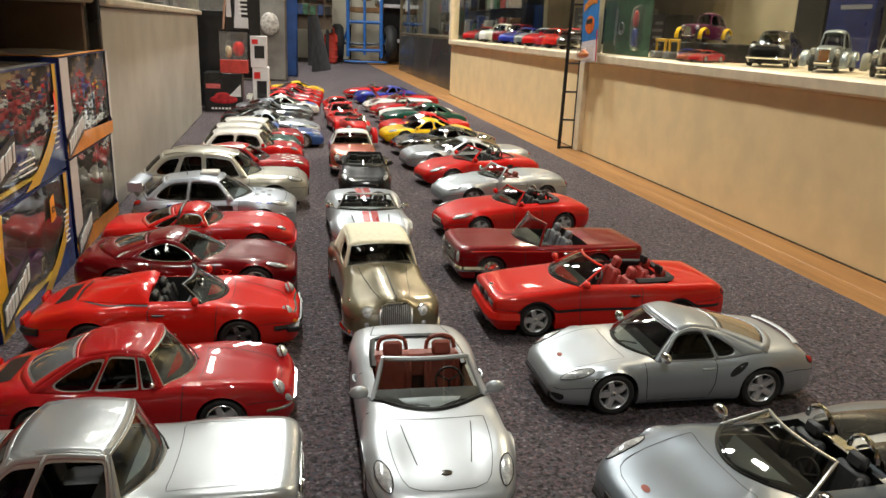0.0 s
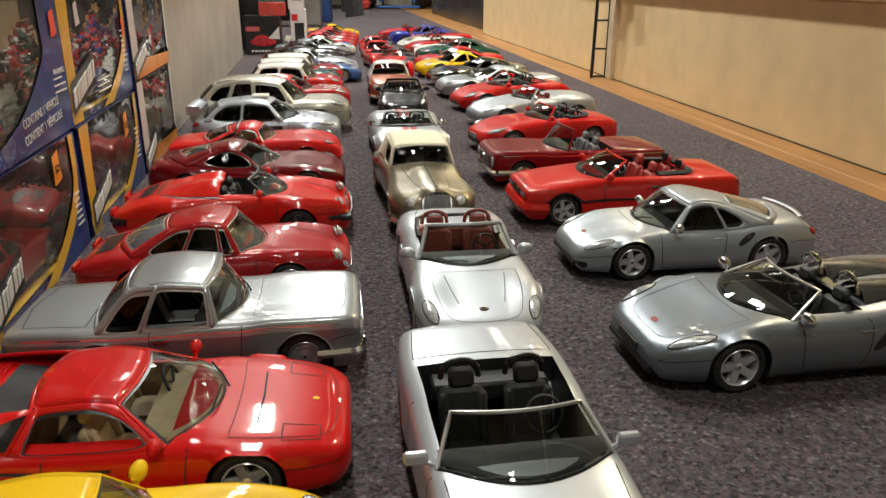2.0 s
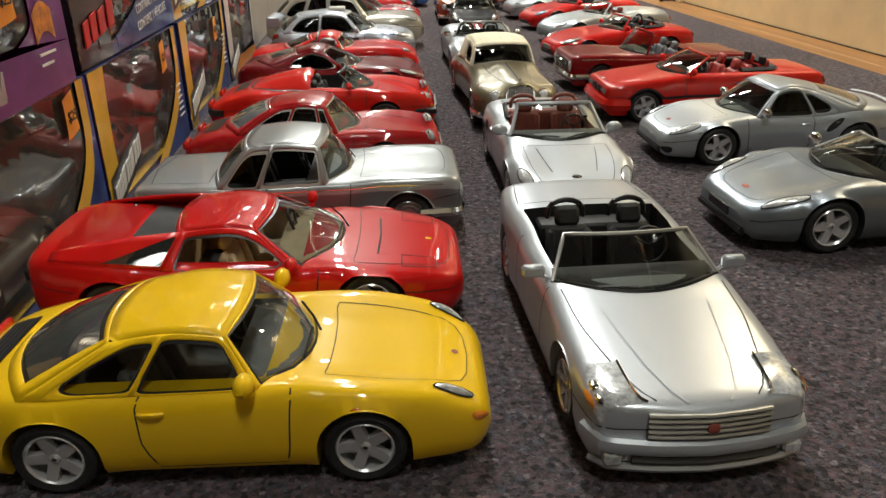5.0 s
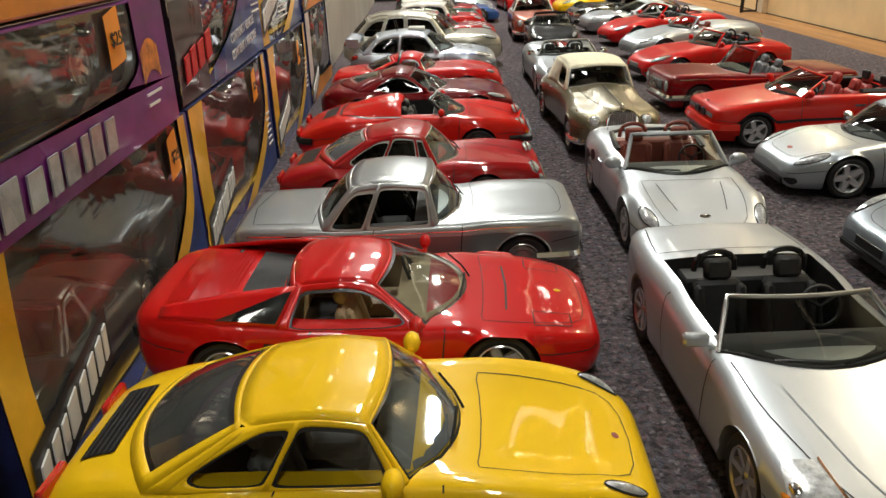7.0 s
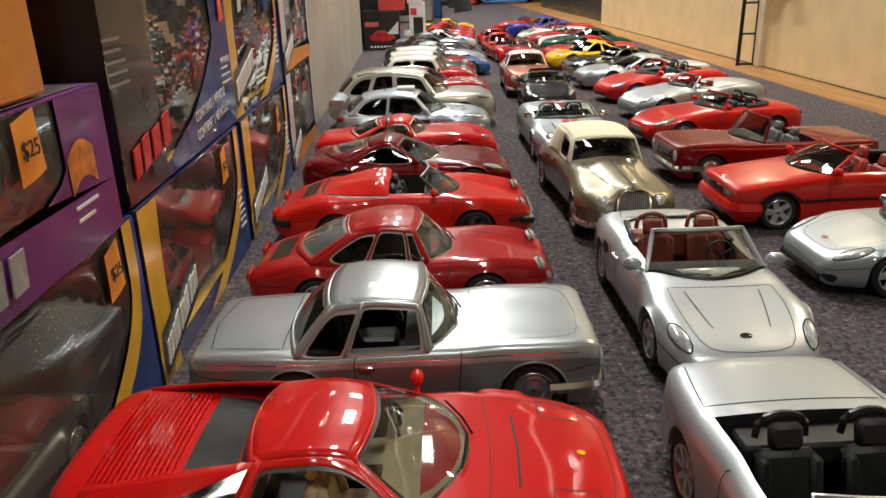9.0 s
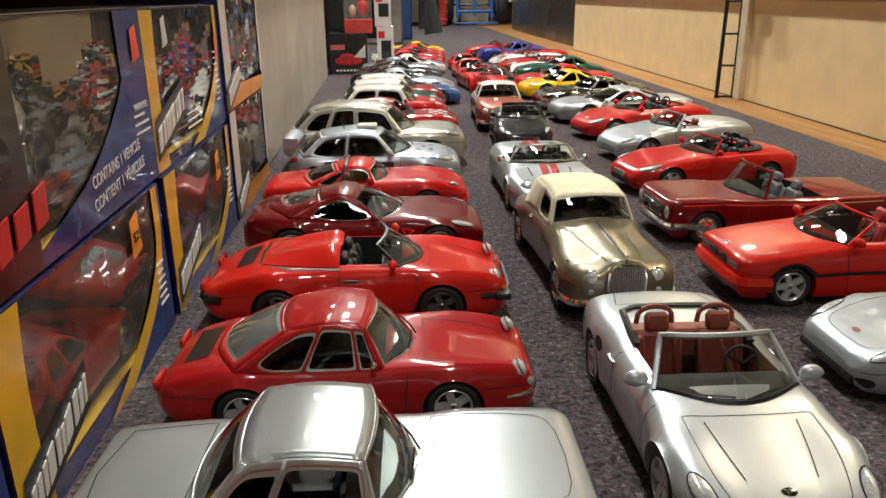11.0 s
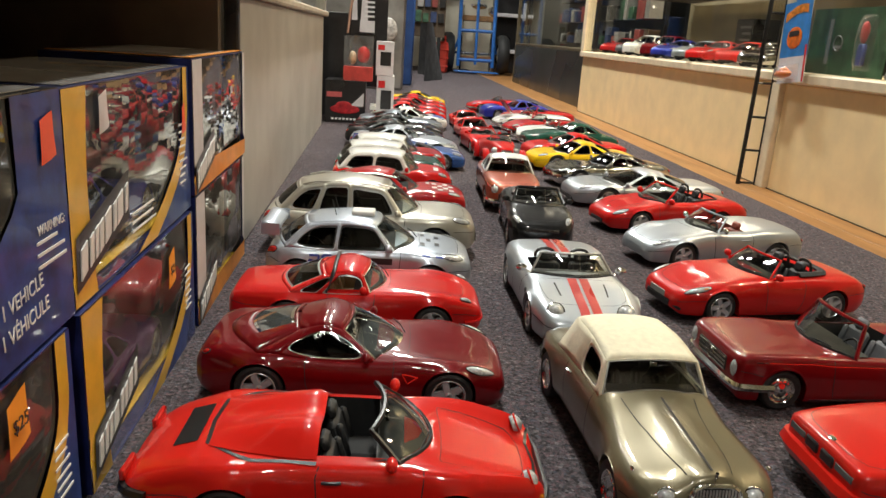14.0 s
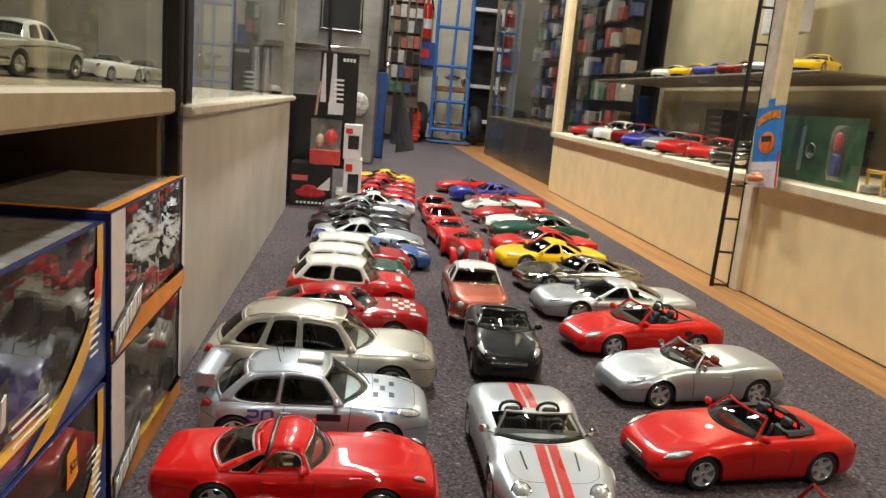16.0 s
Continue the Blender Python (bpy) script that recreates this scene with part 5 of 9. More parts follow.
TARGA = car(L=4.30, W=1.68, H=1.16, wb=2.45, fo=0.85, r=0.31, k=0.91, top=((0, 0.48), (0.05, 0.56), (0.4, 0.68), (0.9, 0.76), (1.6, 0.80), (2.5, 0.79), (3.2, 0.80), (3.9, 0.77), (4.2, 0.72), (4.3, 0.6)),
            fen=((0, 0.0), (0.3, 0.08), (0.8, 0.09), (1.5, 0.02), (2.5, 0), (4.2, 0)), flare=0.02, roof=dict(x=(1.66, 1.98, 2.76, 3.50), zB=1.10, zC=1.09, wrap=0.3, wrapr=0.25, wB=0.70, wC=0.68, windows=((0.04, 0.62, 0.03, 0.92, 6.0, 9.0, 0.35), (0.68, 0.95, 0.05, 0.88, 9.0, 3.0, 0.3)), rear_in=(0.1, 0.1, 0.9), open_window=True),
            paint=RED, inside=TAN_IN, tub=TAN_IN, trim=surface("brushed_trim", (0.6, 0.6, 0.58), 0.3, 0.8), rim="five", tyre=0.2, bonnet=(0.3, 1.6, 2.6), door=(1.85, 2.65), handle_x=2.5, seat_top=0.86, seat_x=2.55, extra=extra_targa)


def wing(sh, c, x, z, w, mat, chord=0.3, posts=True, tilt=0.05):
    def fn(a, b):
        return sh.P(x + chord * a, w * (-1 + 2 * b), z + tilt * a + 0.035 * math.sin(math.pi * a))
    o = Geo().grid(fn, 6, 8).make("rear_wing", mat, c)
    md = o.modifiers.new("thickness", "SOLIDIFY")
    md.thickness, md.offset = 0.0014, 0
    for sg in (1, -1):
        Geo().box(*(sorted((sh.P(x, 0, 0)[0], sh.P(x + chord, 0, 0)[0]))), sg * w * sh.k - 0.0006, sg * w * sh.k + 0.0006, (z - 0.12) * sh.k, (z + 0.1) * sh.k, 0.0004).make("wing_end_plate", mat, o)
        if posts:
            Geo().tube([sh.P(x + chord * 0.4, sg * w * 0.5, sh.zat(min(sh.L, x + chord * 0.4), w * 0.5) - 0.02), sh.P(x + chord * 0.5, sg * w * 0.5, z)], 0.03 * sh.k, 5).make("wing_post", mat, o)


BLUE_INK = surface("blue_race_print", (0.03, 0.06, 0.32), 0.4)


def extra_rally(sh, c):
    s = sh.s
    wipers(sh, c, s["roof"], (0.1,))
    wing(sh, c, 3.60, 1.13, 0.62, s["paint"], 0.34, True, 0.10)
    for y in (-0.2, 0.28):
        Geo().tube([sh.P(2.6, y, s["H"] - 0.02), sh.P(2.68, y, s["H"] + 0.28)], 0.008 * sh.k, 4).make("aerial", BLACK, c)
    px, py, pz = sh.P(2.1, 0, s["H"] + 0.02)
    Geo().box(px - 0.22 * sh.k, px + 0.22 * sh.k, -0.2 * sh.k, 0.2 * sh.k, pz - 0.03 * sh.k, pz + 0.05 * sh.k, 0.02 * sh.k).make("roof_vent", WHITE, c)
    # bonnet vents and side race number made of bars
    for x, y in ((0.62, 0.25), (0.62, -0.25), (0.9, 0.32), (0.9, -0.32), (0.78, 0.0)):
        stripe(sh, c, "bonnet_vent", x, x + 0.09, y - 0.1, y + 0.1, BLACK, 0.006)
    for a, b in (((2.85, 5.6), (3.02, 5.6)), ((2.85, 5.6), (2.85, 6.3)), ((2.85, 6.3), (3.02, 6.5)), ((3.02, 6.5), (3.02, 7.1)), ((2.85, 7.1), (3.02, 7.1)), ((2.62, 5.6), (2.78, 5.6)), ((2.62, 5.6), (2.62, 7.1)), ((2.78, 5.6), (2.78, 7.1)), ((2.62, 7.1), (2.78, 7.1))):
        ribbon(sh, c, "race_number_bar", [a, b], BLUE_INK, 0.045, 0.005)
    ribbon(sh, c, "door_print", [(1.5, 6.2), (1.9, 6.2)], BLACK, 0.12, 0.004)
    for x in (0.55, 0.8):
        ribbon(sh, c, "wing_print", [(x, 4.6), (x + 0.15, 4.6)], BLUE_INK, 0.05, 0.004)


HATCH = dict(L=3.85, W=1.77, H=1.36, wb=2.44, fo=0.78, r=0.315, boxy=0.3)
RALLY = car(**HATCH, k=1.0, top=((0, 0.56), (0.05, 0.66), (0.3, 0.78), (0.8, 0.85), (1.2, 0.87), (2.6, 0.86), (3.5, 0.88), (3.75, 0.84), (3.85, 0.66)), flare=0.06,
            roof=dict(x=(1.08, 1.76, 3.15, 3.68), zB=1.31, zC=1.29, wrap=0.42, wrapr=0.2, wB=0.68, wC=0.65, q=4.4, cr=0.04, windows=((0.035, 0.52, 0.04, 0.90, 7.0, 10.0, 0.3), (0.545, 0.94, 0.06, 0.88, 10.0, 2.6, 0.35)), side_glass=DARK_GLASS), paint=paint((0.42, 0.47, 0.54), 0.5, 0.33), rim="five", rim_mat=WHITE, tyre=0.22,
            lamps=((0.38, 4.1, 0.2, 0.96, LENS, 0.006, 0.03),), tails=((3.72, 4.9, 0.10, 0.8, RED_LENS, 0.006, 0.03),), bonnet=(0.25, 1.0, 3.4), door=(1.35, 2.45), extra=extra_rally)


def extra_suv(sh, c):
    wipers(sh, c, sh.s["roof"], (0.1,))
    slats(sh, c, 0.40, 0.62, 0.5, 3, BLACK)
    ribbon(sh, c, "rear_door_gap", [(2.55, 4.3), (2.55, 9.2)], GAP)
    ribbon(sh, c, "rear_door_gap", [(3.45, 4.3), (3.4, 6.0), (3.2, 7.2)], GAP)
    handles(sh, c, 3.25, sh.s["paint"])
    for sg in (1, -1):
        Geo().tube([sh.P(1.9, sg * 0.60, 1.56), sh.P(2.3, sg * 0.60, 1.63), sh.P(3.6, sg * 0.60, 1.61), sh.P(3.9, sg * 0.59, 1.54)], 0.02 * sh.k, 5).make("roof_rail", sh.s["paint"], c)


SUV = car(L=4.78, W=1.93, H=1.68, wb=2.855, fo=0.93, r=0.37, k=0.965, boxy=0.25, top=((0, 0.68), (0.05, 0.80), (0.3, 0.92), (0.8, 0.97), (1.4, 0.99), (2.6, 0.98), (4.2, 1.01), (4.65, 0.95), (4.78, 0.78)), fen=((0, 0), (0.5, 0.05), (1.0, 0.03), (1.5, 0), (4.7, 0)), flare=0.04,
          bot=((0, 0.40), (0.2, 0.27), (4.4, 0.27), (4.78, 0.45)), roof=dict(x=(1.30, 2.0, 4.02, 4.60), zB=1.57, zC=1.54, wrap=0.42, wrapr=0.2, wB=0.68, wC=0.66, q=4.4, cr=0.05, peak=0.5, windows=((0.03, 0.41, 0.04, 0.89, 6.0, 10.0, 0.3), (0.425, 0.70, 0.04, 0.89, 10.0, 10.0, 0.5), (0.715, 0.95, 0.06, 0.87, 10.0, 2.6, 0.35)), side_glass=DARK_GLASS, rear_glass=DARK_GLASS),
          paint=CHAMPAGNE, trim=surface("brushed_trim", (0.6, 0.6, 0.58)), rim="five", tyre=0.27, lamps=((0.36, 4.4, 0.2, 0.96, LENS, 0.006, 0.03),), tails=((4.66, 5.0, 0.1, 1.0, RED_LENS, 0.006, 0.03),), bonnet=(0.25, 1.25, 3.2), door=(1.62, 2.52), handle_x=2.4, seat_top=1.3, extra=extra_suv)

# ---- near cars, row at the boxes (noses to the aisle's middle) ----
place_left(P993, 0.152, 0.479, "glossy yellow rear-engined coupe model with black rear window", -3.2, 0.96)
place_left(P348, 0.1545, 0.603, "red mid-engined coupe model with louvred engine lid, tan seats", -2.5, 1)
place_left(PAGODA, 0.1665, 0.728, "two-tone silver classic coupe model with hard top and chrome", -2, 0.95)
place_left(OLD911, 0.165, 0.86, "dull red classic rear-engined coupe model with chrome window frames", -2, 0.955)
place_left(SPEEDSTER, 0.172, 1.01, "bright red open speedster model with twin-humped cover, black bumpers", -2, 0.985)
place_left(C8, 0.172, 1.157, "dark metallic red rounded coupe model with oval side window", -2.5, 0.94)
place_left(TARGA, 0.171, 1.295, "red small coupe model with black roof band and tan seats", -2, 0.97)
place_left(RALLY, 0.175, 1.42, "silver rally hatchback model with rear wing, aerials and blue number bars", -2, 1.03)
place_left(SUV, 0.196, 1.559, "champagne-beige sport utility model with roof rails", -2, 1)

# ---- middle row, noses towards the near end ----

def vee(sh, z, y, out=0.0, n=10):
    """Points along the arrow-shaped nose at height z, from one side to the other."""
    nose = curve_at(((0.0, 0.0), (0.33, 0.027), (0.55, 0.068), (0.735, 0.117), (0.82, 0.172), (0.865, 0.36)))
    return [sh.P(nose(abs(y * t)) - out, y * t, z) for t in [-1 + 2 * i / n for i in range(n + 1)]]


def extra_xlr(sh, c):
    k = sh.k
    dark = surface("dark_satin_trim", (0.05, 0.05, 0.05), 0.4)
    g = Geo()
    a, b = vee(sh, 0.46, 0.47, 0.03), vee(sh, 0.675, 0.47, 0.008)
    g.add(a + b, [(i, i + 1, i + 12, i + 11) for i in range(10)])
    o = g.make("grille", dark, c, "", False)
    for i in range(5):
        Geo().tube(vee(sh, 0.49 + 0.043 * i, 0.47, 0.036 - 0.005 * i), 0.017 * k, 6).make("grille_slat", SILVER_TRIM, o)
    px, py, pz = sh.P(-0.045, 0, 0.57)
    Geo().ball((px, 0, pz), 0.02 * k, 0.05 * k, 0.05 * k, 10, 6).make("badge", MAROON_IN, c)
    # body-coloured bumper with its dark lower opening
    Geo().tube(vee(sh, 0.385, 0.868, 0.03, 20), 0.05 * k, 8, False, 1.35).make("front_bumper", sh.s["paint"], c)
    Geo().tube(vee(sh, 0.265, 0.56, 0.012, 12), 0.042 * k, 6, False, 1.0).make("lower_intake", dark, c)
    Geo().tube(vee(sh, 0.19, 0.84, 0.018, 16), 0.03 * k, 6, False, 1.2).make("front_lip", sh.s["paint"], c)
    for sg in (1, -1):
        # tall angular headlight units wrapped round the corners
        h = Geo().grid(lambda a, b, sg=sg: sh.skin(0.115 + 0.46 * a ** 1.2 + 0.03 * b, sg * (2.25 + (4.1 - 2.6 * a) * b), 0.006 + 0.012 * math.sin(math.pi * a)), 8, 6).make("headlight", LENS, c, "clear tall headlight")
        Geo().tube([sh.skin(0.115 + 0.46 * t ** 1.2, sg * 2.25, 0.016) for t in [i / 8 for i in range(9)]], 0.012 * k, 4).make("lamp_edge", CHROME, h)
        for x, q in ((0.22, 4.4), (0.36, 4.1)):
            blob(sh, c, "reflector", x, sg * q, 0.05, 0.42, CHROME, 0.03, 0.015, "", False, h)
        blob(sh, c, "indicator", 0.30, sg * 5.2, 0.10, 0.3, AMBER, 0.03, 0.01, "", False, h)
        px, py, pz = sh.P(0.07, sg * 0.70, 0.27)
        Geo().box(px - 0.05 * k, px + 0.035 * k, py - 0.07 * k, py + 0.07 * k, pz - 0.05 * k, pz + 0.05 * k, 0.015 * k).make("fog_lamp", LENS, c)
    ribbon(sh, c, "bonnet_gap", [(1.62, 3.35), (1.0, 2.9), (0.5, 2.4), (0.12, 1.85)], GAP, 0.011)
    ribbon(sh, c, "bonnet_crease", [(1.3, 1.9), (0.5, 1.35), (0.08, 0.9)], sh.s["paint"], 0.02, 0.008)
    ribbon(sh, c, "boot_gap", [(3.62, 0), (3.62, 3.2), (4.3, 3.0)], GAP)
    Geo().box(*sorted((sh.P(3.14, 0, 0)[0], sh.P(3.44, 0, 0)[0])), -0.62 * k, 0.62 * k, 0.70 * k, 0.90 * k, 0.03 * k).make("rear_bulkhead", INTERIOR, c)


XLR = car(L=4.513, W=1.836, H=1.20, wb=2.685, fo=0.95, r=0.335, k=0.865, boxy=0.8, plan=((0, 0.10), (0.006, 0.36), (0.015, 0.60), (0.026, 0.80), (0.038, 0.89), (0.08, 0.94), (0.2, 0.965), (0.45, 0.985), (0.75, 1.0), (0.95, 0.95), (1, 0.82)),
          top=((0, 0.66), (0.05, 0.69), (0.5, 0.76), (1.3, 0.87), (1.7, 0.92), (2.6, 0.93), (3.0, 0.98), (4.3, 0.97), (4.45, 0.93), (4.513, 0.8)), flare=0.015, crown=0.035, screen=dict(x=(1.44, 2.06, 0), zB=1.24, wrap=0.34, wB=0.66, bar=0.022), screen_mat=SILVER_TRIM,
          open=(1.72, 3.46), seat_x=2.92, seat_top=1.13, hoop=BLACK, mirror_box=True, paint=WHITE_SILVER, rim="seven", tyre=0.23, door=(1.72, 2.88), handles=False, mirror_r=0.075, mirror_x=1.86, glass=SMOKE, extra=extra_xlr)


def soft_ring(sh, c, x0, x1, y, mat, r=0.03):
    pts = [sh.P(x0, y, sh.zat(x0, y) + 0.02), sh.P(x0 + 0.3, y, sh.zat(x0 + 0.3, y) + 0.02), sh.P(x1 - 0.1, y * 0.92, sh.zat(x1 - 0.1, y * 0.92) + 0.02)]
    pts += [sh.P(x1, y * t, sh.zat(x1, y * t) + 0.02) for t in (0.7, 0.35, 0, -0.35, -0.7)]
    pts += [sh.P(x1 - 0.1, -y * 0.92, sh.zat(x1 - 0.1, y * 0.92) + 0.02), sh.P(x0 + 0.3, -y, sh.zat(x0 + 0.3, y) + 0.02), sh.P(x0, -y, sh.zat(x0, y) + 0.02)]
    Geo().tube(pts, r * sh.k, 5, False, 0.5).make("hood_seal", mat, c)


def extra_boxster(sh, c):
    soft_ring(sh, c, 2.5, 3.36, 0.62, BLACK, 0.045)
    ribbon(sh, c, "bonnet_crease", [(0.45, 1.35), (1.1, 1.8)], GAP, 0.012)
    ribbon(sh, c, "boot_gap", [(3.48, 0), (3.5, 2.6), (4.1, 2.2)], GAP)
    blob(sh, c, "bonnet_badge", 0.32, 0.0, 0.04, 0.3, CHROME, 0.004, 0.004, "", False)
    slats(sh, c, 0.22, 0.33, 0.34, 1, BLACK, x=-0.008, name="lower_intake")
    blob(sh, c, "side_intake", 3.0, 6.4, 0.12, 0.5, BLACK, 0.003, 0.0)
    if sh.s.get("bulkhead"):
        Geo().box(*sorted((sh.P(2.72, 0, 0)[0], sh.P(2.96, 0, 0)[0])), -0.64 * sh.k, 0.64 * sh.k, 0.60 * sh.k, 0.94 * sh.k, 0.03 * sh.k).make("rear_bulkhead", sh.s["inside"], c)


BOX_TOP = ((0, 0.40), (0.05, 0.48), (0.25, 0.565), (0.6, 0.655), (1.2, 0.79), (1.5, 0.845), (2.4, 0.85), (3.0, 0.91), (3.8, 0.88), (4.15, 0.78), (4.315, 0.6))
BOX_FEN = ((0, 0), (0.3, 0.04), (0.7, 0.075), (1.3, 0.01), (2.5, 0), (3.2, 0.01), (4.3, -0.02))
BOXSTER = car(L=4.315, W=1.78, H=1.22, wb=2.415, fo=0.90, r=0.32, k=0.905, top=BOX_TOP, fen=BOX_FEN, flare=0.03, screen=dict(x=(1.30, 1.92, 0), zB=1.25, wrap=0.34, wB=0.62, bar=0.032), open=(1.60, 2.92), seat_x=2.60, seat_top=1.12, hoop=MAROON_IN, inside=MAROON_IN, tub=MAROON_IN,
              paint=WHITE_SILVER, rim="five", lamps=((0.34, 4.2, 0.2, 0.96, LENS, 0.006, 0.03),), tails=((4.2, 4.6, 0.08, 0.8, RED_LENS, 0.006, 0.02),), bonnet=(0.10, 1.16, 2.75), door=(1.4, 2.5), bulkhead=True, mirror_r=0.1, extra=extra_boxster)


def extra_bentley(sh, c):
    s = sh.s
    k = sh.k
    chrome_classic(sh, c)
    # upright radiator: dark core, chrome surround and fine upright slats
    px, _, z0 = sh.P(-0.03, 0, 0.44)

    def rad(t, out):
        a_ = math.pi * 2 * t
        y_ = 0.29 * math.copysign(abs(math.cos(a_)) ** 0.55, math.cos(a_))
        z_ = 0.26 + 0.26 * math.copysign(abs(math.sin(a_)) ** 0.6, math.sin(a_))
        return (px + out * k - 0.10 * k * max(0, z_ - 0.3), y_ * k, z0 + z_ * k)

    g = Geo().add([rad(i / 28, 0.03) for i in range(28)], [tuple(range(28))])
    o = g.make("radiator", DARK_ALLOY, c, "chrome-framed upright radiator grille", False)
    Geo().tube([rad(i / 28, 0.035) for i in range(28)], 0.026 * k, 6, True).make("radiator_frame", CHROME, o)
    for i in range(15):
        y = (-0.25 + 0.50 * i / 14) * k
        Geo().tube([(px + 0.045 * k, y, z0 + 0.03 * k), (px + 0.05 * k, y, z0 + 0.25 * k), (px + 0.03 * k, y, z0 + 0.48 * k)], 0.013 * k, 4).make("grille_slat", SILVER_TRIM, o)
    Geo().tube([sh.P(0.02, 0, 0.99), sh.P(0.0, 0, 1.09)], 0.02 * k, 6).make("radiator_mascot", CHROME, o)
    round_lamp(sh, c, 0.06, 0.50, 0.74, 0.125, CHROME, tilt=8, mat=LENS)
    round_lamp(sh, c, 0.03, 0.52, 0.55, 0.08, CHROME, name="fog_lamp", tilt=4)
    ribbon(sh, c, "bonnet_hinge", [(0.12, 0.0), (1.62, 0.0)], GAP, 0.03, 0.006, False)
    ribbon(sh, c, "bonnet_edge", [(0.15, 1.15), (1.0, 1.6), (1.72, 2.3)], GAP, 0.014)
    Geo().box(*sorted((sh.P(1.98, 0, 0)[0], sh.P(2.02, 0, 0)[0])), -0.05 * k, 0.05 * k, 1.40 * k, 1.46 * k, 0.01 * k).make("interior_mirror", CHROME, c)
    for sg in (1, -1):
        Geo().ball(sh.P(0.35, sg * 0.80, 0.93), 0.05 * k, 0.02 * k, 0.025 * k, 8, 5).make("side_lamp", CHROME, c)


BENTLEY = car(L=5.0, W=1.74, H=1.58, wb=3.12, fo=0.78, r=0.36, k=0.87, boxy=0.15, top=((0, 0.92), (0.05, 0.98), (0.4, 1.02), (1.6, 1.09), (2.0, 1.11), (3.6, 1.08), (4.2, 1.02), (4.8, 0.80), (5.0, 0.6)), plan=((0, 0.72), (0.01, 0.85), (0.04, 0.95), (0.1, 1.0), (0.3, 0.95), (0.5, 0.97), (0.8, 1.0), (0.95, 0.88), (1, 0.6)),
              fen=((0, -0.22), (0.3, -0.14), (0.8, -0.15), (1.4, -0.10), (2.0, -0.02), (3.2, -0.02), (3.9, -0.08), (4.8, -0.04)), flare=0.05, bot=((0, 0.42), (0.15, 0.28), (4.6, 0.28), (5.0, 0.42)), crown=0.05,
              fw=(0, 0.28, 1.0, 0.84, 1.10), roof=dict(x=(1.80, 2.02, 3.5, 3.95), zB=1.50, zC=1.54, wrap=0.05, wrapt=0.03, wrapr=0.3, wB=0.72, wC=0.70, cr=0.05, peak=0.5, windows=((0.05, 0.42, 0.08, 0.86),), rear_in=(0.35, 0.35, 0.75), label="cream fabric soft top", pillar=0.05, open_window=True), roof_mat=CREAM, trim=SILVER_TRIM,
              paint=BRONZE, rim="classic", rim_mat=CHROME, tyre=0.19, door=(1.95, 3.05), handle_x=2.9, handle_mat=CHROME, mirrors=False, seat_top=1.15, glass=SMOKE, extra=extra_bentley)


def extra_series(sh, c):
    red = surface("red_stripe_print", (0.5, 0.02, 0.015), 0.35, coat=0.5)
    for y0, y1 in ((-0.19, -0.025), (0.025, 0.19)):
        stripe(sh, c, "racing_stripe", 0.10, 1.42, y0, y1, red)
        stripe(sh, c, "racing_stripe", 2.75, 4.1, y0, y1, red)
    round_lamp(sh, c, 0.30, 0.60, 0.62, 0.15, CHROME, tilt=42)
    slats(sh, c, 0.26, 0.42, 0.42, 1, BLACK, x=-0.006, name="nose_intake")
    ribbon(sh, c, "bonnet_scoop", [(0.8, 1.6), (1.25, 1.75)], GAP, 0.03)
    for sg in (1, -1):
        blob(sh, c, "side_vent", 1.25, 6.0, 0.1, 0.4, BLACK, 0.003, 0.0) if sg > 0 else None


SERIES = car(L=4.29, W=1.94, H=1.15, wb=2.43, fo=0.92, r=0.33, k=0.98, top=((0, 0.42), (0.05, 0.49), (0.3, 0.58), (0.9, 0.70), (1.5, 0.80), (2.5, 0.82), (3.0, 0.88), (3.8, 0.86), (4.15, 0.76), (4.29, 0.6)), fen=((0, 0.02), (0.4, 0.09), (0.9, 0.09), (1.5, 0.01), (2.5, 0), (3.2, 0.03), (4.2, 0)), flare=0.04, crown=0.05,
             screen=dict(x=(1.46, 1.92, 0), zB=1.17, wrap=0.34, wB=0.58), screen_mat=SILVER_TRIM, open=(1.80, 2.65), seat_x=2.45, seat_top=0.98, hoop=BLACK, paint=SILVER, rim="five", tyre=0.25, bonnet=(0.5, 1.4, 3.2), door=(1.75, 2.55), handles=False, mirror_mat=CHROME, extra=extra_series)


def extra_black_conv(sh, c):
    soft_ring(sh, c, 2.2, 3.0, 0.56, SOFT_BLACK, 0.07)
    slats(sh, c, 0.5, 0.58, 0.40, 1, CHROME, x=-0.01)


BLACK_CONV = car(L=3.7, W=1.66, H=1.22, wb=2.45, fo=0.66, r=0.31, k=0.98, top=((0, 0.52), (0.05, 0.62), (0.3, 0.74), (0.8, 0.84), (1.3, 0.92), (2.2, 0.94), (2.9, 0.96), (3.5, 0.90), (3.7, 0.66)), fen=((0, 0.0), (0.3, 0.05), (0.7, 0.05), (1.2, 0), (3.6, 0)), flare=0.03,
                 screen=dict(x=(1.05, 1.65, 0), zB=1.28, wrap=0.34, wB=0.62, bar=0.04), open=(1.38, 2.7), seat_x=2.2, seat_top=1.1, paint=BLACKP, lamps=((0.28, 4.0, 0.16, 0.80, LENS, 0.006, 0.03),), rim="five", bonnet=(0.2, 1.0, 3.0), door=(1.3, 2.4), glass=SMOKE, extra=extra_black_conv)


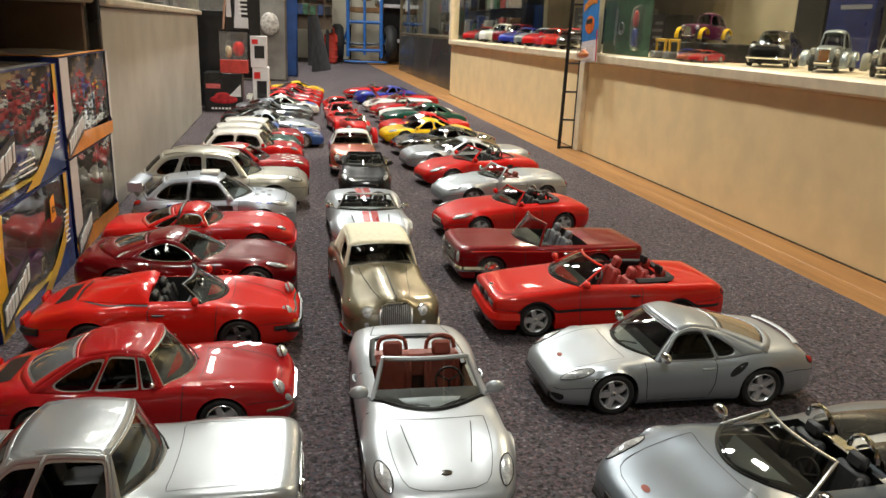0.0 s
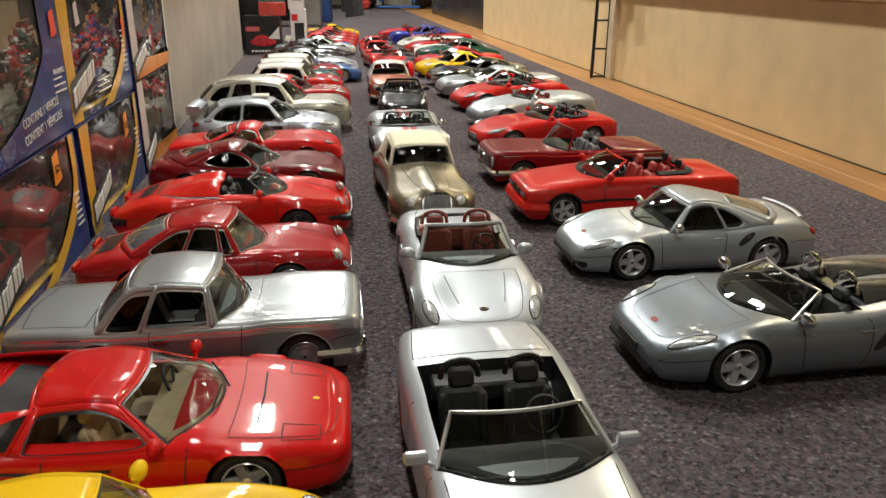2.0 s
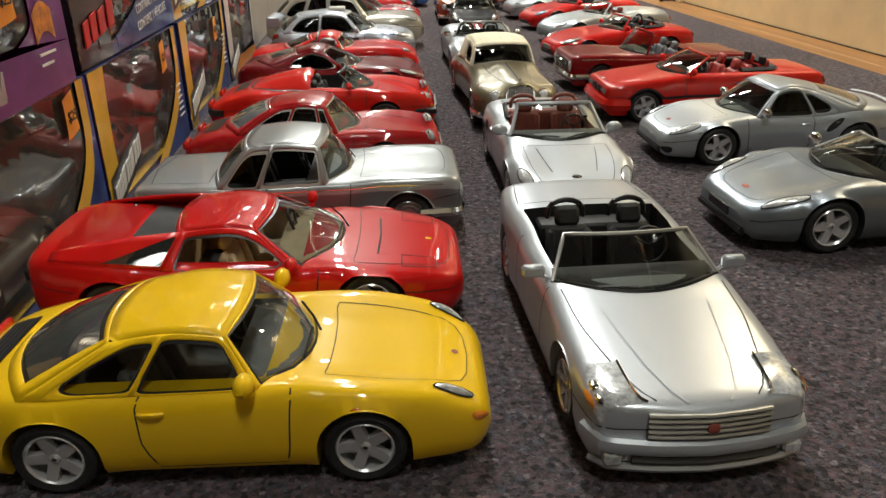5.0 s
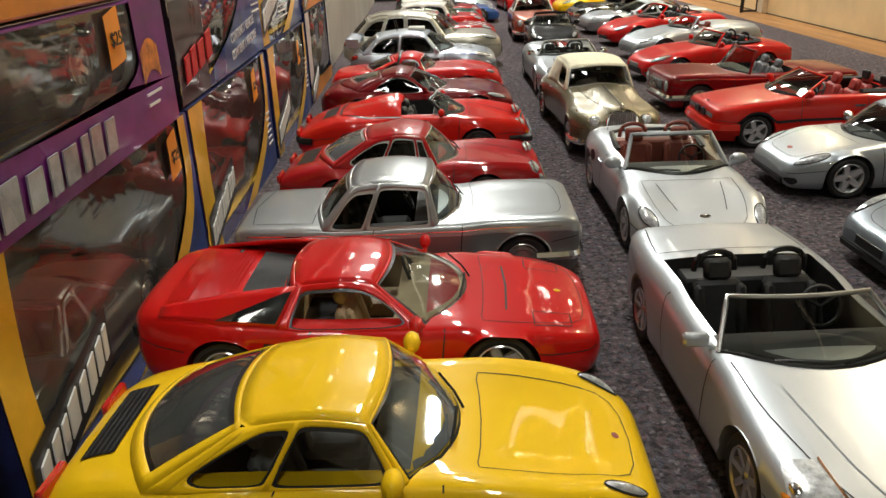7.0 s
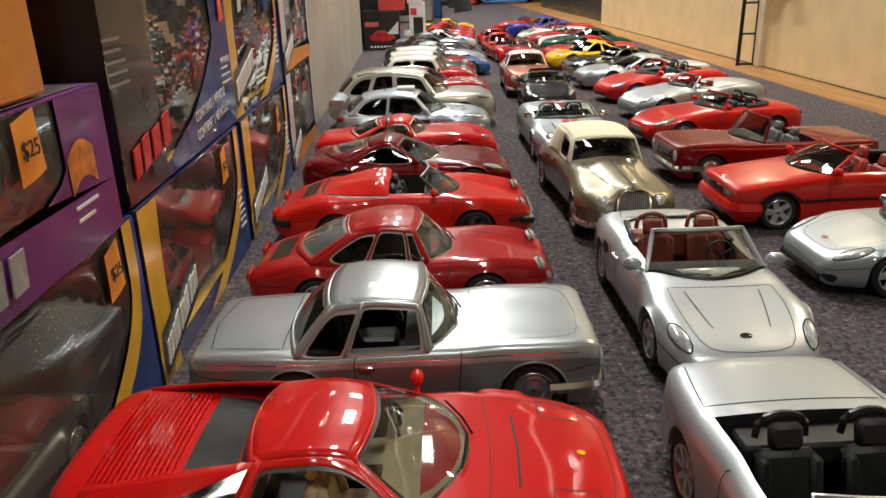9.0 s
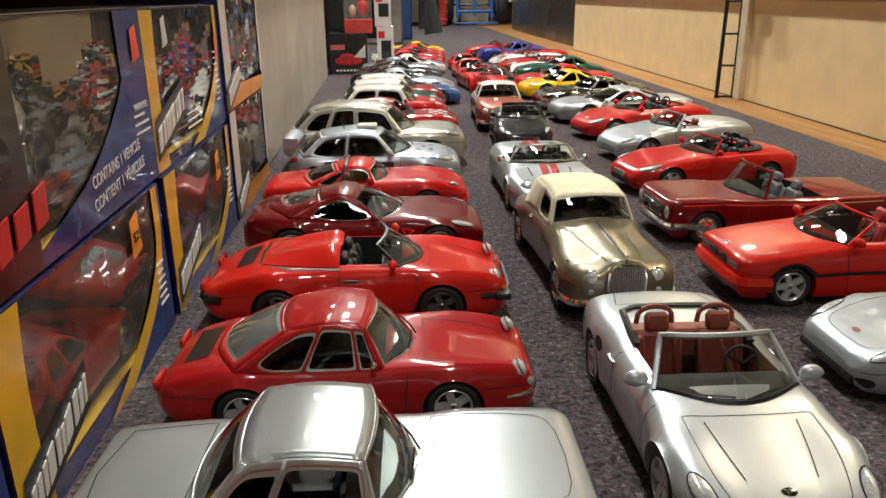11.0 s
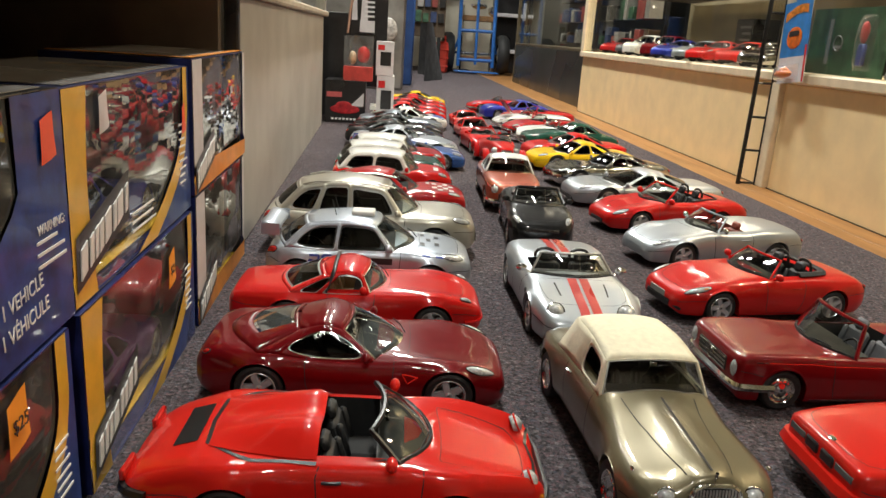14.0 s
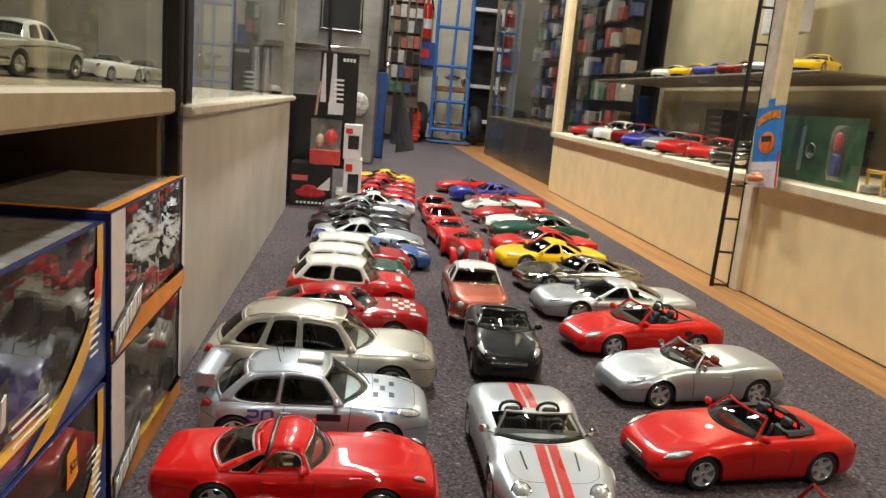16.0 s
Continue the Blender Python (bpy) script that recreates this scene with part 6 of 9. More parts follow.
def extra_fifties(sh, c):
    chrome_classic(sh, c)
    slats(sh, c, 0.42, 0.62, 0.5, 3, CHROME)
    round_lamp(sh, c, 0.03, 0.62, 0.74, 0.12, CHROME, tilt=5)
    ribbon(sh, c, "side_chrome", [(0.2, 5.8), (2.4, 5.9), (4.4, 6.6)], CHROME, 0.03, 0.006)


FIFTIES = car(L=4.6, W=1.80, H=1.54, wb=2.8, fo=0.80, r=0.34, k=0.95, boxy=0.5, top=((0, 0.78), (0.05, 0.85), (0.4, 0.94), (1.3, 1.02), (2.0, 1.04), (3.4, 1.0), (4.3, 0.92), (4.55, 0.85), (4.6, 0.7)), fen=((0, 0.0), (0.3, 0.03), (1.3, -0.01), (4.0, 0), (4.5, 0.05)), bot=((0, 0.36), (0.15, 0.27), (4.3, 0.27), (4.6, 0.36)),
              roof=dict(x=(1.35, 1.75, 2.95, 3.5), zB=1.47, zC=1.46, wrap=0.3, wrapr=0.3, wB=0.68, wC=0.67, label="white painted roof"), roof_mat=WHITEP, trim=CHROME, paint=COPPER, rim="classic", rim_mat=CHROME, bonnet=(0.15, 1.25, 3.2), door=(1.6, 2.6), handle_mat=CHROME, mirrors=False, seat_top=1.1, extra=extra_fifties)


def extra_vintage(sh, c):
    k = sh.k
    round_lamp(sh, c, 0.25, 0.42, 0.80, 0.13, CHROME, tilt=5)
    chrome_classic(sh, c)
    for x, col in ((sh.axles[0], 0), (sh.axles[1], 1)):
        for sg in (1, -1):
            pts = [sh.P(x + 0.46 * math.cos(t * math.pi / 10), sg * 0.72, 0.33 + 0.44 * math.sin(t * math.pi / 10)) for t in range(1, 12)]
            Geo().tube(pts, 0.13 * k, 8, False, 0.45).make("mudguard", sh.s["paint"], c)
    slats(sh, c, 0.42, 0.85, 0.2, 2, CHROME, CHROME, name="radiator")


VINTAGE = car(L=3.9, W=1.5, H=1.15, wb=2.45, fo=0.55, r=0.33, k=1.05, plan=((0, 0.35), (0.1, 0.5), (0.35, 0.66), (0.6, 0.85), (0.9, 0.8), (1, 0.5)), top=((0, 0.86), (0.1, 0.92), (1.2, 1.0), (2.4, 0.92), (3.4, 0.85), (3.9, 0.55)), screen=dict(x=(1.35, 1.5, 0), zB=1.25, wrap=0.06, wrapt=0.03, wB=0.5), screen_mat=CHROME,
              open=(1.5, 2.5), seat_x=2.3, seat_y=0.26, seat_top=1.0, paint=RED, rim="ten", rim_mat=CHROME, tyre=0.16, inset=-0.12, mirrors=False, handles=False, extra=extra_vintage)


def coupe(paint_, L=4.4, W=1.85, H=1.2, wb=2.55, kind="gt", **kw):
    """Numbers for a coupe: gt (long bonnet), mid (wedge with its engine behind) or hatch."""
    x = {"gt": (1.55, 2.2, 2.95, 3.75), "mid": (1.05, 1.95, 2.6, 3.5), "hatch": (1.1, 1.75, 3.0, 3.6)}[kind]
    x = tuple(v * L / 4.4 for v in x) if kind != "hatch" else x
    cowl = {"gt": 0.80, "mid": 0.70, "hatch": 0.87}[kind]
    top = ((0, 0.42 if kind != "hatch" else 0.6), (0.05, 0.52 if kind != "hatch" else 0.7), (0.4, 0.64 if kind != "hatch" else 0.84), (x[0], cowl), (x[2], cowl + 0.04), (L - 0.5, cowl + 0.06), (L - 0.1, cowl - 0.02), (L, cowl - 0.2))
    d = dict(L=L, W=W, H=H, wb=wb, fo=0.9, r=0.325, top=top, fen=((0, 0), (0.4, 0.04), (0.9, 0.06), (1.5, 0.0), (L, 0)), flare=0.03, roof=dict(x=x, zB=H - 0.05, zC=H - 0.06, wrap=0.36, wrapr=0.3, wB=0.66 if kind == "hatch" else 0.61, wC=0.64 if kind == "hatch" else 0.59),
             paint=paint_, lamps=((0.36, 4.1, 0.18, 0.80, LENS, 0.006, 0.02),), tails=((L - 0.1, 5.0, 0.06, 0.7, RED_LENS, 0.006, 0.02),), bonnet=(0.2, x[0] - 0.1, 3.0), door=(x[0] + 0.35, x[2] - 0.05), rim="five", handles=False)
    d.update(kw)
    return d


def roadster(paint_, L=4.1, W=1.75, H=1.2, wb=2.4, xa=1.5, **kw):
    top = ((0, 0.40), (0.05, 0.49), (0.35, 0.60), (xa, 0.84), (2.4, 0.86), (3.0, 0.88), (L - 0.4, 0.84), (L - 0.1, 0.74), (L, 0.58))
    d = dict(L=L, W=W, H=H, wb=wb, fo=0.86, r=0.315, top=top, fen=((0, 0), (0.35, 0.05), (0.8, 0.06), (1.4, 0.0), (L, 0)), flare=0.03, screen=dict(x=(xa - 0.05, xa + 0.45, 0), zB=1.18, wrap=0.32, wB=0.6), open=(xa + 0.3, 2.75), seat_x=2.4, seat_top=1.0, paint=paint_,
             lamps=((0.34, 4.1, 0.18, 0.80, LENS, 0.006, 0.02),), tails=((L - 0.1, 5.0, 0.06, 0.7, RED_LENS, 0.006, 0.02),), bonnet=(0.2, xa - 0.15, 2.9), door=(xa + 0.15, 2.6), rim="five", handle_x=2.4)
    d.update(kw)
    return d


place_mid(XLR, 0.420, 0.231, "silver open roadster model with angular nose and black seats", 0.2, 0.94)
place_mid(BOXSTER, 0.689, 0.252, "bright silver open roadster model with brown-red seats and hoops", -1.6, 0.98)
place_mid(BENTLEY, 0.957, 0.257, "bronze vintage drophead model with cream top and chrome radiator", 1.2, 0.91)
place_mid(SERIES, 1.235, 0.27, "silver open sports car model with twin red racing stripes", -0.8, 1)
place_mid(BLACK_CONV, 1.567, 0.291, "glossy black small convertible model with folded hood", -4.8, 1)
place_mid(FIFTIES, 1.79, 0.291, "copper-brown fifties saloon model with white roof", -2.7, 0.945)
place_mid(VINTAGE, 2.175, 0.338, "bright red vintage roadster model with separate mudguards", 1.4, 1)
place_mid(roadster(RED, k=0.95), 2.386, 0.336, "red open two-seater model in a row of red cars", 5.7, 0.885)
place_mid(coupe(RED, kind="mid", k=0.95), 2.61, 0.337, "red low mid-engined coupe model", 3.5, 0.87)
place_mid(coupe(RED_C, kind="mid", k=0.95, H=1.15), 2.84, 0.337, "red wedge-shaped coupe model", 1.4, 0.85)

# ---- right-hand row, noses towards the aisle's middle ----


def extra_cgt(sh, c):
    # twin humped engine cover behind the seats
    for sg in (1, -1):
        Geo().grid(lambda a, b, sg=sg: sh.P(2.72 + 1.25 * a, sg * 0.34 + 0.24 * (2 * b - 1), sh.zat(2.72 + 1.25 * a, 0.3) + 0.012 + 0.19 * (1 - a) ** 0.8 * math.sin(math.pi * b) ** 0.7), 10, 10).make("engine_cover_hump", DARK_ALLOY, c, "dark mesh engine cover hump")
        Geo().tube([sh.P(2.62, sg * 0.34 + 0.2 * math.cos(t * math.pi / 8), 0.98 + 0.2 * math.sin(t * math.pi / 8)) for t in range(9)], 0.03 * sh.k, 6).make("roll_hoop", CHROME, c)
    stripe(sh, c, "rear_bulkhead", 2.55, 2.68, -0.2, 0.2, CHROMEP, 0.08)
    blob(sh, c, "side_intake", 2.88, 6.3, 0.12, 1.3, BLACK, 0.004, 0.0, "", True, None, -0.16)
    slats(sh, c, 0.16, 0.27, 0.6, 1, BLACK, x=-0.006, name="front_intake")
    blob(sh, c, "bonnet_badge", 0.30, 0.0, 0.04, 0.3, MAROON_IN, 0.004, 0.004, "", False)
    plate(sh, c, 0.36, BLACK)


CGT = car(L=4.613, W=1.92, H=1.16, wb=2.73, fo=0.95, r=0.34, k=0.925, top=((0, 0.38), (0.05, 0.45), (0.3, 0.545), (0.8, 0.65), (1.4, 0.79), (2.6, 0.83), (3.4, 0.90), (4.2, 0.92), (4.5, 0.86), (4.613, 0.7)), fen=((0, 0.02), (0.4, 0.08), (0.9, 0.105), (1.5, 0.03), (2.4, 0.0), (3.4, 0.03), (4.5, 0)), flare=0.04,
          screen=dict(x=(1.22, 1.98, 0), zB=1.10, wrap=0.42, wB=0.58, bar=0.02), screen_mat=SILVER_TRIM, open=(1.64, 2.62), seat_x=2.45, seat_top=0.98, paint=STEEL, rim="five", tyre=0.26, lamps=((0.42, 4.0, 0.26, 0.80, LENS, 0.006, 0.03),), bonnet=(0.16, 1.15, 2.7), door=(1.72, 2.62), handle_x=2.55, mirror_mat=CHROME, mirror_r=0.1, glass=SMOKE, extra=extra_cgt)


def extra_cayman(sh, c):
    wipers(sh, c, sh.s["roof"])
    g = Geo()
    pts = [sh.P(4.02 + 0.10 * (1 - u * u), 0.60 * u, sh.zat(4.0, 0.5 * u) + 0.03) for u in [-1 + i / 6 for i in range(13)]]
    g.tube(pts, 0.042 * sh.k, 6, False, 0.4).make("tail_spoiler", WHITE_SILVER, c)
    blob(sh, c, "side_intake", 2.9, 6.2, 0.09, 0.75, GAP, 0.003, 0.0, "", True, None, -0.14)
    slats(sh, c, 0.20, 0.31, 0.58, 1, BLACK, x=-0.004, name="lower_intake")
    blob(sh, c, "fog_intake", 0.10, 8.0, 0.08, 0.7, BLACK, 0.004, 0.0)
    blob(sh, c, "bonnet_badge", 0.34, 0.0, 0.04, 0.3, MAROON_IN, 0.004, 0.004, "", False)
    blob(sh, c, "side_marker", 0.62, 6.0, 0.07, 0.15, CHROME, 0.003, 0.004)


CAYMAN = car(L=4.341, W=1.80, H=1.305, wb=2.415, fo=0.92, r=0.335, k=0.905, top=((0, 0.40), (0.05, 0.48), (0.25, 0.565), (0.6, 0.655), (1.2, 0.79), (1.5, 0.82), (2.6, 0.85), (3.3, 0.92), (3.9, 0.90), (4.2, 0.79), (4.341, 0.62)), fen=BOX_FEN, flare=0.04,
             roof=dict(x=(1.22, 1.86, 2.78, 3.78), zB=1.245, zC=1.21, wrap=0.38, wrapr=0.4, wB=0.64, wC=0.58, cr=0.055, peak=0.35, windows=((0.05, 0.54, 0.05, 0.88, 6.0, 9.0, 0.4), (0.56, 0.78, 0.10, 0.80, 9.0, 1.8, 0.4)), rear_in=(0.18, 0.15, 0.94), rear_glass=surface("brown_tinted_rear_glass", (0.28, 0.22, 0.14), 0.12, coat=1.0)), paint=SILVER, rim="five", tyre=0.24,
             lamps=((0.38, 4.25, 0.24, 0.99, LENS, 0.006, 0.03),), tails=((4.2, 4.9, 0.09, 0.8, RED_LENS, 0.006, 0.03),), bonnet=(0.18, 1.12, 2.7), door=(1.4, 2.55), handle_x=2.4, mirror_mat=CHROME, mirror_r=0.1, extra=extra_cayman)


def extra_bmw(sh, c):
    k = sh.k
    soft_ring(sh, c, 2.7, 3.45, 0.60, SOFT_BLACK, 0.09)
    for y in (-0.16, 0.16):
        px, _, pz = sh.P(-0.012, 0, 0.60)
        o = Geo().box(px - 0.04 * k, px + 0.012 * k, (y - 0.13) * k, (y + 0.13) * k, pz - 0.08 * k, pz + 0.06 * k, 0.02 * k).make("kidney_grille", BLACK, c)
    for y in (-0.48, 0.48):
        px, _, pz = sh.P(0.006, 0, 0.60)
        Geo().box(px - 0.1 * k, px + 0.015 * k, (y - 0.17) * k, (y + 0.17) * k, pz - 0.05 * k, pz + 0.045 * k, 0.012 * k).make("headlight", GREY_SCREEN, c)
    bumper(sh, c, "front_bumper", 0.38, sh.s["paint"], 0.09, 0.45)
    ribbon(sh, c, "rubbing_strip", [(0.12, 7.3), (4.3, 7.3)], BLACK, 0.05, 0.008)
    plate(sh, c, 0.40, WHITE)
    slats(sh, c, 0.20, 0.28, 0.5, 1, BLACK, x=-0.03, name="lower_intake")
    for y in (-0.32, 0.32):
        Geo().box(*sorted((sh.P(3.22, 0, 0)[0], sh.P(3.30, 0, 0)[0])), (y - 0.11) * k, (y + 0.11) * k, 1.0 * k, 1.16 * k, 0.02 * k).make("headrest", BLACK, c)
    blob(sh, c, "bonnet_badge", 0.12, 0.0, 0.035, 0.28, CHROME, 0.004, 0.006, "", False)


BMW = car(L=4.433, W=1.71, H=1.2, wb=2.70, fo=0.77, r=0.315, k=0.915, boxy=0.85, plan=((0, 0.78), (0.008, 0.87), (0.03, 0.92), (0.10, 0.96), (0.45, 0.985), (0.75, 1.0), (0.95, 0.95), (1, 0.84)), crown=0.02, top=((0, 0.66), (0.03, 0.72), (0.3, 0.77), (1.2, 0.88), (1.7, 0.93), (3.4, 0.93), (4.2, 0.92), (4.38, 0.85), (4.433, 0.7)), flare=0.015, screen=dict(x=(1.26, 1.94, 0), zB=1.25, wrap=0.30, wB=0.64), glass=SMOKE, open=(1.62, 3.3), seat_x=2.55, back_seats=3.15, seat_top=1.12,
          inside=RED_IN, tub=INTERIOR, paint=RED_C, rim="five", rim_mat=ALLOY, tyre=0.21, bonnet=(0.1, 1.32, 3.3), door=(1.55, 2.75), handle_x=2.6, handle_mat=BLACK, tails=((4.36, 5.3, 0.05, 0.6, RED_LENS, 0.006, 0.01),), extra=extra_bmw)

PAGODA_OPEN = dict(PAGODA)
for key in ("roof", "two", "open"):
    PAGODA_OPEN.pop(key, None)
PAGODA_OPEN.update(k=0.92, paint=WINE, screen=dict(x=(1.46, 1.86, 0), zB=1.29, wrap=0.34, wB=0.66, bar=0.03), screen_mat=WINE, open=(1.78, 2.95), seat_x=2.5, seat_top=1.02, rim_mat=CHROME, mirrors=False, inside=GREY_IN)


def extra_s2000(sh, c):
    soft_ring(sh, c, 2.55, 3.2, 0.62, SOFT_BLACK, 0.10)
    slats(sh, c, 0.22, 0.36, 0.42, 1, BLACK, x=-0.006, name="front_intake")
    plate(sh, c, 0.43, surface("grey_plate", (0.4, 0.4, 0.38), 0.4))
    blob(sh, c, "fog_lamp", 0.06, 8.2, 0.05, 0.5, BLACK, 0.004, 0.01)
    blob(sh, c, "indicator", 0.52, 4.55, 0.06, 0.25, AMBER, 0.02, 0.01)


S2000 = roadster(RED, L=4.135, W=1.75, H=1.2, xa=1.62, k=0.93, hoop=BLACK, open=(1.92, 2.95), seat_x=2.65, seat_top=1.06, lamps=((0.40, 4.3, 0.24, 0.80, LENS, 0.006, 0.03),), extra=extra_s2000, glass=SMOKE)
CONCEPT = roadster(SILVER, L=4.11, W=1.74, k=0.97, xa=1.45, inside=MAROON_IN, tub=MAROON_IN, seat_x=2.3, seat_top=1.0, open=(1.75, 2.45), top=BOX_TOP[:-2] + ((4.0, 0.74), (4.11, 0.55)), fen=BOX_FEN, mirror_mat=CHROME)
RED_BOX = dict(BOXSTER, paint=RED, inside=INTERIOR, tub=INTERIOR, hoop=BLACK, bulkhead=False, k=0.95)


def extra_xj(sh, c):
    ribbon(sh, c, "side_crease", [(0.6, 6.5), (4.4, 6.5)], GAP, 0.02)
    slats(sh, c, 0.18, 0.3, 0.6, 1, BLACK, x=-0.006, name="front_intake")
    blob(sh, c, "side_intake", 2.95, 5.9, 0.25, 0.5, BLACK, 0.004, 0.0)


XJ = coupe(SILVER, L=4.93, W=2.0, H=1.15, wb=2.64, kind="mid", k=0.985, fo=1.05, glass=SMOKE, extra=extra_xj)
CHROME_GT = coupe(CHROMEP, L=4.55, W=1.9, H=1.2, wb=2.6, kind="gt", k=0.96, inside=RED_IN, glass=DARK_GLASS)


def extra_wedge(sh, c):
    blob(sh, c, "side_intake", 2.9, 5.6, 0.22, 0.7, BLACK, 0.004, 0.0)
    slats(sh, c, 0.17, 0.28, 0.62, 1, BLACK, x=-0.006, name="front_intake")


LAMBO = coupe(YELLOW, L=4.3, W=1.9, H=1.165, wb=2.56, kind="mid", k=1.0, glass=DARK_GLASS, extra=extra_wedge)

place_right(CGT, 0.350, 0.676, "dark silver open supercar model with twin engine-cover humps", 1, 1)
place_right(CAYMAN, 0.363, 0.864, "silver hard-top coupe model with raised white tail spoiler", -1, 0.95)
place_right(BMW, 0.357, 1.02, "red four-seat convertible model with red seats, black strip", -1, 0.99)
place_right(PAGODA_OPEN, 0.356, 1.179, "wine-red classic open roadster model with chrome bumper and grille", 1.5, 0.985)
place_right(S2000, 0.377, 1.362, "glossy red open roadster model with black folded hood", 8, 1)
place_right(CONCEPT, 0.411, 1.552, "silver concept roadster model with brown-red cockpit", 9, 1.02)
place_right(RED_BOX, 0.411, 1.726, "bright red open roadster model with black cockpit", 10, 1.01)
place_right(XJ, 0.406, 1.908, "long low silver supercar model", 3.5, 1.017)
place_right(CHROME_GT, 0.409, 2.08, "mirror-chromed coupe model with dark windows and red seats", 7.5, 0.98)
place_right(LAMBO, 0.403, 2.258, "yellow wedge-shaped supercar model", 6, 1.01)

# ---- the rows' far ends ----


def extra_alfa(sh, c):
    for i in range(4):
        for j in range(4):
            if (i + j) % 2 == 0:
                stripe(sh, c, "white_check", 0.35 + 0.16 * i, 0.49 + 0.16 * i, -0.5 + 0.26 * j, -0.28 + 0.26 * j, WHITE, 0.006)
    stripe(sh, c, "screen_label", 1.05, 1.15, 0.25, 0.5, WHITE, 0.02)


def extra_mini(sh, c):
    s = sh.s
    for sg in (1, -1):
        Geo().tube([sh.P(0.02, sg * 0.25, 0.40), sh.P(-0.04, sg * 0.25, 0.52)], 0.02 * sh.k, 5).make("bumper_over_rider", CHROME, c)
    slats(sh, c, 0.52, 0.66, 0.32, 2, CHROME)
    bumper(sh, c, "front_bumper", 0.40, CHROME, 0.03, 0.3)
    if s.get("print"):
        stripe(sh, c, "bonnet_print", 0.4, 0.55, -0.3, 0.3, WHITE, 0.006)


MINI = dict(kind="hatch", L=3.63, W=1.70, H=1.42, wb=2.47, fo=0.6, boxy=0.3, roof_mat=WHITEP, k=1.0, rim_mat=WHITE, extra=extra_mini,
            roof=dict(x=(1.0, 1.45, 3.1, 3.5), zB=1.36, zC=1.37, wrap=0.3, wrapr=0.12, wB=0.72, wC=0.70, q=4.4, peak=0.5, windows=((0.06, 0.5, 0.08, 0.86), (0.54, 0.93, 0.08, 0.86)), side_glass=DARK_GLASS, rear_glass=DARK_GLASS, label="white painted roof"),
            lamps=((0.3, 4.0, 0.13, 0.96, LENS, 0.006, 0.04),), bonnet=(0.15, 0.95, 3.2))


def extra_racer(sh, c):
    wing(sh, c, sh.L - 0.45, 0.98, 0.85, sh.s["paint"], 0.4)
    for sg in (1, -1):
        stripe(sh, c, "nose_print", 0.15, 0.5, sg * 0.4 - 0.1, sg * 0.4 + 0.1, WHITE)


place_left(coupe(RED_B, kind="hatch", L=4.49, W=1.76, H=1.38, wb=2.6, k=0.93, roof=dict(x=(1.35, 2.1, 3.4, 4.2), zB=1.33, zC=1.26, wrap=0.34, wrapr=0.25, wB=0.6, wC=0.56, side_glass=SMOKE), extra=extra_alfa), 0.204, 1.744, "dark red coupe model with white checks on its bonnet", -2, 0.95)
place_left(coupe(RED, **dict(MINI, print=True)), 0.195, 1.891, "red small hatchback model with white roof and bonnet print", -1.5, 1.01)
place_left(coupe(GREEN, **MINI), 0.192, 1.994, "dark green small hatchback model with white roof", -1.5, 1)
place_left(coupe(RED_B, **MINI), 0.202, 2.097, "deep red small hatchback model with white roof", -1.5, 1)
place_left(coupe(BLUE_B, kind="mid", L=4.6, W=1.95, H=1.02, k=0.95, extra=extra_racer), 0.252, 2.202, "blue low endurance racing car model with rear wing", -1, 0.945)
place_left(coupe(SILVER, kind="gt", L=4.5, W=1.85, H=1.25, k=1.0, tails=((4.4, 5, 0.06, 0.7, RED_LENS, 0.006, 0.02),)), 0.251, 2.337, "pale silver racing coupe model with white panels", -1, 0.99)
place_left(coupe(BLACKP, kind="gt", L=4.6, W=1.85, H=1.2, k=0.97), 0.232, 2.479, "black coupe model with chrome trim", -1, 0.955)
place_left(coupe(BLACKP, kind="gt", L=4.5, W=1.8, H=1.22, k=0.97, glass=SMOKE), 0.237, 2.609, "glossy black coupe model with pale side stripe", -1, 0.945)
place_left(coupe(STEEL, kind="gt", L=4.6, W=1.8, H=1.22, k=0.97), 0.249, 2.738, "dark grey coupe model with two-tone paint", -1, 0.94)


def extra_white_racer(sh, c):
    wing(sh, c, sh.L - 0.4, 1.05, 0.75, WHITEP, 0.35)
    stripe(sh, c, "nose_print", 0.2, 0.8, -0.7, 0.7, BLUE_INK)


place_left(coupe(WHITEP, kind="mid", L=4.5, W=1.9, H=1.18, k=0.97, extra=extra_white_racer), 0.27, 2.883, "white racing coupe model with blue nose and tail wing", 0, 0.935)
place_left(coupe(RED, kind="gt", L=4.5, W=1.85, H=1.22, k=0.97), 0.28, 3.036, "red coupe model with chrome bumper", 0, 0.93)
place_left(coupe(RED_B, kind="gt", L=4.5, W=1.85, H=1.22, k=0.97), 0.291, 3.168, "dark red coupe model near the row's end", 0, 0.925)
place_left(coupe(RED, kind="mid", L=4.6, W=1.9, H=1.16, k=0.97), 0.304, 3.324, "bright red mid-engined coupe model", 0, 0.915)


def extra_yellow_wing(sh, c):
    wing(sh, c, sh.L - 0.5, 1.08, 0.8, YELLOW, 0.4)
    stripe(sh, c, "nose_panel", 0.1, 0.9, -0.75, 0.75, YELLOW)


place_left(coupe(RED_C, kind="mid", L=4.6, W=1.9, H=1.1, k=0.97, extra=extra_yellow_wing), 0.311, 3.461, "red and yellow prototype racing car model", 0, 0.91)
place_left(coupe(YELLOW, kind="mid", L=4.4, W=1.85, H=1.15, k=0.97), 0.321, 3.596, "yellow mid-engined coupe model at the row's end", 0, 0.905)

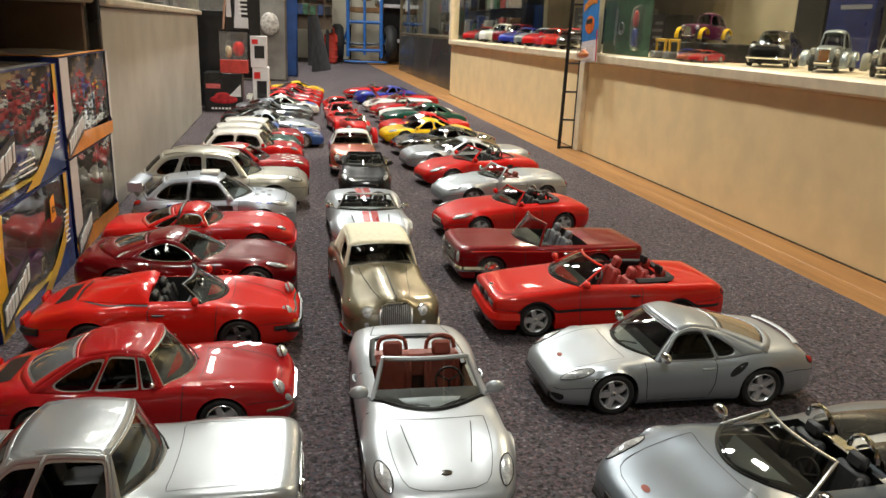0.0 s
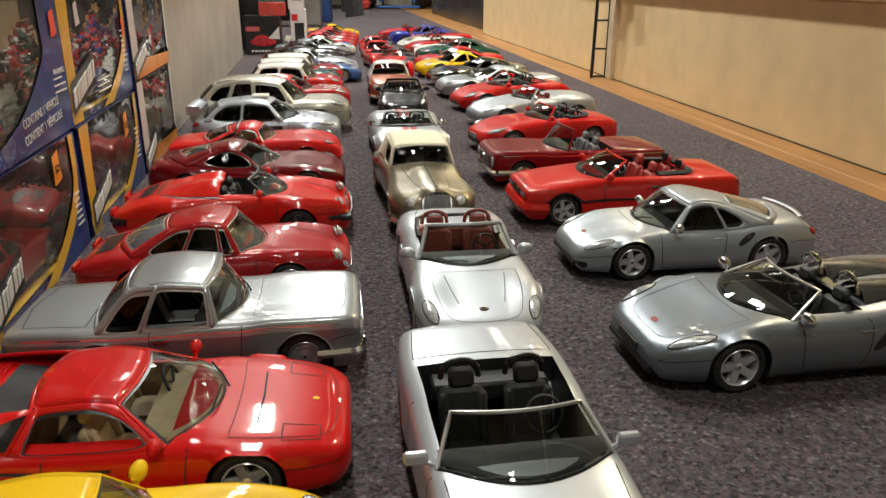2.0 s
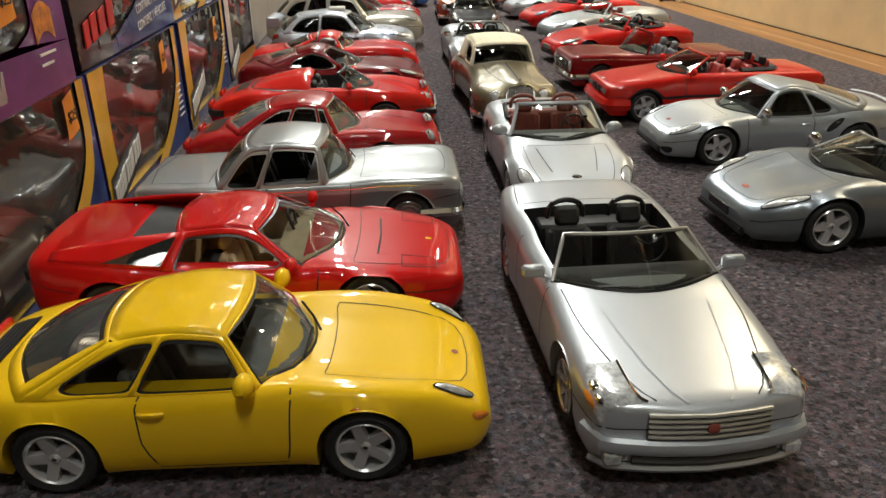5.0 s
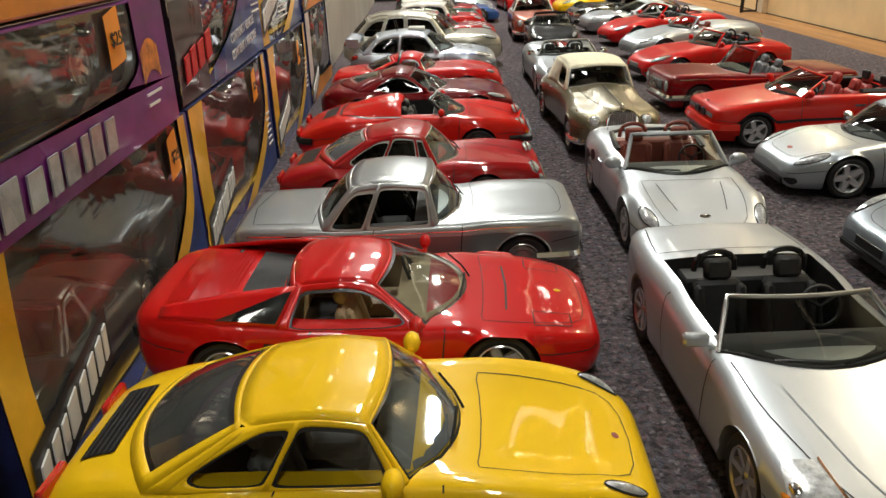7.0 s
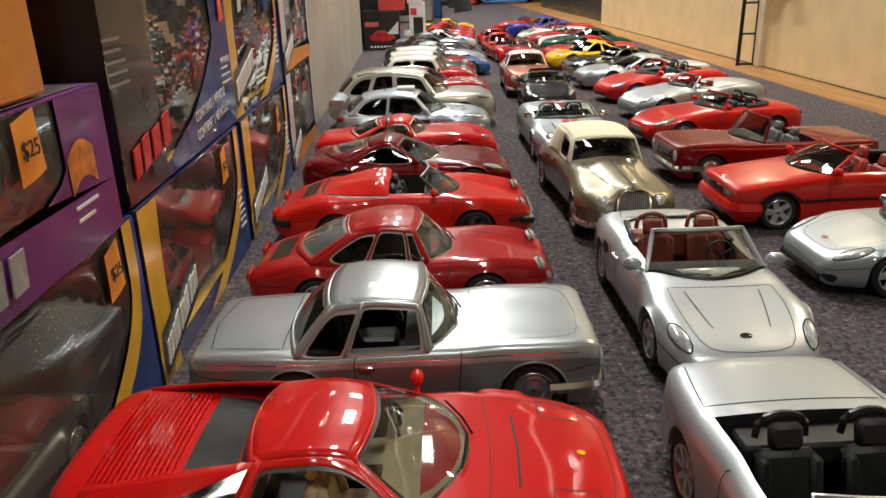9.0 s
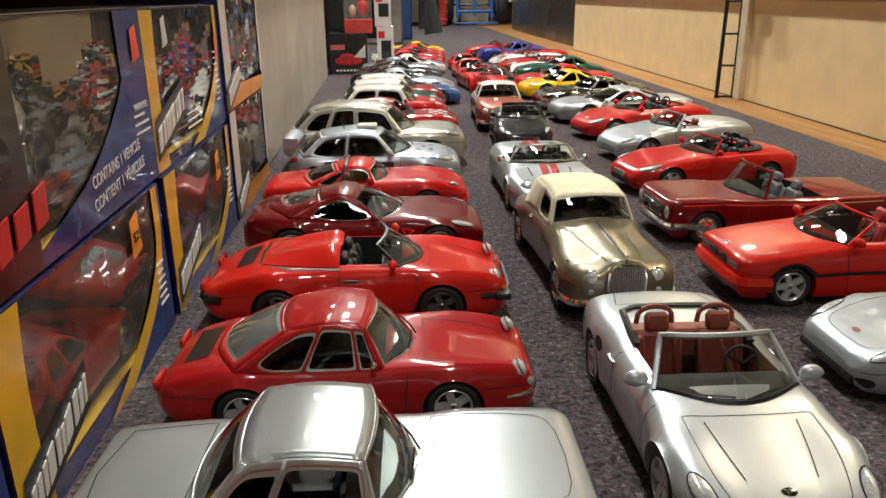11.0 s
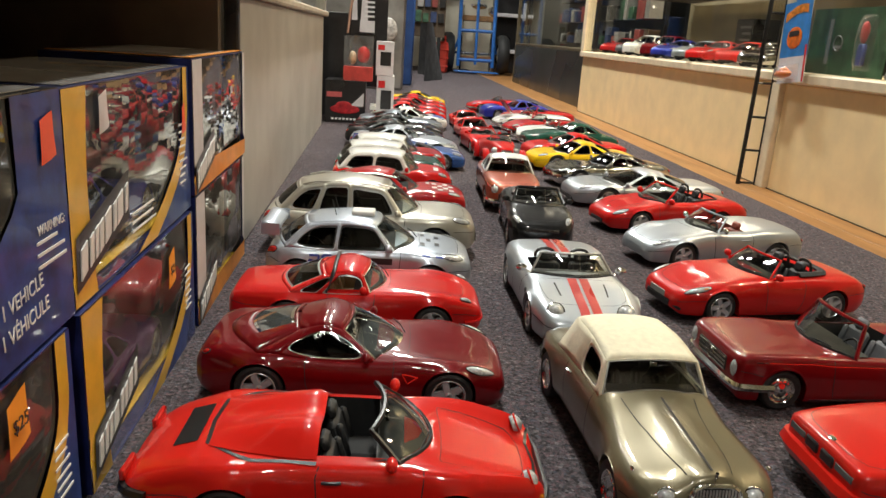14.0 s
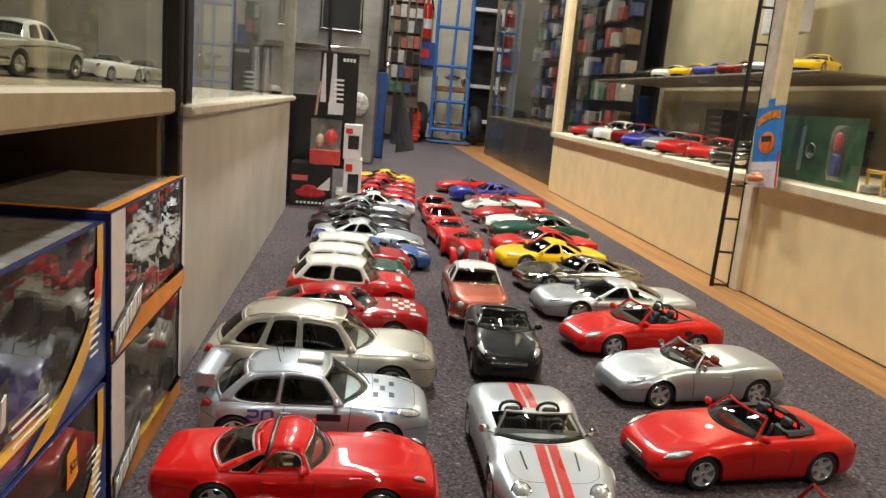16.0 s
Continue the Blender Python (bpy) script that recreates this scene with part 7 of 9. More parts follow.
place_right(coupe(RED, kind="mid", L=4.5, W=1.85, H=1.18, k=0.99, inside=INTERIOR), 0.419, 2.393, "red low coupe model with dark windows", 8, 1)


def extra_jag(sh, c):
    chrome_classic(sh, c)
    slats(sh, c, 0.42, 0.72, 0.3, 2, CHROME)


place_right(coupe(GREEN, kind="gt", L=4.6, W=1.75, H=1.38, k=0.99, trim=CHROME, rim="ten", rim_mat=CHROME, extra=extra_jag, top=((0, 0.62), (0.05, 0.72), (0.5, 0.82), (1.6, 0.96), (3.0, 0.98), (4.0, 0.86), (4.5, 0.7), (4.6, 0.55))), 0.44, 2.534, "dark green classic coupe model with chrome trim", 8, 0.99)
place_right(roadster(WHITEP, L=4.5, W=1.7, H=1.3, xa=1.7, k=0.99, inside=RED_IN, tub=RED_IN, rim="ten", rim_mat=CHROME, screen_mat=CHROME, extra=extra_jag), 0.442, 2.683, "white classic open roadster model with red cockpit", 8, 0.985)
place_right(roadster(RED_B, L=4.5, W=1.75, H=1.3, xa=1.6, k=0.99, screen_mat=CHROME, extra=chrome_classic), 0.439, 2.825, "red classic open car model with chrome screen", 11, 0.975)


def extra_open_bonnet(sh, c):
    chrome_classic(sh, c)
    o = Geo().grid(lambda a, b: sh.P(0.35 + 0.62 * a, 0.66 * (2 * b - 1) * (1 - 0.1 * a), 0.92 + 0.72 * (1 - a)), 5, 6).make("raised_bonnet", RED_B, c, "red bonnet lid standing open")
    md = o.modifiers.new("thickness", "SOLIDIFY")
    md.thickness = 0.0015


place_right(roadster(WHITEP, L=4.6, W=1.8, H=1.3, xa=1.6, k=0.99, inside=RED_IN, tub=RED_IN, screen_mat=CHROME, extra=extra_open_bonnet), 0.43, 2.985, "white and red classic convertible model with open bonnet", 7.5, 0.97)
place_right(roadster(RED_B, L=4.6, W=1.8, H=1.2, xa=1.6, k=0.99), 0.477, 3.127, "dark red open roadster model among white ones", 8, 0.965)
place_right(coupe(BLUE, kind="gt", L=4.7, W=1.85, H=1.3, k=1.0, top=((0, 0.5), (0.05, 0.6), (0.5, 0.84), (1.0, 0.86), (1.6, 0.8), (3.0, 0.9), (3.8, 0.98), (4.4, 0.8), (4.7, 0.5))), 0.426, 3.272, "deep blue streamlined coupe model with bulging wings", 9.4, 0.965)
place_right(roadster(RED, L=4.9, W=1.85, H=1.3, xa=1.8, k=1.0, screen_mat=CHROME, extra=chrome_classic), 0.399, 3.483, "red finned convertible model with chrome bumper", 6.4, 0.95)

# ---- stacked toy boxes along the shelf ----
CARD_BLUE = surface("blue_printed_card", (0.010, 0.045, 0.24), 0.35, vary=0.35, scale=60, coat=0.3)
CARD_NAVY = surface("navy_printed_card", (0.012, 0.02, 0.11), 0.35, vary=0.3, scale=60, coat=0.3)
CARD_YELLOW = surface("yellow_printed_card", (0.80, 0.48, 0.04), 0.35, vary=0.08, scale=50, coat=0.3)
CARD_ORANGE = surface("orange_printed_card", (0.72, 0.26, 0.02), 0.4, vary=0.1, scale=40, coat=0.2)
CARD_PURPLE = surface("purple_printed_card", (0.16, 0.02, 0.2), 0.35, vary=0.2, scale=50, coat=0.3)
CARD_BLACK = surface("black_printed_card", (0.012, 0.011, 0.012), 0.35, vary=0.3, scale=50, coat=0.3)
CARD_WHITE = surface("white_printed_card", (0.66, 0.64, 0.66), 0.4, vary=0.06, scale=50)
CARD_GREY = surface("grey_card", (0.30, 0.28, 0.26), 0.55, vary=0.1, scale=40)
PRICE = surface("orange_price_label", (0.9, 0.33, 0.02), 0.5, vary=0.05)
PRICE_RED = surface("red_price_label", (0.85, 0.09, 0.03), 0.5, vary=0.05)
INK_WHITE = surface("white_ink", (0.8, 0.8, 0.8), 0.4, vary=0.03)
INK_GREY = surface("grey_ink", (0.22, 0.22, 0.23), 0.4, vary=0.1)
INK_RED = surface("red_ink", (0.6, 0.02, 0.02), 0.4, vary=0.05)
INK_BLACK = surface("black_ink", (0.02, 0.02, 0.02), 0.5)
PLATE_INK = surface("dark_plate_ink", (0.05, 0.05, 0.055), 0.35, vary=0.2)
TOP_FILM = surface("grey_glossy_top", (0.34, 0.32, 0.30), 0.25, vary=0.2, scale=30, coat=0.6)
SILVER_INK = surface("silver_ink", (0.5, 0.52, 0.55), 0.3, 0.5, vary=0.2, scale=90)


def band(g, x, ys, zs, e0, e1):
    """A strip of the face between two edges given as functions of height."""
    for z0, z1 in zip(zs, zs[1:]):
        g.add([(x, e0(z0), z0), (x, e1(z0), z0), (x, e1(z1), z1), (x, e0(z1), z1)], [(0, 1, 2, 3)])


def flat_text(text, size, mat, parent, m, name="lettering"):
    cu = bpy.data.curves.new("text", "FONT")
    cu.body, cu.size, cu.extrude, cu.align_x = text, size, 0.00015, "LEFT"
    tmp = bpy.data.objects.new("text", cu)
    scene.collection.objects.link(tmp)
    bpy.context.view_layer.update()
    me = bpy.data.meshes.new_from_object(tmp.evaluated_get(bpy.context.evaluated_depsgraph_get()))
    bpy.data.objects.remove(tmp)
    me.materials.clear()
    me.materials.append(mat)
    ob = new(name, me)
    ob.parent = parent
    ob.matrix_basis = m
    return ob


FACE = Matrix(((0, 0, 1, 0), (1, 0, 0, 0), (0, 1, 0, 0), (0, 0, 0, 1)))


def logo_bars(parent, x, y, z, w, h, mat, plate_mat=None, lean=0.25, n=7, name="logo_bar"):
    """A word mark drawn as a row of plain upright bars on a slanted plate."""
    if plate_mat:
        Geo().add([(x, y - 0.004, z - 0.006), (x, y + w + 0.002, z - 0.006 + w * lean), (x, y + w + 0.004, z + h + 0.006 + w * lean), (x, y - 0.002, z + h + 0.006)], [(0, 1, 2, 3)]).make("logo_plate", plate_mat, parent, "", False)
    rnd_ = random.Random(int(y * 1e4 + z * 1e3))
    y_ = y
    while y_ < y + w - 0.004:
        wd = min(rnd_.uniform(0.5, 1.25) * w / n, y + w - y_)
        hh = h * rnd_.uniform(0.86, 1.0)
        zz = z + (y_ - y) * lean
        v = [(x + e, y_ + a * wd * 0.68 + b * h * 0.12, zz + b * hh + a * wd * lean) for e in (0.0002, 0.0010) for a, b in ((0, 0), (1, 0), (1, 1), (0, 1))]
        Geo().add(v, [(4, 5, 6, 7), (0, 1, 5, 4), (1, 2, 6, 5), (2, 3, 7, 6), (3, 0, 4, 7)]).make(name, mat, parent, "", False)
        y_ += wd


def sticker(parent, x, y, z, w=0.019, h=0.024, mat=PRICE, text="$25"):
    o = Geo().grid(lambda a, b: (x + 0.0008 + 0.0006 * math.sin(3 * a + 2 * b), y + w * a, z + h * b + 0.003 * a), 3, 3).make("price_label", mat, parent)
    if text:
        flat_text(text, 0.009, INK_BLACK, o, Matrix.Translation((x + 0.0018, y + 0.003, z + h * 0.42)) @ FACE)
    return o


def fine_print(parent, x, y, z, n, w, mat=INK_WHITE, pitch=0.0055, h=0.0014):
    g = Geo()
    rnd = random.Random(int(y * 1e4) + n)
    for i in range(n):
        g.box(x + 0.0004, x + 0.0009, y, y + w * rnd.uniform(0.65, 1.0), z - i * pitch, z - i * pitch + h)
    tagged(g.make("fine_print", mat, parent, "", False), kind="stuff")


# the boxes stand in a line along the aisle
BOXX = -0.09


def box_at(y_new, y_old, sy=1.08, x=0.0):
    """Stands a carton drawn from y_old with its near edge at y_new."""
    return pose(BOXX + x, y_new - y_old * sy, 0) @ Matrix.Diagonal((1.07, sy, 1.075, 1))


def toy_box(y0, y1, z0, z1, label, style, m, depth=0.115, edge=0.13):
    """A carton with a film window; the near edge is y0 and the face looks at the aisle."""
    box = thing("toy_box", m, label, "toy box", "boxed toys stacked by the shelf")
    w, h = y1 - y0, z1 - z0
    n = 14
    zs = [z0 + h * i / n for i in range(n + 1)]
    cols = dict(swoosh=(CARD_YELLOW, CARD_BLUE), purple=(CARD_PURPLE, CARD_PURPLE), heat=(CARD_BLACK, CARD_BLUE), white=(CARD_WHITE, CARD_ORANGE))[style]
    side_mat = dict(swoosh=CARD_NAVY, purple=CARD_PURPLE, heat=CARD_BLACK, white=CARD_NAVY)[style]
    x0, x1, t = -depth, -0.0006, 0.0012
    g = Geo().add([(x0, y0, z0), (x0, y1, z0), (x0, y1, z1), (x0, y0, z1), (x1, y0, z0), (x1, y1, z0), (x1, y1, z1), (x1, y0, z1)], [(0, 1, 2, 3), (0, 4, 5, 1), (0, 3, 7, 4), (1, 5, 6, 2), (3, 2, 6, 7)])
    shell = g.make("carton", side_mat, box, "", False)
    md = shell.modifiers.new("thickness", "SOLIDIFY")
    md.thickness, md.offset = t, 0
    if style == "swoosh":
        a0 = y0 + w * edge
        def right(z):
            b = (z - z0) / h
            return y0 + w * (0.93 - 0.50 * max(0, 1 - b / 0.75) ** 2.2)
        def right2(z):
            b = (z - z0) / h
            return min(y1, right(z) + w * (0.05 + 0.12 * max(0, 1 - b / 0.6)))
        parts = (("side_band", CARD_YELLOW, lambda z: y0, lambda z: a0 - 0.006 * math.sin(math.pi * (z - z0) / h)), ("window", FILM, lambda z: a0 - 0.006 * math.sin(math.pi * (z - z0) / h), right), ("swoosh", CARD_YELLOW, right, right2), ("end_band", CARD_BLUE, right2, lambda z: y1))
    elif style == "purple":
        def low(z):
            return (z - z0) / h
        parts = (("bottom_band", CARD_PURPLE, lambda z: y0, lambda z: y1 if low(z) < 0.40 else y0),
                 ("window", FILM, lambda z: y0, lambda z: y0 if low(z) < 0.39 else y1 - w * 0.16 - w * 0.1 * max(0, 1 - (low(z) - 0.4) / 0.2) ** 2),
                 ("end_band", CARD_PURPLE, lambda z: y1 if low(z) < 0.39 else y1 - w * 0.16 - w * 0.1 * max(0, 1 - (low(z) - 0.4) / 0.2) ** 2, lambda z: y1))
    elif style == "heat":
        def right(z):
            b = (z - z0) / h
            return y0 + w * 0.26 + w * 0.55 * min(1, max(0.0, (b - 0.12) / 0.5)) ** 0.5 if b > 0.12 else y0 + w * 0.26
        parts = (("side_band", CARD_BLACK, lambda z: y0, lambda z: y0 + w * 0.26), ("window", FILM, lambda z: y0 + w * 0.26, right), ("end_band", CARD_BLUE, right, lambda z: y1))
    else:
        def low(z):
            return (z - z0) / h
        parts = (("bottom_band", CARD_ORANGE, lambda z: y0, lambda z: y1 if low(z) < 0.2 else y0), ("side_band", CARD_WHITE, lambda z: y0, lambda z: y0 if low(z) < 0.2 else y0 + w * 0.14),
                 ("window", FILM, lambda z: y0 if low(z) < 0.2 else y0 + w * 0.14, lambda z: y0 if low(z) < 0.2 else y1 - w * 0.05), ("end_band", CARD_WHITE, lambda z: y1 if low(z) < 0.2 else y1 - w * 0.05, lambda z: y1))
    for nm, mt, e0, e1 in parts:
        q = Geo()
        if nm == "window":
            rnd = random.Random(int(y0 * 1000 + z0 * 500))
            ph = rnd.uniform(0, 6)
            m_ = 16
            for za, zb in zip(zs, zs[1:]):
                for i in range(m_):
                    vs = []
                    for zz, k in ((za, i), (za, i + 1), (zb, i + 1), (zb, i)):
                        yy = e0(zz) + (e1(zz) - e0(zz)) * k / m_
                        vs.append((0.0006 * math.sin(60 * yy + ph) * math.sin(90 * zz + ph) - 0.0014, yy, zz))
                    q.add(vs, [(0, 1, 2, 3)])
            o = q.make("window_film", FILM, box, "clear crinkled plastic window")
            o.visible_shadow = False
        else:
            band(q, 0.0, None, zs, e0, e1)
            q.make(nm, mt, box, "", False)
    # top panel with its printed edge
    slab("top_panel", -depth + 0.004, -0.004, y0 + 0.012, y1 - 0.012, z1 + 0.0009, z1 + 0.0013, TOP_FILM, box, "", 0)
    if style == "white":
        slab("top_edge", -0.010, -0.002, y0 + 0.002, y1 - 0.002, z1 + 0.0014, z1 + 0.0018, CARD_ORANGE, box, "", 0)
        for ya in (y0 + 0.002, y1 - 0.010):
            slab("top_edge", -depth + 0.004, -0.0105, ya, ya + 0.008, z1 + 0.0014, z1 + 0.0018, CARD_ORANGE, box, "", 0)
    # printed floor insert and grey moulded tray inside
    ins = Geo()
    for i in range(5):
        ins.box(-0.085 + i * 0.017, -0.085 + i * 0.017 + 0.008, y0 + 0.004, y1 - 0.004, z0 + 0.0018, z0 + 0.0026)
    ins.make("printed_insert", CARD_YELLOW, box, "", False)
    Geo().grid(lambda a, b: (-depth + 0.004 + 0.03 * a * a, y0 + 0.004 + (w - 0.008) * b, z0 + 0.004 + (h - 0.01) * a * (0.8 + 0.2 * math.sin(9 * b + y0 * 20))), 8, 14).make("moulded_tray", surface("grey_tray_plastic", (0.34, 0.35, 0.34), 0.3, vary=0.25, scale=40), box)
    return box


def packed(spec, y, z, label, m, yaw=90, x=-0.05):
    p = m @ Vector((x, y, z + 0.003))
    build_car(dict(spec, k=spec["k"] * 1.06), p.x, p.y, yaw, label, p.z, "toy cars inside boxes")


M_LOW_A = box_at(0.475, 0.418)
b = toy_box(0.418, 0.656, 0.0, 0.104, "yellow and blue toy box with film window beside the cars", "swoosh", M_LOW_A, edge=0.10)
logo_bars(b, 0.0006, 0.424, 0.010, 0.072, 0.015, INK_WHITE, PLATE_INK, 0.3)
sticker(b, 0.0, 0.612, 0.074)
M_LOW_B = box_at(0.738, 0.667)
b = toy_box(0.667, 0.905, 0.0, 0.104, "yellow and navy toy box with film window, orange price label", "swoosh", M_LOW_B)
logo_bars(b, 0.0006, 0.674, 0.010, 0.070, 0.015, INK_WHITE, PLATE_INK, 0.3)
sticker(b, 0.0, 0.838, 0.072)
fine_print(b, 0.0, 0.878, 0.052, 6, 0.018)
M_LOW_C = box_at(1.012, 0.930)
b = toy_box(0.930, 1.160, 0.0, 0.104, "yellow toy box with film window and blue end", "swoosh", M_LOW_C)
logo_bars(b, 0.0006, 0.938, 0.012, 0.070, 0.015, INK_WHITE, PLATE_INK, 0.3)
sticker(b, 0.0, 1.085, 0.064)
fine_print(b, 0.0, 1.13, 0.064, 7, 0.02)
M_LOW_D = box_at(1.275, 1.182, 0.97)
b = toy_box(1.182, 1.425, 0.0, 0.112, "white and orange toy box with film window", "white", M_LOW_D)
logo_bars(b, 0.0006, 1.188, 0.004, 0.07, 0.015, INK_WHITE, PLATE_INK, 0.3)
M_UP_C = box_at(1.014, 0.942, 1.1, -0.003)
b = toy_box(0.942, 1.175, 0.1065, 0.217, "yellow toy box with film window and white label", "swoosh", M_UP_C)
logo_bars(b, 0.0006, 0.948, 0.120, 0.076, 0.017, INK_WHITE, PLATE_INK, 0.28)
fine_print(b, 0.0, 1.03, 0.134, 3, 0.06, INK_WHITE)
fine_print(b, 0.0, 1.142, 0.175, 9, 0.022)
sticker(b, 0.0, 0.985, 0.19, 0.015, 0.02, CARD_WHITE, "")
sticker(b, 0.0, 1.15, 0.168, 0.012, 0.02, PRICE_RED, "")
M_UP_D = box_at(1.274, 1.184, 0.98, 0.0)
b = toy_box(1.184, 1.434, 0.1145, 0.222, "white and orange toy box with film window and orange top", "white", M_UP_D)
logo_bars(b, 0.0006, 1.19, 0.119, 0.07, 0.015, INK_WHITE, PLATE_INK, 0.3)
M_UP_B = box_at(0.738, 0.648, 0.95, -0.002)
b = toy_box(0.648, 0.934, 0.1065, 0.218, "black and blue toy box with film window, warnings printed", "heat", M_UP_B)
logo_bars(b, 0.0006, 0.66, 0.118, 0.08, 0.018, INK_RED, None, 0.12, 4)
flat_text("CONTAINS 1 VEHICLE", 0.0098, INK_WHITE, b, Matrix.Translation((0.0006, 0.80, 0.126)) @ FACE @ Matrix.Rotation(radians(4), 4, "Z"))
flat_text("CONTIENT 1 VÉHICULE", 0.0098, INK_WHITE, b, Matrix.Translation((0.0006, 0.798, 0.1135)) @ FACE @ Matrix.Rotation(radians(4), 4, "Z"))
flat_text("WARNING:", 0.0065, INK_WHITE, b, Matrix.Translation((0.0006, 0.895, 0.156)) @ FACE)
fine_print(b, 0.0, 0.893, 0.152, 3, 0.036)
sticker(b, 0.0, 0.905, 0.186, 0.018, 0.02, PRICE_RED, "")
fine_print(b, 0.0, 0.645, 0.19, 5, 0.04, INK_GREY)
M_UP_A = box_at(0.401, 0.36, 1.08, 0.004)
b = toy_box(0.36, 0.645, 0.1065, 0.174, "purple toy box with long film window and silver letter bars", "purple", M_UP_A)
logo_bars(b, 0.0006, 0.425, 0.111, 0.13, 0.016, SILVER_INK, None, 0.02, 8)
sticker(b, 0.0, 0.562, 0.147, 0.02, 0.024)
Geo().grid(lambda a, c: (0.0006, 0.60 + 0.026 * a, 0.133 + 0.016 * c + 0.006 * math.sin(3 * a)), 6, 3).make("flame_badge", surface("flame_badge_print", (0.8, 0.25, 0.03), 0.4, vary=0.4, scale=120), b)
fine_print(b, 0.0, 0.60, 0.127, 2, 0.024)
orange = thing("storage_box", M_UP_A, "plain orange cardboard box on the purple toy box", "cardboard box")
slab("carton", -0.11, -0.002, 0.37, 0.60, 0.1765, 0.262, CARD_ORANGE, orange, "", 0.0012)
Geo().grid(lambda a, c: (-0.0008, 0.552 + 0.03 * a, 0.22 + 0.03 * c + 0.004 * math.sin(8 * a)), 5, 4).make("white_print", surface("white_red_print", (0.7, 0.4, 0.35), 0.5, vary=0.5, scale=150), orange)

SMALL = dict(k=0.74, mirrors=False, bonnet=None, door=None)
packed(coupe(STEEL, kind="mid", **SMALL), 0.53, 0.0, "dark grey boxed car model behind film", M_LOW_A)
packed(coupe(RED_B, kind="gt", **SMALL), 0.79, 0.0, "red boxed car model behind film", M_LOW_B)
packed(coupe(paint((0.12, 0.02, 0.2), 0.3), kind="gt", **SMALL), 1.045, 0.0, "purple and red boxed car model behind film", M_LOW_C)
packed(coupe(STEEL, kind="gt", **SMALL), 1.3, 0.0, "grey boxed car model behind film", M_LOW_D)
packed(coupe(BLUE, kind="gt", **SMALL), 1.055, 0.107, "blue boxed car model behind film", M_UP_C)
packed(coupe(BLACKP, kind="gt", **SMALL), 1.305, 0.115, "black boxed car model behind film", M_UP_D)
packed(roadster(BLACKP, **dict(SMALL, k=0.8)), 0.51, 0.134, "dark boxed convertible model behind film", M_UP_A)
# motorcycle-like toy behind film: wheels, forks and pale body
bike = thing("toy_motorcycle", M_UP_B @ pose(-0.045, 0.785, 0.110), "white and silver toy motorcycle behind film", "toy motorcycle")
for dy in (-0.05, 0.05):
    q = Geo().lathe([(0.018, -0.006), (0.027, -0.008), (0.03, 0), (0.027, 0.008), (0.018, 0.006), (0.018, -0.006)], 20, "z")
    q.v = [(p[2], p[0] + dy, p[1] + 0.03) for p in q.v]
    q.make("wheel", RUBBER, bike)
    q = Geo().lathe([(0.002, -0.003), (0.017, -0.004), (0.017, 0.004), (0.002, 0.003)], 16, "z")
    q.v = [(p[2], p[0] + dy, p[1] + 0.03) for p in q.v]
    q.make("rim", CHROME, bike)
Geo().ball((0, 0, 0.055), 0.014, 0.045, 0.018, 14, 8).make("body", WHITEP, bike)
Geo().tube([(0, 0.05, 0.03), (0, 0.035, 0.08), (0.012, 0.03, 0.088)], 0.004, 6).make("fork", CHROME, bike)
Geo().ball((0, -0.03, 0.068), 0.012, 0.025, 0.007, 12, 6).make("seat", BLACK, bike)

# ---- ladder rack and the carded toy on the right-hand ledge ----
rack = thing("ladder_rack", pose(0, 0, 0), "narrow black steel ladder rack leaning at the ledge post", "ladder rack")
for a, b_, r_ in (((0.872, 2.209, -0.004), (0.886, 2.213, 1.0), 0.0048), ((0.908, 2.203, -0.004), (0.910, 2.206, 1.0), 0.0034)):
    Geo().tube([a, b_], r_, 8).make("rail", SATIN_BLACK, rack)
for i in range(14):
    z = 0.0 + 0.0725 * i
    Geo().tube([(0.872 + 0.014 * z, 2.209 + 0.004 * z, z), (0.908 + 0.002 * z, 2.203 + 0.003 * z, z)], 0.0028, 6).make("rung", SATIN_BLACK, rack)

card_m = pose(0.893, 2.110, 0.2457, 0, 0, -90) @ Matrix.Rotation(radians(-6), 4, "Y") @ Matrix.Scale(1.03, 4)
card = thing("carded_toy_car", card_m, "blue and white carded toy with an orange car in a blister", "carded toy")
CARD_SKY = surface("sky_blue_card", (0.03, 0.22, 0.62), 0.35, vary=0.2, scale=40, coat=0.3)
g = Geo()
g.box(-0.050, 0.046, -0.0006, 0.0006, -0.02, 0.030)
g.make("card_lower", CARD_WHITE, card, "", False)
Geo().box(-0.050, 0.046, -0.0006, 0.0006, 0.0302, 0.135).box(-0.012, 0.010, -0.0006, 0.0006, 0.1352, 0.150).make("card_upper", CARD_SKY, card, "", False)
Geo().grid(lambda a, c: (-0.042 + 0.078 * a, -0.0012, 0.098 + 0.016 * c + 0.014 * math.sin(2.2 * a)), 8, 3).make("flame_badge", surface("flame_badge_print", (0.8, 0.25, 0.03)), card)
for nm, x0, z0_, sx, sz in (("printed_car", -0.03, 0.045, 0.055, 0.042),):
    q = Geo().ball((x0 + sx / 2, -0.0012, z0_ + sz / 2), sx / 2, 0.0012, sz / 2, 18, 8)
    q.make(nm, surface("orange_car_print", (0.75, 0.16, 0.015), 0.4, vary=0.3, scale=70), card)
    Geo().box(x0 + 0.01, x0 + 0.045, -0.0032, -0.0024, z0_ + 0.024, z0_ + 0.034, 0.0003).make("printed_screen", INK_BLACK, card)
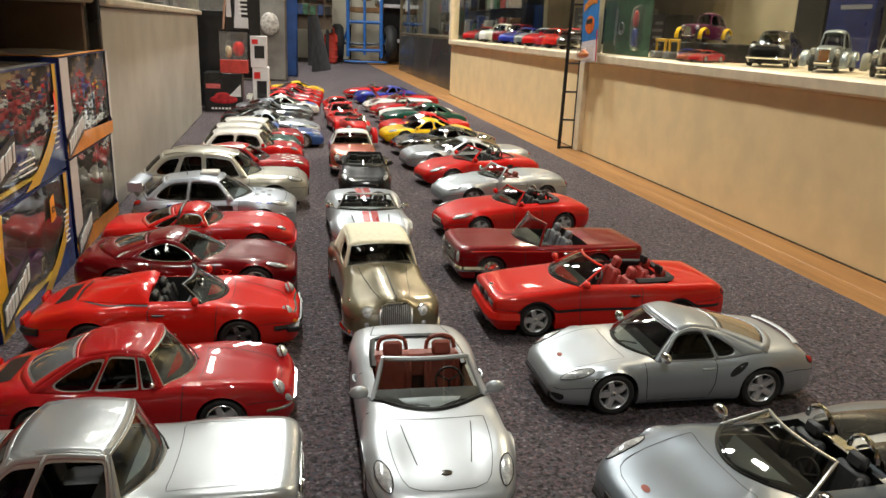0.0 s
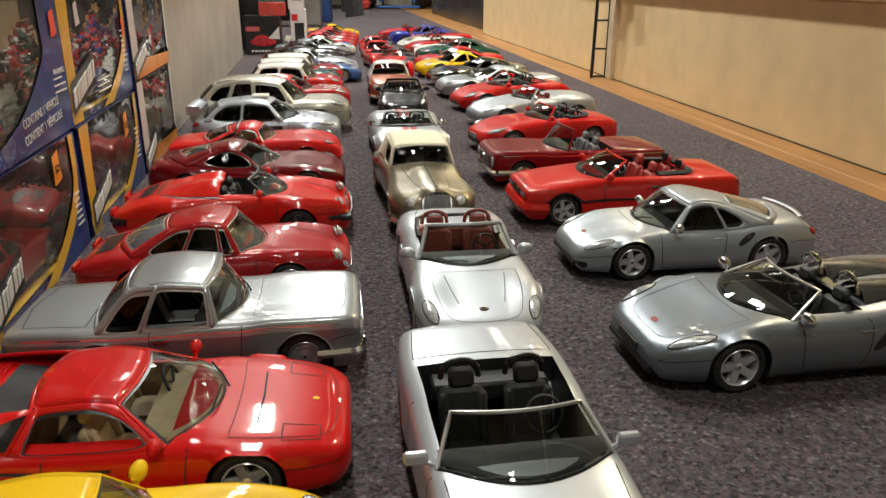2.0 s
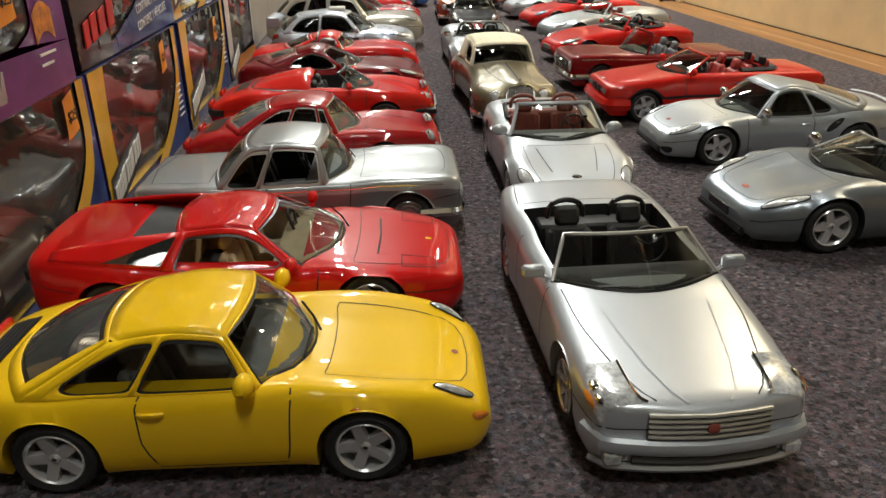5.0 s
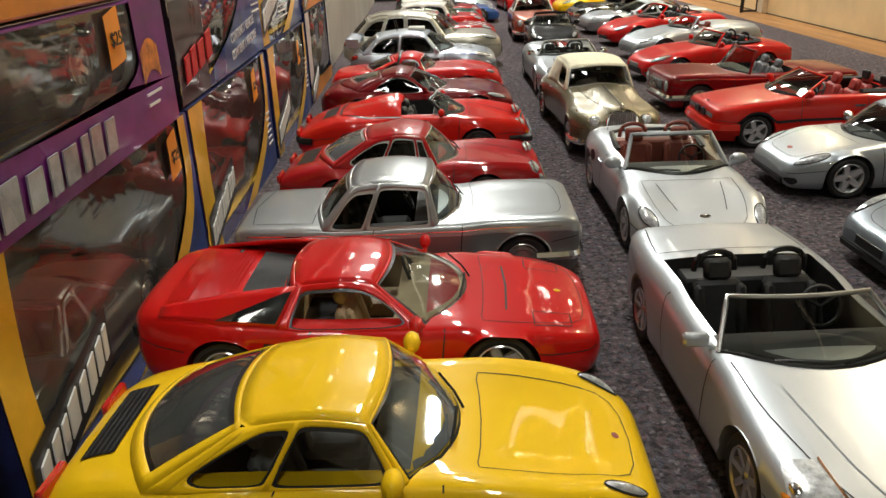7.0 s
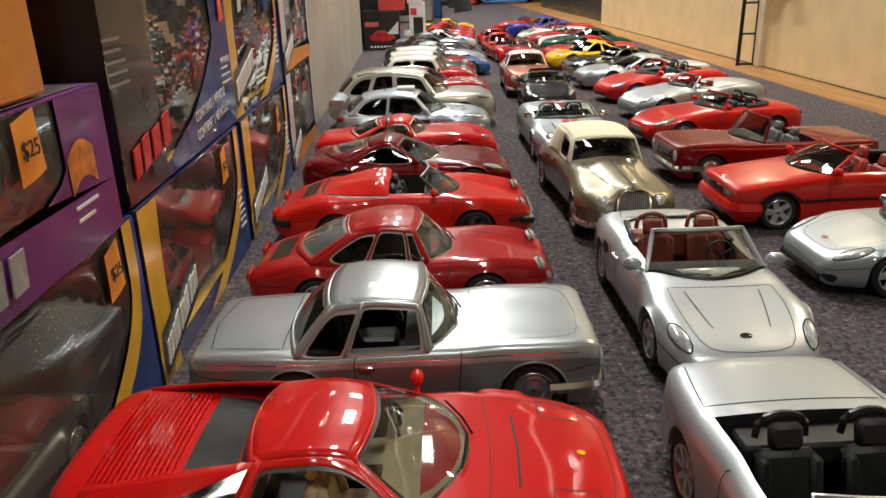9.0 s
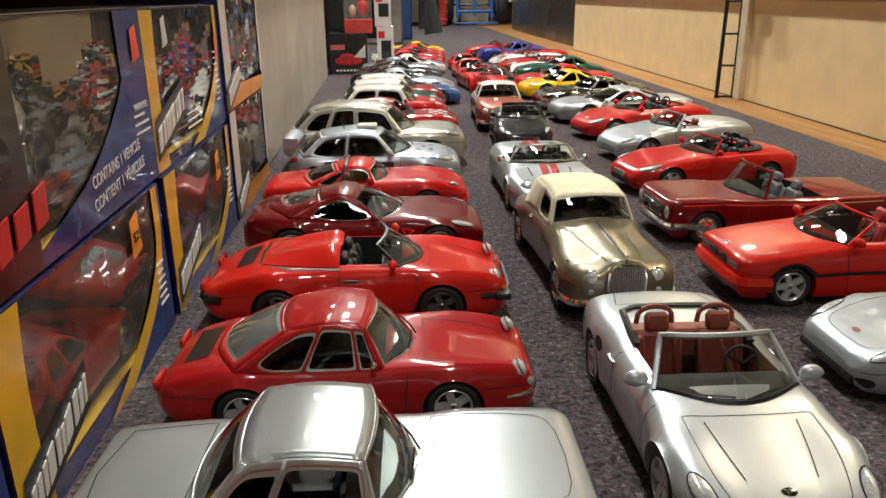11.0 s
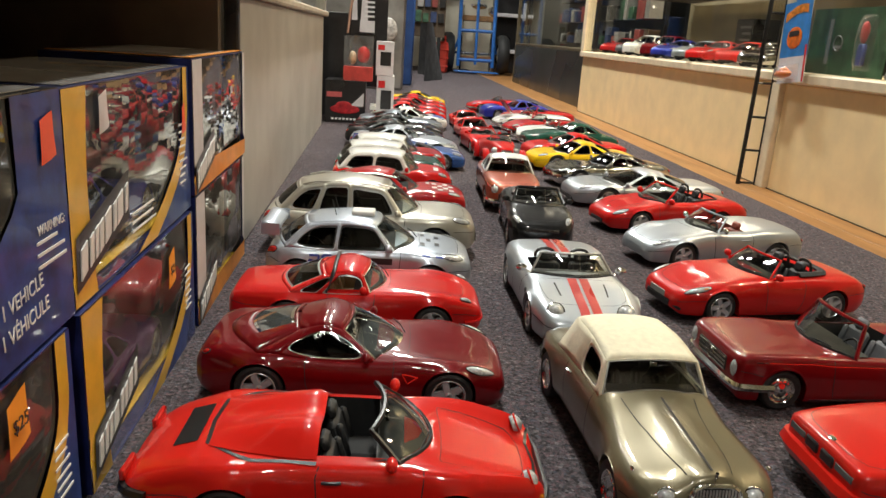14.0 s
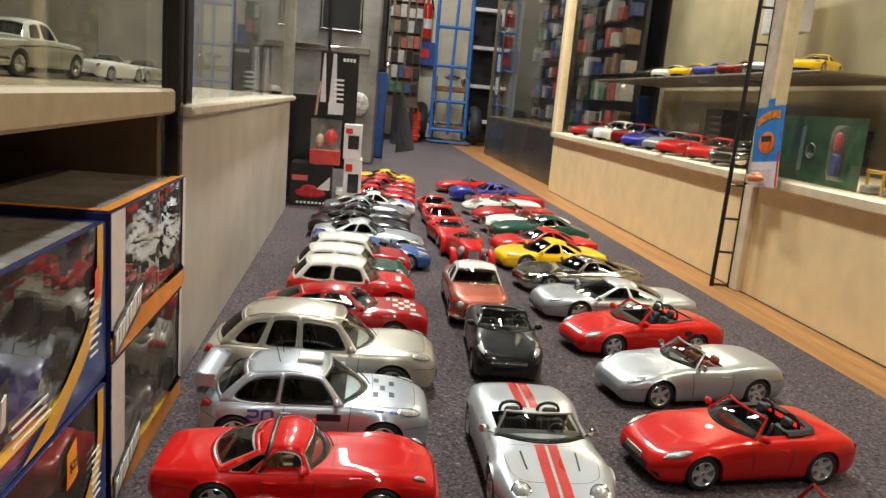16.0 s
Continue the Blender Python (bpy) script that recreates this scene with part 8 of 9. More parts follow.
Geo().box(0.040, 0.0455, -0.0012, -0.0007, -0.019, 0.05).make("red_edge", INK_RED, card, "", False)
q = Geo().grid(lambda a, c: (-0.046 + 0.075 * a, -0.002 - 0.022 * (math.sin(math.pi * a) * math.sin(math.pi * c)) ** 0.35, -0.016 + 0.032 * c), 14, 10).make("blister", FILM, card, "clear plastic blister")
q.visible_shadow = False
Geo().ball((-0.009, -0.012, -0.003), 0.031, 0.009, 0.008, 14, 8).ball((-0.006, -0.012, 0.003), 0.016, 0.007, 0.007, 12, 6).make("toy_car", surface("orange_toy_paint", (0.8, 0.2, 0.02), 0.25, coat=1), card)

# ---- inside the right-hand showcase ----
SC = "model cars in the showcase"
ZL = 0.247
build_car(coupe(BLACKP, kind="hatch", L=4.07, W=1.6, H=1.5, wb=2.4, k=0.77, fen=((0, 0), (0.4, 0.12), (0.9, 0.06), (1.4, 0.0), (4.07, 0)), flare=0.09, trim=CHROME, extra=chrome_classic, round=((0.2, 0.55, 0.78, 0.12),), lamps=(), rim_mat=CHROME, rim="classic"), 1.046, 1.600, 226, "black rounded classic saloon model with chrome bumper", ZL, SC)


THIRTIES = dict(VINTAGE, L=4.4, H=1.65, wb=2.7, open=None, k=0.72)
THIRTIES.pop("screen")
THIRTIES.pop("open")
THIRTIES.update(paint=paint((0.42, 0.48, 0.52), 0.6), roof=dict(x=(1.5, 1.75, 3.1, 3.8), zB=1.55, zC=1.55, wrap=0.1, wrapr=0.3, wB=0.5, wC=0.5))
build_car(THIRTIES, 1.046, 1.445, 224, "pale blue-grey thirties saloon model with round lamps", ZL, SC)
build_car(dict(THIRTIES, paint=CREAMP, roof_mat=CREAMP), 1.046, 1.312, 224, "cream thirties delivery van model with chrome radiator", ZL, SC)
build_car(coupe(RED_B, kind="gt", k=0.34), 0.968, 1.699, 205, "small dark red coupe model on the ledge", ZL, SC)
build_car(coupe(BLUE, kind="gt", k=0.34), 0.968, 1.775, 235, "small blue and white coupe model on the ledge", ZL, SC)
build_car(coupe(COPPER, kind="gt", k=0.34), 0.968, 1.737, 195, "small copper-brown coupe model on the ledge", ZL, SC)
stand = thing("display_block", pose(1.040, 1.823, ZL), "clear-topped dark display block carrying a truck model", "display block")
slab("block", -0.05, 0.07, -0.08, 0.08, 0.0, 0.036, BLACK, stand)


build_car(dict(THIRTIES, paint=YELLOW, two=paint((0.10, 0.015, 0.06)), roof_mat=paint((0.10, 0.015, 0.06)), two_row=0, k=0.66), 1.040, 1.833, 212, "yellow-nosed purple hot-rod pickup model", ZL + 0.0365, SC)

fig = thing("gold_figurine", pose(1.128, 1.333, ZL), "small gold seated figurine on a black block", "figurine")
q = Geo().box(-0.03, 0.03, -0.03, 0.03, 0, 0.062, 0.003)
q.make("plinth", BLACK, fig)
GOLD = surface("gold_paint", (0.55, 0.38, 0.1), 0.3, 0.8, vary=0.2)
Geo().ball((0, 0, 0.079), 0.014, 0.02, 0.017, 12, 8).ball((0, 0, 0.105), 0.009, 0.009, 0.011, 12, 8).ball((-0.006, 0, 0.067), 0.02, 0.03, 0.006, 12, 6).make("figure", GOLD, fig)

pack = thing("blister_pack", pose(0.946, 2.034, ZL, 0, 0, 0), "green blister pack with grey emblem bars and a small red figure", "blister pack")
Geo().box(0.0, 0.0015, -0.13, 0.12, 0.0, 0.125).make("card", surface("green_printed_card", (0.045, 0.11, 0.06), 0.4, vary=0.5, scale=35), pack, "", False)
q = Geo()
q.box(-0.0012, -0.0004, 0.045, 0.057, 0.02, 0.105)
q.box(-0.0012, -0.0004, 0.005, 0.035, 0.05, 0.056)
q.make("emblem_bar", INK_GREY, pack, "", False)
Geo().tube([(-0.0012, 0.019 + 0.014 * math.cos(i * math.pi / 8), 0.06 + 0.014 * math.sin(i * math.pi / 8)) for i in range(16)], 0.0015, 4, True).make("emblem_ring", INK_GREY, pack)
Geo().ball((-0.008, -0.07, 0.08), 0.006, 0.011, 0.02, 10, 6).make("red_cap", INK_RED, pack)
Geo().box(-0.012, -0.003, -0.08, -0.06, 0.02, 0.06, 0.003).make("blue_base", BLUE_INK, pack)
q = Geo().grid(lambda a, c: (-0.002 - 0.014 * (math.sin(math.pi * a) * math.sin(math.pi * c)) ** 0.3, -0.095 + 0.05 * a, 0.012 + 0.1 * c), 10, 12).make("blister", FILM, pack)
q.visible_shadow = False
for y, x in ((1.890, 0.968), (1.842, 0.974)):
    t_ = thing("toy_crane", pose(x, y, ZL), "small yellow and black toy crane frame", "toy crane")
    for dy in (-0.02, 0.02):
        Geo().tube([(0, dy, 0), (0, dy, 0.038)], 0.003, 5).make("leg", CARD_YELLOW, t_)
    Geo().tube([(0, -0.024, 0.038), (0, 0.024, 0.038)], 0.0035, 5).make("beam", CARD_YELLOW, t_)
    Geo().box(-0.02, 0.02, -0.012, 0.012, 0.0, 0.015, 0.003).make("base", INK_GREY, t_)

rnd = random.Random(4)
row = [(WHITEP, "hatch"), (WINE, "hatch"), (BLUE, "gt"), (SILVER, "gt"), (RED, "gt"), (RED_C, "mid"), (CHROMEP, "gt"), (STEEL, "gt"), (RED_B, "gt")]
names = ["white", "wine-red", "blue", "silver", "red", "bright red", "chromed", "grey", "dark red"]
for i, ((pm, kd), nm) in enumerate(zip(row, names)):
    sp = coupe(pm, kind=kd, k=0.9, **(dict(L=4.2, H=1.45) if kd == "hatch" else {}))
    order = [8, 7, 0, 1, 2, 3, 4, 5, 6].index(i)
    build_car(sp, 1.007 + 0.016 * (i % 2), 3.575 - 0.145 * order, 214 + rnd.uniform(-6, 6), nm + " model car parked behind the showcase glass", ZL, SC)
for i, (pm, nm) in enumerate(((BLACKP, "black"), (WHITEP, "white"), (YELLOW, "yellow"), (BLUE, "blue"), (WINE, "wine-red"), (SILVER, "silver"), (YELLOW, "yellow"))):
    build_car(coupe(pm, kind="gt", k=0.75, mirrors=False, bonnet=None), XR + 0.24, 3.42 - 0.165 * i, 212 + rnd.uniform(-8, 8), nm + " model car on the inner showcase shelf", 0.4745, SC)
bag = thing("paper_bag", pose(XR + 0.35, 2.784, 0.4745), "white paper bag with red stripe on the inner shelf", "paper bag")
Geo().box(-0.03, 0.03, -0.08, 0.08, 0.13, 0.30, 0.004).make("bag", CARD_WHITE, bag)
Geo().box(-0.012, 0.012, -0.02, 0.02, 0.0, 0.13).make("stand", BLACK, bag)
Geo().box(-0.0312, -0.0304, -0.075, -0.055, 0.14, 0.29).make("red_stripe", INK_RED, bag, "", False)
for y, z, w_, h_, mt, nm in ((2.459, ZL, 0.10, 0.11, CARD_BLACK, "dark"), (2.696, ZL, 0.12, 0.13, CARD_GREY, "grey"), (3.071, ZL, 0.12, 0.14, CARD_BLACK, "black"), (1.30, ZL, 0.16, 0.27, CARD_BLACK, "large black"), (1.66, ZL, 0.13, 0.20, CARD_NAVY, "dark blue"), (1.78, ZL, 0.09, 0.24, CARD_BLACK, "narrow black"), (1.108, ZL, 0.16, 0.22, CARD_NAVY, "navy"), (1.486, ZL, 0.18, 0.13, CARD_BLACK, "black"), (0.903, ZL, 0.15, 0.25, CARD_BLACK, "black")):
    t_ = thing("carton", pose(XR + 0.36, y, z), nm + " closed carton standing at the back of the showcase", "carton", "cartons in the showcase")
    Geo().box(-0.04, 0.05, -w_ / 2, w_ / 2, 0, h_, 0.002).make("carton_body", mt, t_)
    fine_print(t_, -0.0415, -w_ / 2 + 0.01, h_ - 0.03, 4, w_ * 0.7, INK_GREY, 0.02, 0.008)

# warm spot lamp inside the showcase
for y in (3.11, 1.47):
    t_ = thing("showcase_lamp", pose(XR + 0.3, y, 1.2), "small lit spot lamp inside the showcase", "spot lamp", "showcase spot lamps")
    Geo().lathe([(0.01, 0.1), (0.02, 0.06), (0.03, 0.0)], 14, "z").make("shade", SATIN_BLACK, t_)
    Geo().tube([(0, 0, 0.1), (0, 0, 1.21)], 0.004, 6).make("cable", BLACK, t_)
    Geo().ball((0, 0, 0.012), 0.016, 0.016, 0.012, 10, 6).make("bulb", emitter("warm_bulb", (1.0, 0.75, 0.4), 25.0), t_)
    sp_ = bpy.data.lights.new("showcase_spot", "SPOT")
    sp_.energy, sp_.color, sp_.spot_size, sp_.shadow_soft_size = 30, (1.0, 0.82, 0.55), 2.4, 0.02
    new("showcase_spot", sp_).matrix_world = pose(XR + 0.3, y, 1.19)

# ---- cars in the left-hand showcase over the shelf ----
LEFT_CASE = "model cars in the left showcase"
build_car(dict(FIFTIES, paint=CREAMP, k=0.60), -0.227, 1.451, 81, "cream white-roofed fifties saloon model behind glass", 0.3295, LEFT_CASE)
build_car(roadster(WHITEP, k=0.45), -0.202, 1.627, 77, "small white open roadster model behind glass", 0.3295, LEFT_CASE)
build_car(roadster(CREAMP, k=0.42), -0.201, 1.762, 81, "small cream open roadster model behind glass", 0.3295, LEFT_CASE)

# ---- pile of packages at the end of the grey wall ----
pic = thing("picture_box", pose(-0.036, 2.964, 0), "black printed box with a red car picture on the carpet", "printed box", "packages piled by the grey wall")
Geo().box(-0.06, 0.06, -0.06, 0.06, 0, 0.124, 0.001).make("carton", CARD_BLACK, pic)
Geo().ball((0.0, -0.0605, 0.04), 0.044, 0.0012, 0.014, 18, 8).ball((-0.004, -0.0605, 0.052), 0.024, 0.0012, 0.012, 16, 6).make("red_car_picture", surface("red_picture_print", (0.5, 0.02, 0.03), 0.4, vary=0.3, scale=90), pic)
Geo().add([(0.015, -0.0606, 0.05), (0.055, -0.0606, 0.05), (0.055, -0.0606, 0.09)], [(0, 1, 2)]).make("grey_flash", CARD_WHITE, pic, "", False)
Geo().box(-0.055, -0.01, -0.0612, -0.0603, 0.075, 0.09).make("red_label", surface("pink_label", (0.6, 0.12, 0.12), 0.5), pic, "", False)
for i in range(8):
    Geo().box(-0.04 + 0.011 * i, -0.033 + 0.011 * i, -0.0612, -0.0603, 0.008, 0.014).make("letter_bar", INK_WHITE, pic, "", False)

redbox = thing("window_box", pose(0.001, 2.964, 0.1245), "red and clear plastic window box on the black box", "window box", "packages piled by the grey wall")
Geo().box(-0.045, 0.042, -0.055, 0.05, 0, 0.042, 0.001).make("red_base", surface("red_card", (0.5, 0.05, 0.04), 0.4, vary=0.2), redbox)
Geo().box(-0.045, 0.042, -0.055, 0.05, 0.0425, 0.13).make("clear_lid", FILM, redbox, "clear plastic lid", False).visible_shadow = False
Geo().ball((0.012, 0, 0.075), 0.02, 0.03, 0.025, 12, 8).make("red_toy", RED, redbox)
Geo().ball((-0.02, 0, 0.065), 0.012, 0.02, 0.02, 12, 8).make("tan_toy", TAN_IN, redbox)
for x, z, h_, mt, nm in ((-0.095, 0.0, 0.142, CARD_WHITE, "white"), (-0.10, 0.1425, 0.10, CARD_WHITE, "white")):
    t_ = thing("small_box", pose(x + 0.176, 2.992, z), nm + " printed box stacked on the carpet", "small box", "packages piled by the grey wall")
    Geo().box(-0.025, 0.028, -0.05, 0.05, 0, h_, 0.001).make("carton", mt, t_)
    Geo().box(-0.012, 0.02, -0.0512, -0.0503, h_ * 0.3, h_ * 0.7).make("dark_print", CARD_BLACK, t_, "", False)
    Geo().box(-0.02, 0.0, -0.0512, -0.0503, h_ * 0.75, h_ * 0.9).make("red_print", INK_RED, t_, "", False)
stack = thing("dark_carton", pose(-0.145, 3.075, 0), "tall dark carton standing behind the packages", "carton", "packages piled by the grey wall")
Geo().box(-0.11, 0.12, 0.0, 0.2, 0, 0.32, 0.002).make("carton", CARD_BLACK, stack)
sign = thing("folded_poster", pose(0.022, 3.058, 0), "black and white printed poster on a dark board", "poster")
Geo().box(-0.055, 0.06, 0.0, 0.004, 0.10, 0.45, 0.0008).make("board", CARD_BLACK, sign)
for x0, x1 in ((-0.052, -0.034), (-0.024, -0.002)):
    Geo().add([(x0, -0.0008, 0.30), (x1, -0.0008, 0.30), (x1 - 0.006, -0.0008, 0.445), (x0 + 0.006, -0.0008, 0.445)], [(0, 1, 2, 3)]).make("white_band", CARD_WHITE, sign, "", False)
Geo().box(-0.026, 0.02, -0.0016, -0.0008, 0.265, 0.30).make("white_foot", CARD_WHITE, sign, "", False)
for i in range(5):
    Geo().box(-0.012, 0.018, -0.0018, -0.0009, 0.31 + 0.014 * i, 0.316 + 0.014 * i).make("letter_bar", INK_WHITE, sign, "", False)
for i in range(4):
    Geo().box(0.012 + 0.01 * i, 0.019 + 0.01 * i, -0.0018, -0.0009, 0.425, 0.435).make("letter_bar", INK_WHITE, sign, "", False)
Geo().tube([(-0.062, -0.012, 0.26), (-0.056, -0.014, 0.33), (-0.05, -0.012, 0.36)], 0.010, 7, False, 0.4).make("peach_paper", surface("peach_paper", (0.55, 0.33, 0.24), 0.6, vary=0.15), sign)

# ---- far end of the aisle ----
STEEL_PANEL = surface("scuffed_steel_panel", (0.33, 0.32, 0.30), 0.35, 0.55, vary=0.25, scale=7)
mach = thing("arcade_cabinet", pose(-0.078, 4.325, 0) @ Matrix.Scale(0.935, 4), "grey steel cabinet with a dark window and a bright trim strip", "cabinet")
Geo().box(-0.45, 0.27, 0.0, 0.36, 0.0, 1.5, 0.012).make("body", STEEL_PANEL, mach)
Geo().box(-0.30, 0.22, -0.018, -0.001, 0.545, 0.572, 0.004).make("trim_strip", CHROME, mach)
Geo().box(-0.02, 0.16, -0.008, -0.001, 0.66, 0.85, 0.003).make("window", BLACK, mach)
Geo().tube([(-0.03, -0.01, 0.65), (0.17, -0.01, 0.65), (0.17, -0.01, 0.86), (-0.03, -0.01, 0.86)], 0.008, 6, True).make("window_frame", DARK_ALLOY, mach)
Geo().tube([(0.02, -0.03, 0.45), (0.02, -0.03, 1.2)], 0.008, 8).make("upright_bar", BLACK, mach)
Geo().ball((0.18, -0.012, 0.30), 0.05, 0.01, 0.06, 12, 8).make("plastic_bag", surface("crumpled_clear_bag", (0.5, 0.47, 0.44), 0.25, vary=0.4, scale=60), mach)
blue = thing("blue_cabinet", pose(0.233, 4.72, 0) @ Matrix.Scale(0.9, 4), "dark blue painted cabinet beside the aisle", "cabinet")
Geo().box(-0.5, 0.0, 0.0, 1.15, 0.0, 0.50, 0.01).make("base", surface("navy_paint", (0.015, 0.05, 0.17), 0.4, vary=0.2, scale=12), blue)
Geo().box(-0.5, -0.02, 0.02, 1.13, 0.501, 1.7, 0.01).make("upper", CARD_BLACK, blue)
for y in (0.1, 0.5, 0.9):
    Geo().box(-0.018, -0.006, y, y + 0.02, 0.5, 1.6, 0.002).make("upright", DARK_ALLOY, blue)
Geo().ball((0.0, 0.3, 0.56), 0.01, 0.01, 0.01, 8, 6).make("pilot_lamp", emitter("pilot_lamp", (1, 0.9, 0.75), 6.0), blue)
grey = thing("grey_cover", pose(0.307, 5.2, 0) @ Matrix.Scale(0.9, 4), "dark grey covered stack by the blue cabinet", "covered stack")
Geo().grid(lambda a, c: (0.02 + 0.16 * math.sin(math.pi * a) * (1 - 0.6 * c), 0.9 * a, 0.38 * c), 10, 6).make("cover", surface("grey_cloth", (0.07, 0.07, 0.075), 0.8, vary=0.3, scale=20), grey)

goods = thing("pegboard", pose(0.332, 6.284, 0) @ Matrix.Scale(0.845, 4), "brown pegboard hung with many small packaged toys", "pegboard")
Geo().box(-0.25, 0.22, 0.0, 0.03, 0.3, 1.7, 0.003).make("board", surface("brown_board", (0.12, 0.08, 0.05), 0.7), goods)
for x in (-0.2, 0.16):
    Geo().box(x, x + 0.03, 0.002, 0.028, 0.0, 0.3, 0.003).make("leg", BLACK, goods)
pal = [CARD_GREY, surface("dull_red_card", (0.26, 0.05, 0.04), 0.5, vary=0.3, scale=60), CARD_BLACK, surface("dull_blue_card", (0.03, 0.05, 0.13), 0.5, vary=0.3, scale=60), surface("brown_card", (0.16, 0.10, 0.06), 0.5, vary=0.3, scale=60), CARD_BLACK, surface("green_printed_card", (0.045, 0.11, 0.06)), CARD_GREY]
for i in range(7):
    for j in range(10):
        x, z = -0.22 + 0.062 * i + rnd.uniform(-0.008, 0.008), 0.42 + 0.125 * j
        t_ = Geo().box(x, x + 0.05, -0.03 - rnd.uniform(0, 0.02), -0.006, z, z + rnd.uniform(0.07, 0.11), 0.002)
        t_.make("hanging_pack", pal[rnd.randrange(8)], goods)

can = thing("jerry_can", pose(0.509, 6.393, 0) @ Matrix.Scale(0.843, 4), "red plastic jerry can on the carpet", "jerry can")
RED_PLASTIC = surface("red_plastic", (0.45, 0.035, 0.02), 0.4, vary=0.15)
Geo().box(-0.06, 0.06, -0.07, 0.07, 0.0, 0.27, 0.02).make("body", RED_PLASTIC, can)
for i in range(3):
    Geo().box(-0.065, 0.065, -0.075, 0.075, 0.05 + 0.07 * i, 0.065 + 0.07 * i, 0.006).make("rib", RED_PLASTIC, can)
Geo().tube([(-0.03, 0, 0.27), (-0.03, 0, 0.31), (0.03, 0, 0.31), (0.03, 0, 0.27)], 0.012, 6).make("handle", RED_PLASTIC, can)

BLUE_STEEL = surface("blue_truck_paint", (0.025, 0.13, 0.42), 0.4, vary=0.2, scale=20)
truck = thing("hand_truck", pose(0.795, 6.59, 0) @ Matrix.Scale(0.841, 4), "tall blue steel hand truck with black pneumatic tyres", "hand truck")
for x in (-0.16, 0.16):
    Geo().tube([(x, 0.0, 0.06), (x, 0.06, 0.7), (x, 0.12, 1.3), (x * 0.8, 0.14, 1.42)], 0.017, 8).make("rail", BLUE_STEEL, truck)
Geo().tube([(0.0, 0.0, 0.08), (0.0, 0.06, 0.7), (0.02, 0.12, 1.3)], 0.013, 8).make("centre_rail", BLUE_STEEL, truck)
for z, y in ((0.12, 0.0), (0.38, 0.03), (0.70, 0.06), (1.05, 0.095), (1.35, 0.125)):
    Geo().tube([(-0.16, y, z), (0.16, y, z)], 0.015, 8).make("crossbar", BLUE_STEEL, truck)
Geo().box(-0.2, 0.2, -0.16, 0.0, 0.012, 0.024, 0.003).make("toe_plate", BLUE_STEEL, truck)
Geo().tube([(-0.22, 0.1, 0.18), (0.22, 0.1, 0.18)], 0.012, 8).make("axle", DARK_ALLOY, truck)
for sg in (1, -1):
    Geo().tube([(0.16 * sg, 0.02, 0.32), (0.2 * sg, 0.1, 0.18)], 0.012, 6).make("brace", BLUE_STEEL, truck)
    q = Geo().lathe([(0.09, -0.045), (0.15, -0.055), (0.175, -0.03), (0.18, 0), (0.175, 0.03), (0.15, 0.055), (0.09, 0.045)], 28, "z")
    q.v = [(p[2] + 0.255 * sg, p[0] + 0.1, p[1] + 0.18) for p in q.v]
    w_ = q.make("wheel", RUBBER, truck, "black pneumatic tyre")
    q = Geo().lathe([(0.015, -0.04), (0.05, -0.04), (0.09, -0.03), (0.09, 0.03), (0.05, 0.04), (0.015, 0.04)], 20, "z")
    q.v = [(p[2] + 0.255 * sg, p[0] + 0.1, p[1] + 0.18) for p in q.v]
    q.make("hub", surface("pale_hub", (0.45, 0.45, 0.43), 0.4, 0.4), w_)

trolley = thing("wooden_trolley", pose(0.83, 6.883, 0) @ Matrix.Scale(0.827, 4), "chrome-framed trolley with brown wooden shelves", "trolley")
for x in (-0.16, 0.16):
    for y in (-0.1, 0.1):
        Geo().tube([(x, y, 0), (x, y, 0.62)], 0.009, 6).make("leg", CHROME, trolley)
for z in (0.10, 0.48):
    Geo().box(-0.17, 0.17, -0.11, 0.11, z, z + 0.05, 0.004).make("shelf", surface("brown_shelf_wood", (0.24, 0.12, 0.045), 0.5, vary=0.25), trolley)
Geo().ball((0.13, -0.06, 0.58), 0.05, 0.05, 0.05, 12, 8).ball((0.0, 0, 0.62), 0.08, 0.06, 0.03, 12, 6).make("metal_bowls", CHROME, trolley)

ext = thing("fire_extinguisher", pose(0.62, 7.237, 0.82) @ Matrix.Scale(0.8, 4), "red fire extinguisher hung on the far wall", "fire extinguisher")
Geo().lathe([(0.001, 0.0), (0.05, 0.0), (0.055, 0.02), (0.055, 0.30), (0.04, 0.35), (0.015, 0.37), (0.015, 0.42)], 18, "z").make("cylinder", surface("extinguisher_red", (0.5, 0.02, 0.015), 0.3, coat=0.6), ext)
Geo().lathe([(0.0556, 0.1), (0.0556, 0.2)], 18, "z").make("label_band", CARD_WHITE, ext)
Geo().tube([(0, 0, 0.42), (0.03, -0.02, 0.44), (0.06, -0.02, 0.30)], 0.01, 6).make("hose", BLACK, ext)
Geo().box(-0.02, 0.02, 0.05, 0.078, 0.1, 0.3).make("bracket", DARK_ALLOY, ext)
bx = thing("wall_box", pose(0.62, 7.26, 0.6) @ Matrix.Scale(0.8, 4), "blue metal box with red mark on the far wall", "wall box")
Geo().box(-0.13, 0.12, -0.06, 0.038, 0.0, 0.24, 0.006).make("box", surface("blue_box_paint", (0.02, 0.05, 0.25), 0.4, vary=0.2), bx)
Geo().box(-0.04, 0.04, -0.064, -0.0605, 0.08, 0.17).make("red_mark", INK_RED, bx, "", False)
rack2 = thing("white_shelf_rack", pose(1.1, 7, 0) @ Matrix.Scale(0.815, 4), "dark rack with white shelf edges at the far end", "rack")
